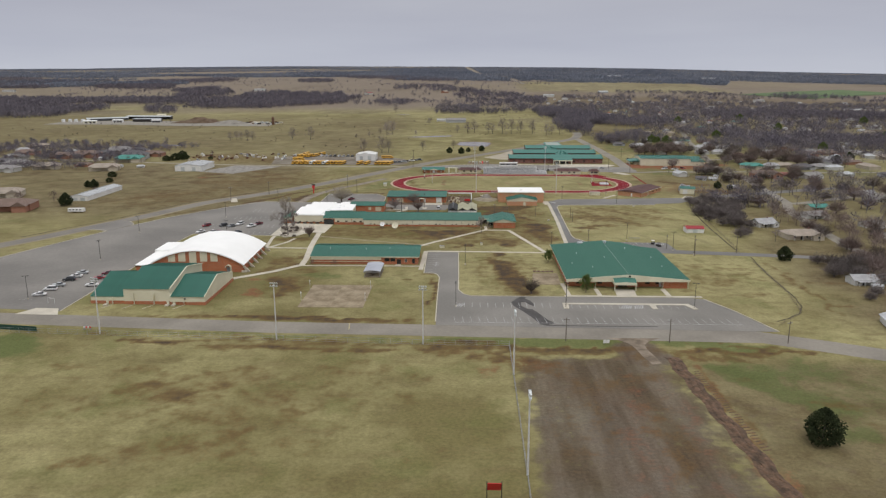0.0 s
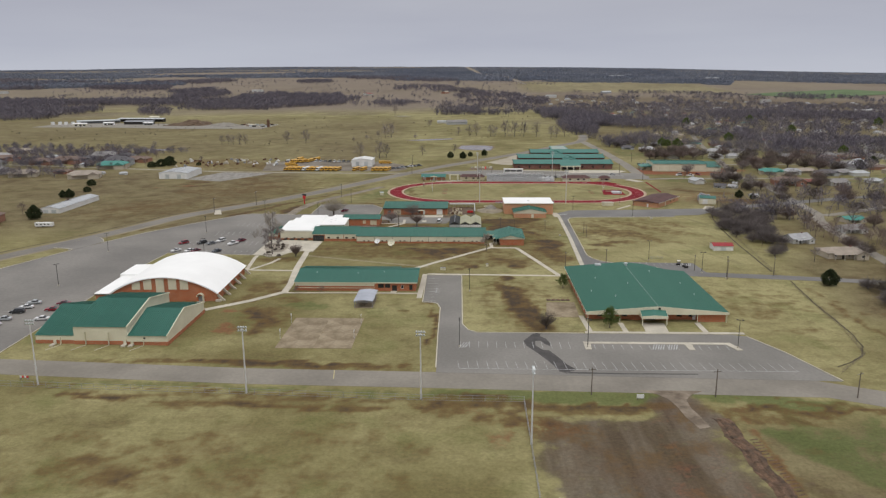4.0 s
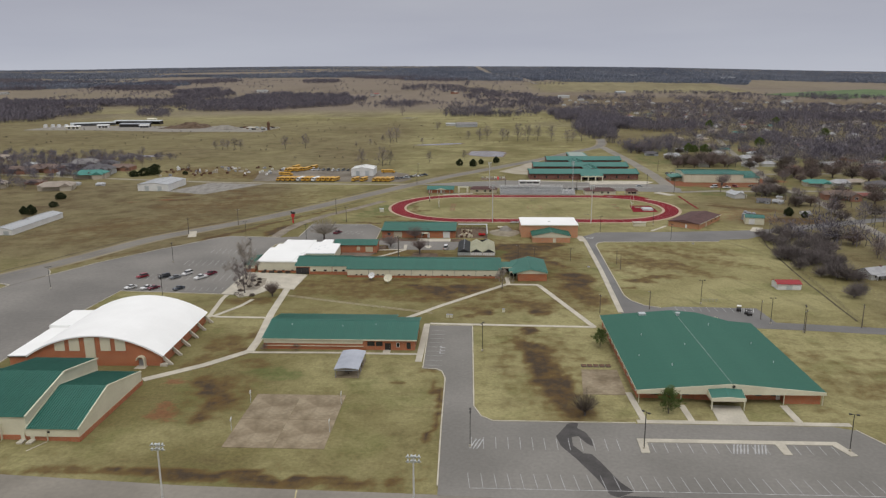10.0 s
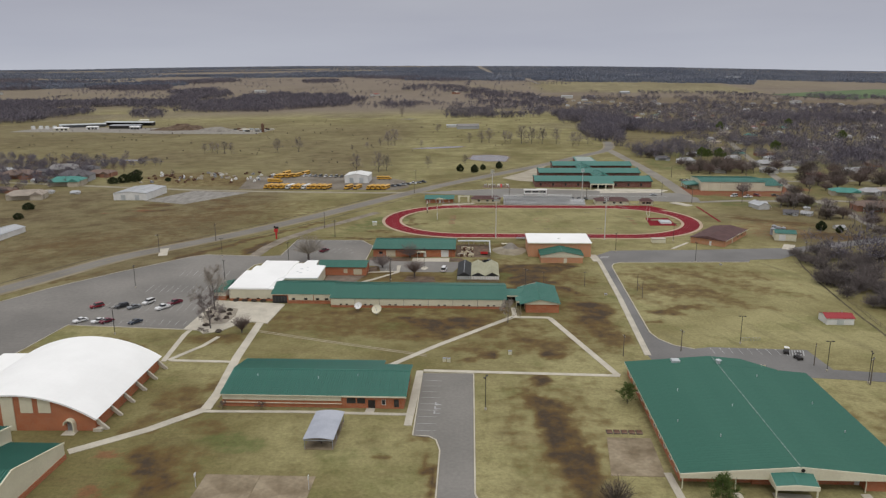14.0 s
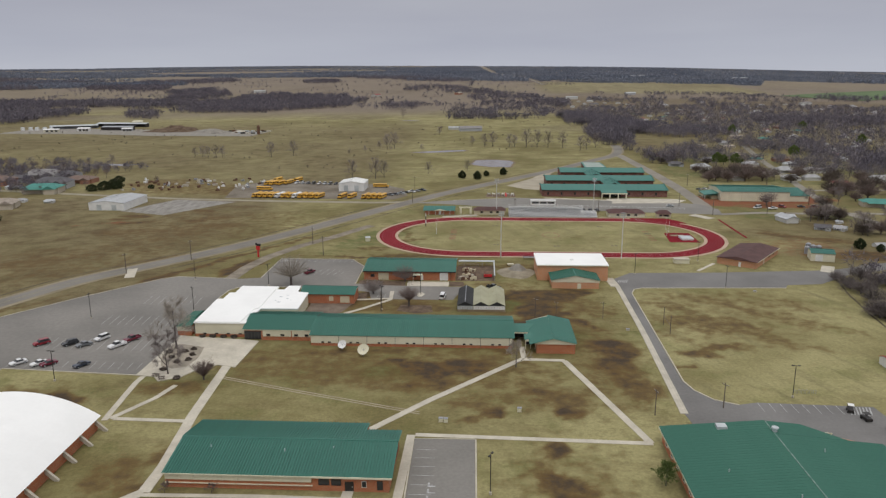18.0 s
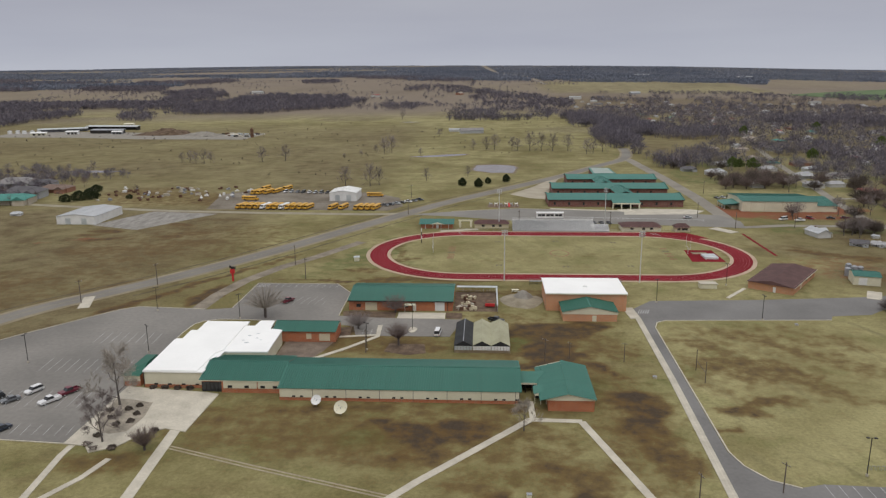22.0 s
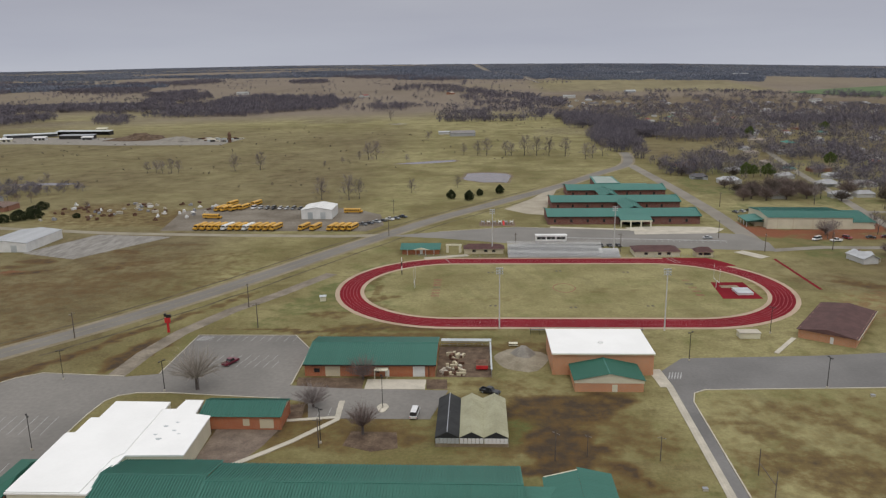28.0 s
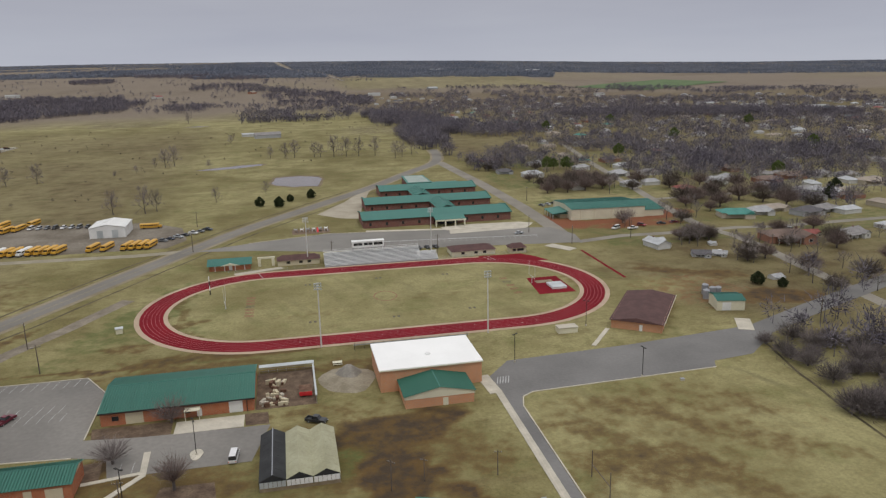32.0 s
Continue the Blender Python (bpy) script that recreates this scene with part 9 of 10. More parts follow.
def make_house(w, d, h, pitch, roof, wall, label, hip=False, name="house", detail=True, wing=False):
    b = thing(name, 0, 0, label, "house")
    part("wall", Shape().box(-w, -d, -0.2, w, d, h), wall, b)
    o, r = 0.5, h + pitch
    if hip:
        rs = Shape().add([(-w - o, -d - o, h), (w + o, -d - o, h), (w + o, d + o, h), (-w - o, d + o, h), (-w + d * 0.7, 0, r), (w - d * 0.7, 0, r)], [(0, 1, 5, 4), (2, 3, 4, 5), (1, 2, 5), (3, 0, 4), (3, 2, 1, 0)])
    else:
        rs = Shape().profile_x([(-d - o, h - 0.1), (0, r), (d + o, h - 0.1), (d + o, h + 0.12), (0, r + 0.22), (-d - o, h + 0.12)], -w - o, w + o)
        part("gable", Shape().profile_x([(-d, h), (0, r - 0.02), (d, h)], -w, -w + 0.2), wall, b)
        part("gable", Shape().profile_x([(-d, h), (0, r - 0.02), (d, h)], w - 0.2, w), wall, b)
    part("roof", rs, roof, b)
    if wing:
        part("wing", Shape().box(w * 0.3, -d - 3.2, -0.2, w * 0.92, -d + 0.1, h - 0.15), wall, b)
        part("wing_roof", Shape().profile([(w * 0.3 - 0.4, h - 0.35), (w * 0.61, h + w * 0.16), (w * 0.92 + 0.4, h - 0.35)], -d - 3.6, 0), roof, b)
        part("porch_roof", Shape().slab((-w * 0.75, -d - 2.2, h - 0.55), (w * 0.28, -d - 2.2, h - 0.55), (w * 0.28, -d, h - 0.1), (-w * 0.75, -d, h - 0.1), 0.12), roof, b)
    if detail:
        for x in (-w * 0.6, w * 0.1, w * 0.65):
            window(b, x, -d, 1.0, 1.3, 1.2, rim=WHITE)
        plain_door(b, -w * 0.22, -d, 1.0, 2.1, DARK_METAL)
        part("wing", Shape().box(w * 0.3, -d - 3.2, -0.2, w * 0.92, -d + 0.1, h - 0.15), wall, b)
        mx, half = w * 0.61, w * 0.31
        part("wing_gable", Shape().profile([(mx - half, h - 0.15), (mx + half, h - 0.15), (mx, h + half * 0.5)], -d - 3.2, -d - 3.0), wall, b)
        part("wing_roof", Shape().profile([(mx - half - 0.4, h - 0.35), (mx, h + half * 0.5), (mx + half + 0.4, h - 0.35), (mx + half + 0.4, h - 0.15), (mx, h + half * 0.5 + 0.2), (mx - half - 0.4, h - 0.15)], -d - 3.6, 0), roof, b)
        window(b, mx, -d - 3.2, 1.0, 1.5, 1.2, rim=WHITE)
        part("porch_roof", Shape().slab((-w * 0.75, -d - 2.2, h - 0.55), (w * 0.28, -d - 2.2, h - 0.55), (w * 0.28, -d, h - 0.1), (-w * 0.75, -d, h - 0.1), 0.12), roof, b)
        for x in (-w * 0.73, -w * 0.25, w * 0.24):
            part("porch_post", Shape().box(x - 0.07, -d - 2.15, 0, x + 0.07, -d - 2.0, h - 0.5), WHITE, b)
        part("chimney", Shape().box(w * 0.4, -0.4, h, w * 0.4 + 0.7, 0.4, r + 0.7), BRICK_DARK, b)
    return b


TOWN = [make_house(*row) for row in (
    (7.5, 4.5, 2.8, 1.9, ROOFS[0], WALLS[0], "white frame house with a grey gable roof"), (8.5, 5.0, 2.8, 1.7, ROOFS[1], WALLS[1], "brick house with a brown hipped roof", True), (6.5, 4.2, 2.7, 2.2, ROOFS[2], WALLS[0], "small white house with a pale metal roof"),
    (9.0, 5.0, 2.8, 1.8, ROOFS[5], WALLS[2], "tan house with a weathered tan roof", True), (7.0, 4.6, 2.8, 2.0, ROOFS[6], WALLS[3], "grey house with a dark shingled roof"), (8.0, 4.5, 2.8, 1.6, ROOFS[3], WALLS[2], "tan house with a teal metal roof"),
    (6.5, 4.0, 2.7, 1.9, ROOFS[7], WALLS[0], "white cottage with a white metal roof"), (7.5, 4.8, 2.8, 1.8, ROOFS[4], WALLS[2], "tan house with a dull red roof"))]
FAR_TOWN = [make_house(*row, name="town_house", detail=False) for row in (
    (7.5, 4.5, 2.8, 1.9, ROOFS[0], WALLS[0], "white town house with a grey roof", True), (8.5, 5.0, 2.8, 1.7, ROOFS[1], WALLS[1], "brick town house with a brown roof", True), (6.5, 4.2, 2.7, 2.2, ROOFS[2], WALLS[0], "white town house with a pale metal roof", True),
    (9.0, 5.0, 2.8, 1.8, ROOFS[5], WALLS[2], "tan town house with a weathered roof", True), (7.0, 4.6, 2.8, 2.0, ROOFS[6], WALLS[3], "grey town house with a dark roof", True), (8.0, 4.5, 2.8, 1.6, ROOFS[3], WALLS[2], "tan town house with a teal roof", True),
    (6.5, 4.0, 2.7, 1.9, ROOFS[7], WALLS[0], "white town cottage with a white roof", True), (7.5, 4.8, 2.8, 1.8, ROOFS[4], WALLS[2], "tan town house with a dull red roof", True))]
MID_TOWN = [make_house(*row, name="lane_house", detail=False, wing=True) for row in (
    (7.5, 4.5, 2.8, 1.9, ROOFS[0], WALLS[0], "white lane house with a grey hipped roof", True), (8.5, 5.0, 2.8, 1.7, ROOFS[1], WALLS[1], "brick lane house with a brown roof", True), (6.5, 4.2, 2.7, 2.2, ROOFS[2], WALLS[0], "white lane house with a pale metal roof", True),
    (9.0, 5.0, 2.8, 1.8, ROOFS[5], WALLS[2], "tan lane house with a weathered roof", True), (7.0, 4.6, 2.8, 2.0, ROOFS[6], WALLS[3], "grey lane house with a dark roof", True), (8.0, 4.5, 2.8, 1.6, ROOFS[3], WALLS[2], "tan lane house with a teal metal roof", True),
    (6.5, 4.0, 2.7, 1.9, ROOFS[7], WALLS[0], "white lane cottage with a white roof", True), (7.5, 4.8, 2.8, 1.8, ROOFS[4], WALLS[2], "tan lane house with a dull red roof", True))]
placed = [False] * 8
placed_mid = [False] * 8
placed_far = [False] * 8


def settle_house(k, x, y, turn, s=1.0, kinds=None, seen=None):
    kinds, seen = kinds or TOWN, seen or placed
    m = pose(x, y, land(x, y), 0, 0, turn)
    ob = copy_thing(kinds[k], m) if seen[k] else kinds[k]
    ob.matrix_basis = m @ Matrix.Scale(s, 4)
    seen[k] = True


for k, x, y, turn, s in NEAR_HOUSES:
    if math.hypot(x, y - 200) < 480:
        settle_house(k, x, y, turn, s * 0.8)
    else:
        settle_house(k, x, y, turn, s * 0.85, MID_TOWN, placed_mid)
WESTERN = ((3, -306, 613, 20, 1.3), (5, -312, 674, 10, 1.5), (0, -355, 746, 12, 1.6), (4, -318, 697, 8, 1.7), (1, -372, 712, 5, 1.5), (1, -391, 704, 0, 1.3), (6, -406, 747, 0, 0.9), (2, -304, 635, 15, 0.5), (6, -284, 633, 20, 0.5), (4, -335, 746, 5, 1.3), (1, -311, 724, 0, 1.2), (4, -363, 728, 5, 1.1), (3, -361, 622, 25, 1.2), (0, -396, 638, 10, 1.3), (2, -464, 760, 0, 1.0), (0, -384, 603, 0, 1.2), (1, -272, 427, 12, 1.5), (3, -307, 475, 20, 1.3), (0, -430, 690, 0, 1.2), (1, -445, 735, 10, 1.2), (4, -420, 655, 0, 1.2), (6, -345, 690, 60, 0.7), (1, -338, 640, 0, 0.8), (3, -470, 800, 0, 1.2))
for row in WESTERN:
    settle_house(*row, MID_TOWN, placed_mid)
TOWN_SPOTS.sort(key=lambda q: math.hypot(q[1], q[2] - 200))
for k, x, y, turn, size in TOWN_SPOTS[:290]:
    settle_house(k, x, y, turn, size, FAR_TOWN, placed_far)
rest, tones = Shape(), []
for k, x, y, turn, size in TOWN_SPOTS[290:]:
    m = pose(x, y, land(x, y), 0, 0, turn) @ Matrix.Scale(size, 4)
    for vs, fs, tone in (([(sx * 7, sy * 4.5, z) for z in (-0.2, 2.8) for sx, sy in ((-1, -1), (1, -1), (1, 1), (-1, 1))], [(0, 1, 5, 4), (1, 2, 6, 5), (2, 3, 7, 6), (3, 0, 4, 7)], 0),
                         ([(-7.5, -5, 2.8), (7.5, -5, 2.8), (7.5, 5, 2.8), (-7.5, 5, 2.8), (-4, 0, 4.7), (4, 0, 4.7)], [(0, 1, 5, 4), (2, 3, 4, 5), (1, 2, 5), (3, 0, 4)], 1 + k % 5)):
        rest.add([m @ Vector(v) for v in vs], fs)
        tones += [tone] * len(fs)
rest_mesh = rest.mesh("distant_houses", WALLS[0])
for tone_mat in (ROOFS[0], ROOFS[2], ROOFS[7], ROOFS[1], ROOFS[5]):
    rest_mesh.materials.append(tone_mat)
rest_mesh.polygons.foreach_set("material_index", tones)
tagged(new("distant_houses", rest_mesh), "small pale houses across the far town", "houses", kind="stuff")
g = np.random.default_rng(98)
for i in range(10):
    x, y = 780 + 70 * i + g.uniform(-20, 20), 1560 - 62 * i + g.uniform(-30, 30)
    w = make_house(g.uniform(14, 26), g.uniform(9, 14), 5, 1.2, ROOFS[7], WALLS[0], "large pale metal warehouse at the town edge", name="warehouse", detail=False)
    w.matrix_basis = pose(x, y, land(x, y), 0, 0, g.uniform(-20, 20))
for x, y, s in ((1020, 3250, 3.0), (640, 3350, 3.0), (-640, 2300, 1.6), (230, 2150, 1.5)):
    w = make_house(20 * s / 2, 6 * s / 2, 6, 1.2, ROOFS[7], WALLS[0], "far white farm shed on the plain", name="far_shed", detail=False)
    w.matrix_basis = pose(x, y, land(x, y))


# ---- sheds, works, bus yard ----
def metal_shed(x0, y0, x1, y1, h, pitch, along, label, roof, wall, name="metal_shed", doors=2):
    cx, cy = (x0 + x1) / 2, (y0 + y1) / 2
    w, d = (x1 - x0) / 2, (y1 - y0) / 2
    b = thing(name, cx, cy, label, "shed")
    part("wall", Shape().box(-w, -d, -0.1, w, d, h), wall, b)
    if along == "y":
        n = max(4, int(2 * d / 2))
        panels(b, (-w - 0.3, d + 0.3, h), (0, -2 * d - 0.6, 0), (w + 0.3, 0, pitch), n, roof, seam=0.04)
        panels(b, (w + 0.3, -d - 0.3, h), (0, 2 * d + 0.6, 0), (-w - 0.3, 0, pitch), n, roof, seam=0.04)
        for y in (-d, d - 0.2):
            part("gable", Shape().profile([(-w, h), (w, h), (0, h + pitch - 0.05)], y, y + 0.2), wall, b)
    else:
        n = max(4, int(2 * w / 2))
        panels(b, (-w - 0.3, -d - 0.3, h), (2 * w + 0.6, 0, 0), (0, d + 0.3, pitch), n, roof, seam=0.04)
        panels(b, (w + 0.3, d + 0.3, h), (-2 * w - 0.6, 0, 0), (0, -d - 0.3, pitch), n, roof, seam=0.04)
        for x in (-w, w - 0.2):
            part("gable", Shape().profile_x([(-d, h), (0, h + pitch - 0.05), (d, h)], x, x + 0.2), wall, b)
    for i in range(doors):
        plain_door(b, -w + 2 * w * (i + 0.7) / (doors + 0.4), -d, min(3.0, w * 0.5), h * 0.75, PALE_METAL)
    return b


metal_shed(-243, 606, -220.5, 638, 4.6, 1.3, "y", "wide white metal shed in the field", ROOFS[7], WHITE)
metal_shed(-253, 458, -241.5, 506, 2.8, 1.3, "y", "long white metal shed", ROOFS[7], WHITE)
metal_shed(-103, 686, -85, 706, 5.6, 1.6, "y", "white metal bus barn", WHITE, WHITE, "bus_barn")
metal_shed(113.2, 369.4, 122.0, 375.4, 2.2, 1.0, "x", "small white shed with a dark red roof", mat("dark_red_metal", (0.26, 0.02, 0.025), (0.32, 0.03, 0.035), 0.6, 0, 0.5, 4, 0.08), WHITE, "red_roof_shed", 1)
part("chimney_pipe", Shape().tube((0, 0, 0), (0, 0, 0.6), 0.15, 0.15, 8), GREY_METAL, bpy.data.objects["red_roof_shed"]).location = (2, 1, 3)
def works_building(x, y, turn, half, depth, h, label, roof, wall, bays=0):
    """A long low shed: back wall, ends, mono-pitch roof, and posts along an open front."""
    b = thing("works_shed", x, y, label, "shed", turn=turn, group="works sheds")
    part("roof", Shape().slab((-half, -depth, h), (half, -depth, h), (half, depth, h + 1.2), (-half, depth, h + 1.2), 0.35), roof, b)
    part("back_wall", Shape().box(-half + 0.5, depth - 1.0, -0.1, half - 0.5, depth - 0.6, h + 0.9), wall, b)
    for sx in (-half + 0.5, half - 0.9):
        part("end_wall", Shape().box(sx, -depth + 0.6, -0.1, sx + 0.4, depth - 1.0, h), wall, b)
    if bays:
        for i in range(bays + 1):
            px = -half + 1.0 + (2 * half - 2.4) * i / bays
            part("post", Shape().box(px, -depth + 0.6, -0.1, px + 0.4, -depth + 1.0, h), wall, b)
    else:
        part("front_wall", Shape().box(-half + 0.9, -depth + 0.6, -0.1, half - 0.9, -depth + 1.0, h), wall, b)
        for k in (-0.5, 0.1, 0.6):
            plain_door(b, half * k, -depth + 0.6, 3.4, h * 0.8, DARK_METAL)
    return b


works_building(-574, 1330, -4, 42, 6, 5.0, "long low open works shed with a pale roof", PALE_METAL, DARK_METAL, 12)
works_building(-632, 1292, 28, 34, 5, 4.0, "long pale works shed beside the yard", PALE_METAL, GREY_METAL, 8)
works_building(-548, 1262, 0, 24, 6, 4.5, "dark-walled works building with a pale roof", GREY_METAL, DARK_METAL)
works_building(-592, 1246, 8, 9, 4, 3.4, "small white works building", WHITE, WHITE)
works_building(-630, 1226, 14, 11, 3, 3.0, "low white works store", WHITE, CREAM)
works_building(-566, 1366, 10, 8, 5, 6.0, "tall pale works hopper house", CREAM, CREAM)
works_building(-526, 1246, 4, 8, 3, 3.2, "white trailer-like works store", WHITE, GREY_METAL)
for i in range(5):
    tk = thing("storage_tank", -690 + 11 * i, 1253 + 2 * (i % 2), "white cylindrical storage tank", "tank", group="works tanks")
    part("shell", Shape().tube((0, 0, 0), (0, 0, 4.2), 3, 3, 14), WHITE, tk)
    part("lid", Shape().tube((0, 0, 4.2), (0, 0, 5.0), 3, 0.4, 14), PALE_METAL, tk)
for i, (x, y, r, h, m_) in enumerate(((-452, 1235, 26, 9, SOIL), (-436, 1245, 18, 6, SOIL), (-474, 1228, 16, 4, SOIL), (-392, 1216, 24, 5.5, GRAVEL), (-375, 1206, 14, 4, GRAVEL), (-350, 1222, 9, 3, CONCRETE))):
    hp = thing("spoil_heap", x, y, ("brown earth" if m_ is SOIL else "grey gravel") + " heap in the works yard", "heap", group="works heaps")
    hg = np.random.default_rng(300 + i)
    hs = Shape()
    rings = ((1.3, -0.1), (1.0, 0.28), (0.62, 0.66), (0.3, 0.9))
    for q, z in rings:
        hs.v += [(r * q * k * math.cos(a) + r * 0.2 * z, r * 0.55 * q * k * math.sin(a), (h * z * hg.uniform(0.85, 1.15)) if z > 0 else z) for a, k in zip(np.linspace(0, 2 * math.pi, 19)[:-1], hg.uniform(0.85, 1.15, 18))]
    hs.v.append((r * 0.2, 0, h))
    hs.f = [(18 * q + i_, 18 * q + (i_ + 1) % 18, 18 * (q + 1) + (i_ + 1) % 18, 18 * (q + 1) + i_) for q in range(3) for i_ in range(18)] + [(54 + i_, 54 + (i_ + 1) % 18, 72) for i_ in range(18)]
    part("mound", hs, m_, hp)
wg = np.random.default_rng(41)
for i in range(26):
    pl = thing("block_pile", wg.uniform(-372, -308), wg.uniform(1190, 1246), "stack of pale concrete blocks in the works yard", "stack", group="works stacks", turn=wg.uniform(-20, 20))
    part("block", Shape().box(-wg.uniform(1.5, 3.5), -1.2, 0, wg.uniform(1.5, 3.5), 1.2, wg.uniform(1.2, 3.0)), (CONCRETE, PALE_METAL, RUST, DARK_METAL)[i % 4], pl)
tower = thing("dark_silo", -311, 1186, "narrow dark silo at the works", "silo")
part("shell", Shape().tube((0, 0, 0), (0, 0, 11), 2.2, 2.2, 12).tube((0, 0, 11), (0, 0, 13), 2.2, 0.4, 12), RUST, tower)
ranch = make_house(16, 7, 4, 3, ROOFS[0], WALLS[3], "grey ranch barn with a white-roofed lean-to", name="ranch_barn", detail=False)
ranch.matrix_basis = pose(-19, 1250, 0, 0, 0, 10)
lean = make_house(12, 5, 3, 1.2, ROOFS[7], WALLS[0], "ranch shed with a white metal roof", name="ranch_shed", detail=False)
lean.matrix_basis = pose(-40, 1280, 0, 0, 0, 5)
for i in range(9):
    fb = make_house(g.uniform(8, 16), g.uniform(5, 8), 4, 2.5, ROOFS[i % 8], WALLS[i % 4], "farm building far across the plain", name="farmhouse", detail=False)
    fb.matrix_basis = pose(-1350 + 260 * i + g.uniform(-60, 60), 2180 + g.uniform(-250, 250), 0, 0, 0, g.uniform(0, 90)) @ Matrix.Identity(4)
    fb.location.z = land(fb.location.x, fb.location.y)


def make_bus(colour, label):
    b = thing("school_bus", 0, 0, label, "bus", group="parked school buses")
    part("body", Shape().profile([(-1.2, 0.6), (1.2, 0.6), (1.25, 2.5), (0.9, 2.95), (-0.9, 2.95), (-1.25, 2.5)], -5.0, 5.0), colour, b)
    part("hood", Shape().box(-1.05, -6.4, 0.6, 1.05, -5.0, 1.7), colour, b)
    for sx in (-1, 1):
        for i in range(8):
            part("side_window", Shape().box(sx * 1.245 - 0.02, -4.4 + 1.15 * i, 1.75, sx * 1.245 + 0.02, -3.5 + 1.15 * i, 2.35), GLASS_DARK, b)
        for y in (-4.9, 3.0):
            part("wheel", Shape().tube((sx * 0.9, y, 0.48), (sx * 1.22, y, 0.48), 0.48, 0.48, 12), RUBBER, b)
    part("windscreen", Shape().box(-1.0, -5.06, 1.75, 1.0, -4.99, 2.55), GLASS_DARK, b)
    part("rear_window", Shape().box(-0.8, 4.99, 1.7, 0.8, 5.05, 2.4), GLASS_DARK, b)
    part("bumper", Shape().box(-1.15, -6.55, 0.45, 1.15, -6.4, 0.75), DARK_METAL, b)
    return b


yellow, pale_bus = make_bus(BUS, "yellow school bus parked in the gravel yard"), make_bus(WHITE, "white bus parked among the yellow buses")
BUS_ROW = [(-154 + 3.95 * i, 661 - 0.2 * i, -14) for i in range(12)] + [(-95, 659, -14), (-88.5, 659, -14), (-79, 658, -14), (-75.3, 658, -14), (-71.5, 658, -14), (-67.8, 658, -14), (-162, 717, -14), (-158, 717, -14), (-153, 718, -14), (-148, 722, -14), (-158, 689, 82), (-76, 705, 90), (-160, 735, -14), (-144, 735, -14)]
for i, (x, y, turn) in enumerate(BUS_ROW):
    base = pale_bus if i in (4, 7) else yellow
    m = pose(x, y, 0.03, 0, 0, turn)
    if (i == 0 and base is yellow) or i == 4:
        base.matrix_basis = m
    else:
        copy_thing(base, m)


# ---- cars ----
PAINT = {k: mat("car_paint_" + k, c, tuple(v * 1.1 for v in c), 0.3, 0.1, 0.5, 2, 0.04, spec=0.6) for k, c in (("white", (0.66, 0.66, 0.66)), ("silver", (0.40, 0.42, 0.43)), ("red", (0.22, 0.012, 0.022)), ("black", (0.025, 0.027, 0.03)), ("grey", (0.15, 0.16, 0.17)), ("maroon", (0.13, 0.012, 0.028)), ("navy", (0.03, 0.04, 0.06)))}


def make_car(kind, colour):
    label = {"sedan": "sedan", "suv": "sport utility car", "pickup": "pickup truck", "van": "passenger van"}[kind]
    c = thing("car" if kind != "pickup" else "pickup_truck", 0, 0, f"{colour} {label} parked on the asphalt", "car", group="parked cars")
    L, H, roofs = {"sedan": (2.35, 0.95, [(-0.9, 0.95), (-0.35, 1.45), (0.75, 1.45), (1.5, 0.95)]), "suv": (2.4, 1.05, [(-1.1, 1.05), (-0.55, 1.75), (1.9, 1.72), (2.3, 1.05)]), "pickup": (2.8, 1.1, [(-1.1, 1.1), (-0.6, 1.8), (0.7, 1.8), (0.95, 1.1)]), "van": (2.7, 1.1, [(-1.9, 1.1), (-1.3, 2.05), (2.5, 2.05), (2.65, 1.1)])}[kind]
    body = Shape().profile_x([(-L, 0.4), (L, 0.4), (L, H - 0.1), (L - 0.15, H), (-L + 0.5, H), (-L, 0.75)], -0.9, 0.9)
    if kind == "pickup":
        body = Shape().profile_x([(-L, 0.45), (1.0, 0.45), (1.0, H), (-L + 0.4, H), (-L, 0.8)], -0.95, 0.95).box(-0.95, 1.0, 0.45, 0.95, L, 0.7).box(-0.95, 1.0, 0.7, -0.85, L, H).box(0.85, 1.0, 0.7, 0.95, L, H).box(-0.85, L - 0.1, 0.7, 0.85, L, H)
    part("body", body, PAINT[colour], c)
    (a0, z0), (a1, z1), (a2, z2), (a3, z3) = roofs
    cab = Shape().add([(-0.85, a0, z0), (0.85, a0, z0), (0.85, a3, z3), (-0.85, a3, z3), (-0.7, a1, z1), (0.7, a1, z1), (0.7, a2, z2), (-0.7, a2, z2)], [(0, 1, 5, 4), (1, 2, 6, 5), (2, 3, 7, 6), (3, 0, 4, 7)])
    part("glasshouse", cab, GLASS_DARK, c)
    part("roof", Shape().box(-0.72, a1 - 0.02, z1 - 0.03, 0.72, a2 + 0.02, z1 + 0.05), PAINT[colour], c)
    for sx in (-1, 1):
        for y in (-L * 0.62, L * 0.62):
            w_ = part("wheel", Shape().tube((sx * 0.68, y, 0.33), (sx * 0.93, y, 0.33), 0.33, 0.33, 12), RUBBER, c)
            part("rim", Shape().tube((sx * 0.93, y, 0.33), (sx * 0.95, y, 0.33), 0.19, 0.19, 8), PALE_METAL, w_)
        part("headlight", Shape().box(sx * 0.75 - 0.14, -L - 0.02, 0.62, sx * 0.75 + 0.14, -L + 0.05, 0.78), WHITE, c)
        part("taillight", Shape().box(sx * 0.78 - 0.1, L - 0.05, 0.65, sx * 0.78 + 0.1, L + 0.02, 0.85), RED_PAINT, c)
    return c


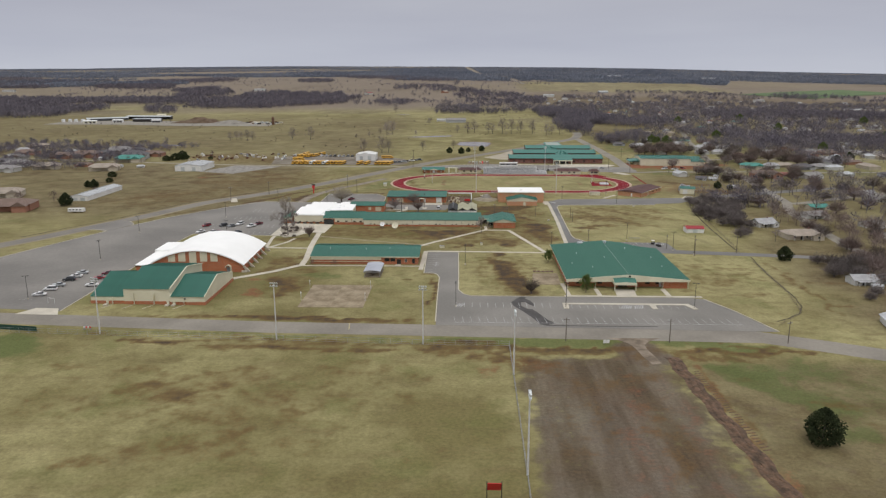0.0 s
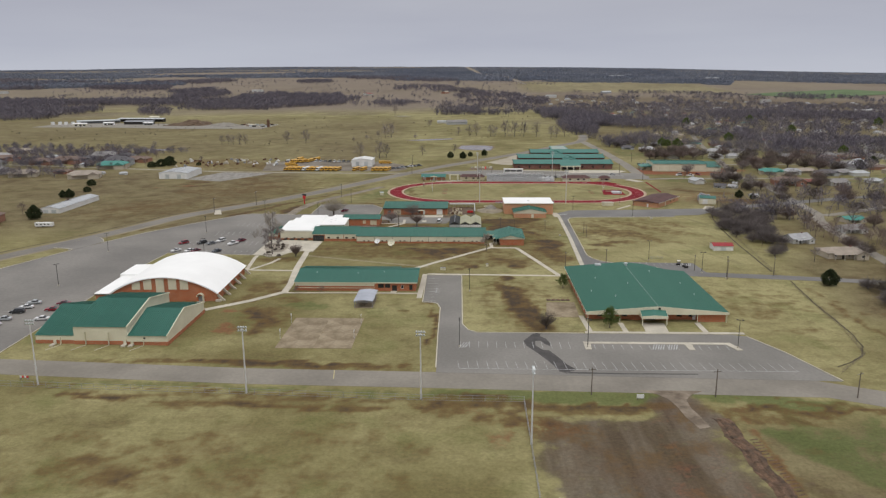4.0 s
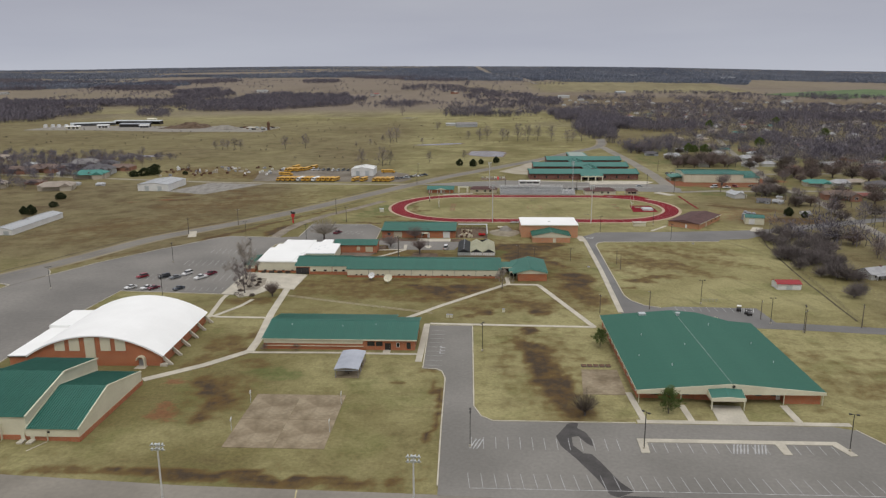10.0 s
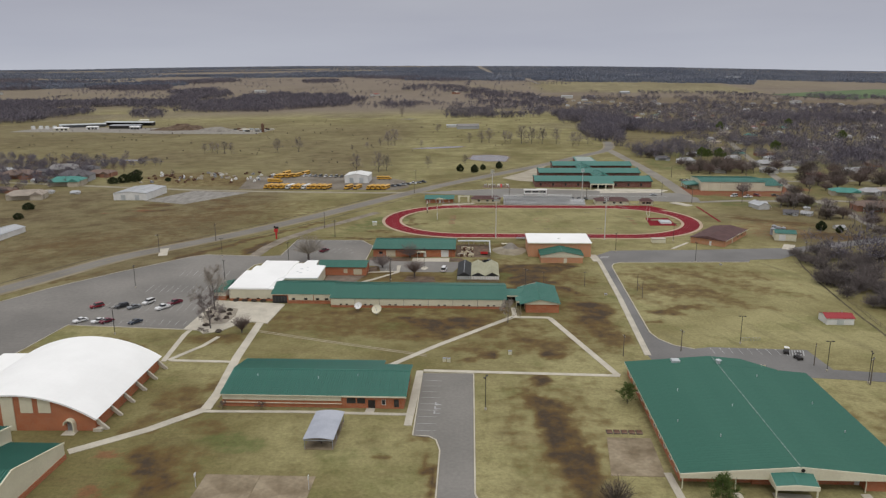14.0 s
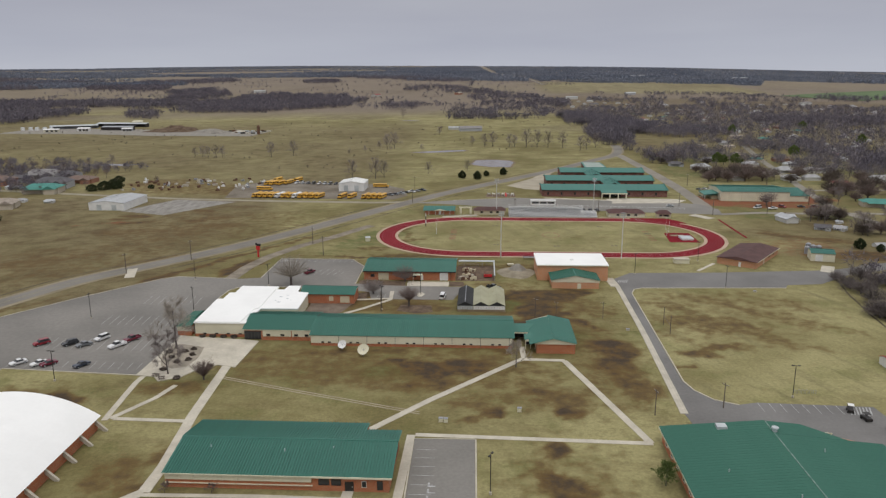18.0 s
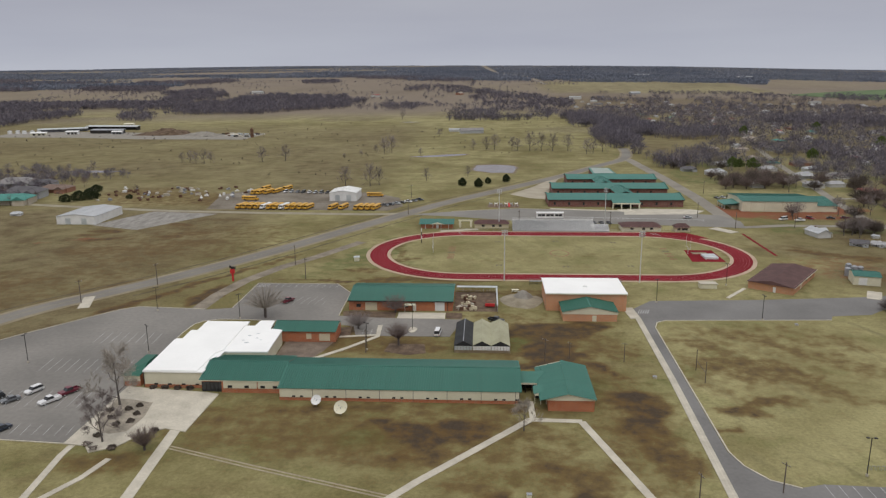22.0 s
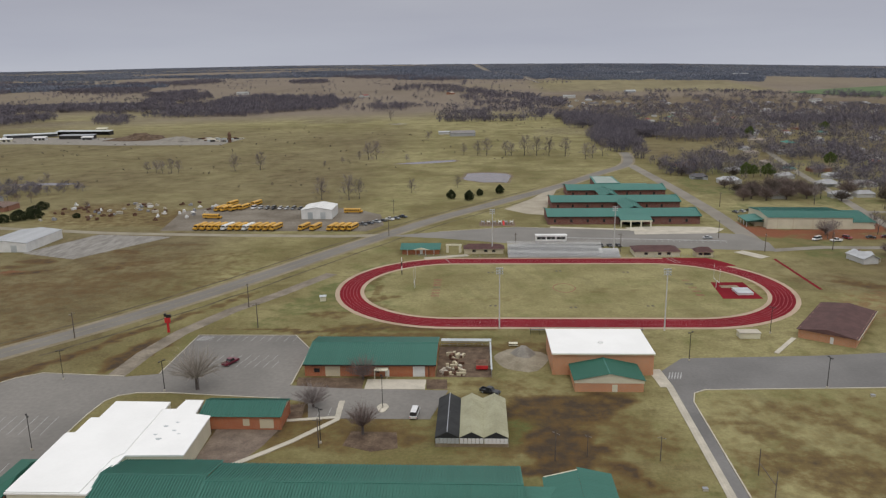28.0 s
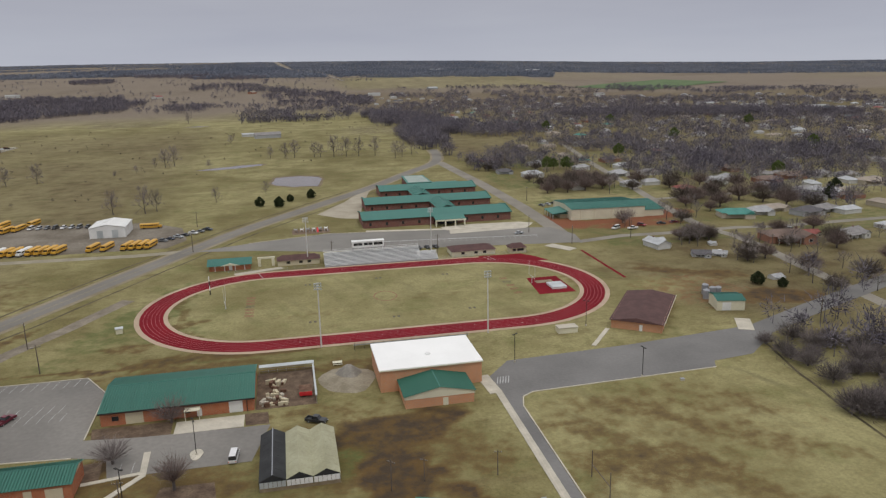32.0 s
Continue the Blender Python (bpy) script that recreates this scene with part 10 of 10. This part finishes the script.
cars = {}
CARS = (("sedan", "white", -134.6, 363.6, -35), ("sedan", "white", -128.2, 363.3, -35), ("sedan", "maroon", -125.4, 363.3, -35), ("sedan", "navy", -115.4, 362.8, -30), ("suv", "red", -137, 379.2, -40), ("suv", "black", -128, 379.4, -40), ("sedan", "grey", -123.2, 378.6, -38), ("suv", "white", -120.4, 384.4, -25), ("pickup", "white", -112.6, 378.4, -30), ("pickup", "maroon", -110.6, 384.0, -30),
        ("sedan", "white", -154.6, 252.5, -82), ("suv", "white", -154.4, 259.5, -82), ("sedan", "silver", -154.2, 265, -80), ("suv", "black", -154.2, 272.5, -80), ("sedan", "white", -154.2, 277.8, -78), ("sedan", "silver", -154.4, 283, -78), ("sedan", "white", -141.6, 265.5, -80), ("sedan", "red", -143.6, 275.5, -80), ("sedan", "maroon", -143.5, 282.5, -80), ("pickup", "maroon", -73.0, 465.8, 155), ("van", "white", -15.4, 433.0, 175), ("pickup", "black", 3.6, 446.3, 60),
        ("van", "white", 168, 627, -60), ("pickup", "white", 176, 624, -80), ("suv", "red", 184, 630, 30), ("sedan", "black", 196, 631, 70), ("sedan", "maroon", 204, 632, 80), ("sedan", "silver", 116, 631, 95), ("pickup", "white", 190, 566, 40), ("suv", "silver", 250, 598, 20), ("sedan", "white", 244, 590, 60))
for kind, colour, x, y, turn in CARS + tuple(("sedan" if i % 2 else "pickup", ("grey", "navy", "silver", "black", "white")[i % 5], -64 + 3.4 * i, 668 + 3.6 * i, 60) for i in range(7)) + tuple(("suv" if i % 3 else "van", ("white", "silver", "grey", "black")[i % 4], -142 + 4.4 * i, 722 - 0.6 * i, -10) for i in range(9)) + tuple(("sedan", ("grey", "silver", "black")[i % 3], 153 + 4.5 * i, 700 + 2.0 * i, 20) for i in range(6)) + tuple(("sedan", "black", 56 + 4.2 * i, 614.5, 10) for i in range(4)):
    m = pose(x, y, 0.06, 0, 0, turn)
    if (kind, colour) in cars:
        copy_thing(cars[kind, colour], m)
    else:
        cars[kind, colour] = make_car(kind, colour)
        cars[kind, colour].matrix_basis = m
trailer = thing("camper_trailer", -228, 418.5, "white camper trailer in the field", "trailer", turn=5)
part("body", Shape().profile_x([(-1.2, 0.6), (1.2, 0.6), (1.2, 2.5), (-1.2, 2.5)], -4.6, 4.6), WHITE, trailer)
part("wheel", Shape().tube((-0.5, -1.25, 0.4), (-0.5, 1.25, 0.4), 0.4, 0.4, 10), RUBBER, trailer)
for i in range(4):
    part("window", Shape().box(-3.8 + 2 * i, -1.24, 1.4, -2.8 + 2 * i, -1.19, 2.0), GLASS_DARK, trailer)
for i in range(64):
    x, y = g.uniform(-268, -168), g.uniform(684, 744)
    jk = thing("yard_junk", x, y, "discarded machinery and scrap in the grass", "scrap", turn=g.uniform(0, 180), group="field scrap")
    part("piece", Shape().box(-g.uniform(0.6, 2.4), -0.7, -0.05, g.uniform(0.6, 2.4), 0.7, g.uniform(0.5, 1.6)).box(-0.5, -0.5, 0.5, 0.6, 0.5, g.uniform(1.0, 1.9)), (RUST, WHITE, GREY_METAL, RUST, CONCRETE)[i % 5], jk)


# ---- poles, masts, fences, small fixtures ----
def make_mast(h, rows, cols, label, name="light_mast"):
    t = thing(name, 0, 0, label, "light mast", group="sports light masts")
    part("pole", Shape().tube((0, 0, -0.2), (0, 0, h), 0.24, 0.13, 10), POLE_WHITE, t)
    for r in range(rows):
        z = h - 0.3 - 0.85 * r
        bar = part("crossarm", Shape().box(-0.55 * cols / 2 - 0.2, -0.08, z - 0.06, 0.55 * cols / 2 + 0.2, 0.08, z + 0.06), POLE_WHITE, t)
        for c in range(cols):
            x = (c - (cols - 1) / 2) * 0.62
            part("floodlight", Shape().tube((x, -0.3, z + 0.12), (x, 0.25, z + 0.3), 0.26, 0.12, 10), PALE_METAL, bar)
    return t


first = make_mast(18.0, 2, 4, "tall pale mast with a cluster of floodlights")
for i, (x, y, turn) in enumerate(((-56.1, 209.8, 0), (-11.1, 207.4, 0), (-112.8, 213.5, 0), (14.7, 184.8, 90), (14.5, 133.7, 90))):
    m = pose(x, y, 0, 0, 0, turn)
    if i == 0:
        first.matrix_basis = m
    else:
        copy_thing(first, m)
second = make_mast(21.0, 3, 4, "tall stadium mast with three rows of floodlights")
for i, (x, y) in enumerate(((7.6, 497.2), (61.6, 495.8), (7.4, 602.2), (65.2, 608.0))):
    if i == 0:
        second.matrix_basis = pose(x, y, 0)
    else:
        copy_thing(second, pose(x, y, 0, 0, 0, 180 if y > 550 else 0))


def make_lamp(h, label):
    t = thing("street_lamp", 0, 0, label, "street lamp", group="lot lamps")
    part("pole", Shape().box(-0.07, -0.07, 0.5, 0.07, 0.07, h), DARK_METAL, t)
    part("base", Shape().tube((0, 0, -0.1), (0, 0, 0.55), 0.3, 0.28, 10), CONCRETE, t)
    part("arm", Shape().box(-0.04, -0.7, h - 0.1, 0.04, 0.7, h - 0.02), DARK_METAL, t)
    for y in (-0.75, 0.75):
        part("lamp_head", Shape().box(-0.22, y - 0.32, h - 0.12, 0.22, y + 0.32, h + 0.06), DARK_METAL, t)
    return t


lamp = make_lamp(8.8, "dark bronze parking lamp on a square pole")
for i, (x, y) in enumerate(((-1.9, 244.0), (36.3, 244.6), (80.6, 245.0), (-156.2, 248.1), (-158.2, 305.9), (-134.7, 404.6), (-102.4, 413.8), (-117.3, 352.4), (-117.3, 453.8), (-84.9, 446.5), (93.6, 451.0), (94.8, 493.5), (79.2, 350.9), (-166, 362.6), (1.1, 302.2), (-24, 437), (-36.2, 418.5), (95.8, 330), (62.5, 470), (103, 322))):
    if i == 0:
        lamp.matrix_basis = pose(x, y, 0.05)
    else:
        copy_thing(lamp, pose(x, y, 0.0, 0, 0, 37 * i))
tear = thing("lamp_island", -24.0, 437.3, "teardrop concrete island round a lamp", "kerb island")
part("kerb", Shape().prism([(1.6 * math.sin(a) * (1.0 if math.cos(a) < 0 else 0.8), -2.6 * math.cos(a) - 0.4) for a in np.linspace(0, 2 * math.pi, 15)[:-1]], -0.1, 0.2), CONCRETE, tear)


def make_utility(h, label):
    t = thing("utility_pole", 0, 0, label, "utility pole", group="utility poles")
    part("pole", Shape().tube((0, 0, -0.2), (0, 0, h), 0.16, 0.11, 8), WOOD_POLE, t)
    arm = part("crossarm", Shape().box(-1.1, -0.06, h - 0.7, 1.1, 0.06, h - 0.58), WOOD_POLE, t)
    for x in (-1.0, -0.5, 0.5, 1.0):
        part("insulator", Shape().tube((x, 0, h - 0.58), (x, 0, h - 0.4), 0.06, 0.04, 6), PALE_METAL, arm)
    return t


up = make_utility(7.5, "weathered wooden utility pole with a crossarm")
for i, (x, y, h) in enumerate(((32, 211, 7.5), (63, 210.5, 7.5), (98.3, 210.8, 7), (103, 321, 7.9), (94, 334, 6.7), (123.4, 326.8, 7.9), (137.8, 376.6, 4.7), (41.6, 339, 6.8), (59.5, 343.8, 6.8), (17.3, 411.4, 7.3), (24.6, 413.4, 5.5), (40.3, 412, 6.0), (-36.2, 416.3, 7.5),
                              (169.6, 475.2, 9), (-74, 497.4, 9), (142, 455, 9), (166, 606, 9), (133.8, 603, 9), (122, 633, 9), (-46, 640, 9), (-84, 520, 9), (18.5, 606, 9), (67.5, 604, 9), (-50, 700, 9), (205, 480, 9), (212, 560, 9), (150, 720, 9), (175, 455, 9), (-150, 462, 9), (-132, 487, 9))):
    if i == 0:
        up.matrix_basis = pose(x, y, 0, 0, 0, 10)
    else:
        copy_thing(up, pose(x, y, 0, 0, 0, 15 * i) @ Matrix.Scale(h / 7.5, 4))


def fence(name, pts, h, step, label, material, mesh=None):
    f = thing(name, pts[0][0], pts[0][1], label, "fence")
    ox, oy = pts[0]
    post = Shape().tube((0, 0, -0.1), (0, 0, h), 0.045, 0.045, 6).mesh("post", material)
    for (x0, y0), (x1, y1) in zip(pts[:-1], pts[1:]):
        L = math.hypot(x1 - x0, y1 - y0)
        n = max(1, int(L / step))
        for i in range(n):
            part("post", post, material, f).location = (x0 - ox + (x1 - x0) * i / n, y0 - oy + (y1 - y0) * i / n, 0)
        for z in (h - 0.03, h * 0.5, 0.15):
            part("rail", Shape().tube((x0 - ox, y0 - oy, z), (x1 - ox, y1 - oy, z), 0.03, 0.03, 4), material, f)
        if mesh:
            d = Vector((y1 - y0, x0 - x1, 0)).normalized() * 0.02
            a, b = Vector((x0 - ox, y0 - oy, 0.1)), Vector((x1 - ox, y1 - oy, 0.1))
            part("screen", Shape().slab(a + d, b + d, b + d + Vector((0, 0, h - 0.1)), a + d + Vector((0, 0, h - 0.1)), 0.03), mesh, f)


fence("field_fence", [(-145, 213.8), (-113, 212), (-57, 209.0), (-11, 206.6), (14.6, 206.2), (14.6, 186), (14.4, 134), (14.2, 100)], 1.6, 3.2, "grey wire fence along the playing field", GREY_METAL)
SCREEN = mat("green_windscreen", (0.012, 0.05, 0.035), (0.02, 0.065, 0.045), 0.8)
fence("screen_fence", [(-170, 220), (-133.5, 214.5)], 1.7, 3.0, "fence hung with dark green windscreen", DARK_METAL, SCREEN)
fence("track_fence", [(-27, 596), (-20, 594.6), (13.5, 593.8)], 1.2, 3.0, "low chain fence beside the track", GREY_METAL)
fence("track_fence_east", [(66, 593.6), (96, 593.4), (108, 592.6)], 1.2, 2.4, "low chain fence beside the locker house", GREY_METAL)
fence("east_fence", [(124.8, 312.8), (119.8, 262), (115, 240), (101.5, 226)], 1.1, 4.0, "wire fence curving along the rough grass", WOOD_POLE)
fence("practice_fence", [(136.5, 452), (133, 400), (128, 352), (124.5, 326)], 1.3, 4.0, "wire fence along the practice field", WOOD_POLE)

shelter = thing("shelter", -35.9, 287.6, "open shelter with a pale metal roof on posts", "shelter")
SHELTER_ROOF = mat("blue_grey_roof_metal", (0.33, 0.35, 0.40), (0.42, 0.44, 0.49), 0.5, 0.2, 0.2, 3, 0.08)
for i in range(6):
    x0, x1 = -3.4 + 6.8 * i / 6, -3.4 + 6.8 * (i + 1) / 6
    z = lambda x: 2.9 - 0.4 * (x / 3.4) ** 2
    part("roof_panel", Shape().slab((x0, -7.0, z(x0)), (x1, -7.0, z(x1)), (x1, 7.0, z(x1)), (x0, 7.0, z(x0)), 0.08), SHELTER_ROOF, shelter)
part("slab", Shape().box(-3.3, -6.8, -0.1, 3.3, 6.8, 0.08), CONCRETE_OLD, shelter)
for x in (-3.1, 3.1):
    for y in (-6.6, -2.2, 2.2, 6.6):
        part("post", Shape().box(x - 0.07, y - 0.07, 0.05, x + 0.07, y + 0.07, 2.55), GREY_METAL, shelter)
part("end_beam", Shape().box(-3.3, -6.95, 2.2, 3.3, -6.8, 2.45), GREY_METAL, shelter)
for y in (-4, 0, 4):
    part("table", Shape().box(-1.0, y - 0.4, 0.7, 1.0, y + 0.4, 0.78).box(-0.1, y - 0.2, 0.08, 0.1, y + 0.2, 0.7), WOOD_POLE, shelter)


def dish(x, y, r, label, tone):
    d = thing("satellite_dish", x, y, label, "satellite dish", group="satellite dishes")
    s = Shape()
    ax = Vector((-0.15, -0.72, 0.68)).normalized()
    u = ax.orthogonal().normalized()
    w = ax.cross(u)
    c = Vector((0, 0, r + 0.5))
    n, rings = 20, 4
    s.v.append(tuple(c - ax * r * 0.32))
    for k in range(1, rings + 1):
        q = k / rings
        for i in range(n):
            a = 2 * math.pi * i / n
            s.v.append(tuple(c + (u * math.cos(a) + w * math.sin(a)) * r * q + ax * r * 0.32 * (q * q - 1)))
    s.f += [(0, 1 + i, 1 + (i + 1) % n) for i in range(n)]
    for k in range(rings - 1):
        s.f += [(1 + k * n + i, 1 + (k + 1) * n + i, 1 + (k + 1) * n + (i + 1) % n, 1 + k * n + (i + 1) % n) for i in range(n)]
    part("bowl", s, tone, d)
    part("mast", Shape().tube((0, 0.3, -0.1), (0, 0.2, r + 0.4), 0.12, 0.1, 8), GREY_METAL, d)
    feed = part("feed_horn", Shape().tube(c + ax * r * 0.72, c + ax * r * 0.85, 0.1, 0.06, 8), GREY_METAL, d)
    for k in range(3):
        a = 2 * math.pi * k / 3
        part("feed_strut", Shape().tube(c + (u * math.cos(a) + w * math.sin(a)) * r * 0.95, c + ax * r * 0.75, 0.02, 0.02, 4), GREY_METAL, feed)


dish(-43.0, 379.0, 1.35, "white satellite dish on the lawn", WHITE)
dish(-35.8, 374.2, 1.75, "large pale satellite dish on the lawn", CREAM)

sign = thing("pylon_sign", -103.0, 493.0, "red pylon sign with a dark top by the highway", "sign")
part("post", Shape().box(-0.35, -0.25, -0.1, 0.35, 0.25, 3.4), RED_PAINT, sign)
part("panel", Shape().box(-0.9, -0.3, 3.4, 0.9, 0.3, 5.2), RED_PAINT, sign)
part("top", Shape().box(-0.4, -0.3, 5.2, 1.3, 0.3, 6.2).box(-1.1, -0.2, 5.5, -0.4, 0.2, 6.6), DARK_METAL, sign)
banner = thing("red_board", 7.4, 124.0, "red board on posts at the playing field", "sign board")
part("board", Shape().slab((-1.3, 0.4, 2.2), (1.3, 0.4, 2.2), (1.3, -0.6, 4.2), (-1.3, -0.6, 4.2), 0.12), RED_PAINT, banner)
for x in (-1.4, 1.4):
    part("post", Shape().box(x - 0.08, -0.3, -0.1, x + 0.08, -0.1, 4.3), DARK_METAL, banner)
for x, y in ((43.7, 208.2),):
    sg = thing("notice_board", x, y, "small white notice board beside the road", "sign board", group="roadside boards")
    part("board", Shape().box(-0.9, -0.05, 0.5, 0.9, 0.05, 1.5), WHITE, sg)
    for px in (-0.7, 0.7):
        part("post", Shape().box(px - 0.05, -0.04, -0.1, px + 0.05, 0.04, 0.5), WOOD_POLE, sg)
for i, (x, y) in enumerate(((90.0, 343.2), (91.6, 338.6))):
    ct = thing("utility_cart", x, y, "dark small utility cart on the asphalt", "cart", turn=30 * i - 20, group="utility carts")
    part("body", Shape().box(-0.7, -1.3, 0.35, 0.7, 1.4, 0.9), DARK_METAL, ct)
    part("roof", Shape().box(-0.7, -0.6, 1.75, 0.7, 0.9, 1.83), DARK_METAL if i else WHITE, ct)
    for sx in (-0.65, 0.65):
        for sy in (-0.9, 1.0):
            part("wheel", Shape().tube((sx - 0.12, sy, 0.28), (sx + 0.12, sy, 0.28), 0.28, 0.28, 10), RUBBER, ct)
        part("roof_post", Shape().box(sx - 0.03, -0.55, 0.9, sx + 0.03, -0.49, 1.75).box(sx - 0.03, 0.8, 0.9, sx + 0.03, 0.86, 1.75), DARK_METAL, ct)
goal = thing("practice_goal", 59.4, 402.0, "wooden goal frame on the practice field", "goal")
for y in (-4.5, 4.5):
    part("upright", Shape().tube((0, y, -0.1), (0, y, 6.2), 0.12, 0.1, 8), WOOD_POLE, goal)
part("crossbar", Shape().tube((0, -4.5, 3.0), (0, 4.5, 3.0), 0.09, 0.09, 8), WOOD_POLE, goal)
for x, y, tone in ((-24.6, 545, POLE_WHITE), (93.5, 545, POLE_WHITE)):
    gp = thing("goal_post", x, y, "white field goal post on a single stem", "goal post", group="goal posts")
    part("stem", Shape().tube((0, 0, -0.1), (0, 0, 3.0), 0.14, 0.12, 8), tone, gp)
    part("crossbar", Shape().tube((0, -3.55, 3.0), (0, 3.55, 3.0), 0.08, 0.08, 8), tone, gp)
    for sy in (-3.55, 3.55):
        part("upright", Shape().tube((0, sy, 3.0), (0, sy, 8.5), 0.06, 0.05, 6), tone, gp)
flag = thing("banded_pole", -31.7, 564.8, "pole banded in black and white beside the track", "pole")
for k in range(4):
    part("band", Shape().tube((0, 0, 1.9 * k - 0.05), (0, 0, 1.9 * k + 1.85), 0.22, 0.2, 8), WHITE if k % 2 else DARK_METAL, flag)
rack = thing("bike_rack", 83.5, 353.5, "row of thin metal hoops on the grass", "rack")
for i in range(6):
    part("hoop", Shape().tube((-3 + i, 0, -0.05), (-3 + i, 0, 1.0), 0.05, 0.05, 6).tube((-3 + i, 0, 1.0), (-2.4 + i, 0, 1.0), 0.05, 0.05, 6).tube((-2.4 + i, 0, 1.0), (-2.4 + i, 0, -0.05), 0.05, 0.05, 6), GREY_METAL, rack)
for i, (x, y) in enumerate(((-10.5, 333.2), (-9.3, 333.0), (8.6, 339.5), (103, 446), (46.6, 400.5))):
    bx = thing("utility_box", x, y, "small cream utility box on the lawn", "utility box", group="lawn boxes")
    part("case", Shape().box(-0.5, -0.4, -0.05, 0.5, 0.4, 1.0 if i < 3 else 0.5), CREAM if i < 3 else CONCRETE, bx)
    part("lid", Shape().box(-0.55, -0.45, 1.0 if i < 3 else 0.5, 0.55, 0.45, 1.08 if i < 3 else 0.58), GREY_METAL, bx)
play = thing("playground", 11.5, 670.0, "small playground with frames and a slide on mulch", "playground")
part("mulch", Shape().box(-10, -6, -0.1, 10, 6, 0.06), mat("mulch", (0.13, 0.09, 0.06), (0.2, 0.14, 0.095), 0.95, 0, 0.4, 3, 0.2), play)
for i in range(6):
    x = -8 + 3.2 * i
    part("play_frame", Shape().box(x - 0.9, -1.2, 0.0, x - 0.75, 1.2, 2.2).box(x + 0.75, -1.2, 0, x + 0.9, 1.2, 2.2).box(x - 0.9, -1.2, 1.4, x + 0.9, 1.2, 1.55), WHITE if i % 2 else GREY_METAL, play)
part("slide", Shape().slab((3, -4, 0.1), (4, -4, 0.1), (4, -0.5, 2.0), (3, -0.5, 2.0), 0.1), RED_PAINT, play)
box_ = thing("white_hut", -58.0, 528.0, "small pale hut in the grass by the track", "hut", turn=15)
part("wall", Shape().box(-1.1, -0.9, -0.05, 1.1, 0.9, 1.8), CREAM, box_)
part("roof", Shape().profile_x([(-1.1, 1.8), (1.1, 1.8), (0, 2.3)], -1.3, 1.3), PALE_METAL, box_)
# raised timber beds on the yard beside the large block
for i in range(5):
    bd = thing("planter_bed", 29.6 + 1.7 * i, 291.6, "low brown planting bed by the yard", "planter", group="planting beds")
    part("border", Shape().box(-0.7, -0.9, -0.05, 0.7, 0.9, 0.25), WOOD_POLE, bd)
    part("soil", Shape().box(-0.6, -0.8, 0.25, 0.6, 0.8, 0.29), RUST, bd)
barrier = thing("road_barrier", -118.6, 217.0, "red and white striped road barrier", "barrier")
for i in range(4):
    part("stripe", Shape().box(-1.2 + 0.6 * i, -0.05, 0.5, -0.6 + 0.6 * i, 0.05, 1.0), RED_PAINT if i % 2 else WHITE, barrier)
for x in (-1.0, 1.0):
    part("leg", Shape().box(x - 0.05, -0.3, -0.05, x + 0.05, 0.3, 0.5), GREY_METAL, barrier)
rk = thing("bike_frame_rack", -145, 243, "white tubular hoop frame near the lot entrance", "rack")
part("frame_tube", Shape().tube((-1, 0, -0.05), (-1, 0, 2.2), 0.06, 0.06, 6).tube((-1, 0, 2.2), (1.2, 0.3, 2.0), 0.06, 0.06, 6).tube((1.2, 0.3, 2.0), (1.2, 0.3, -0.05), 0.06, 0.06, 6), WHITE, rk)
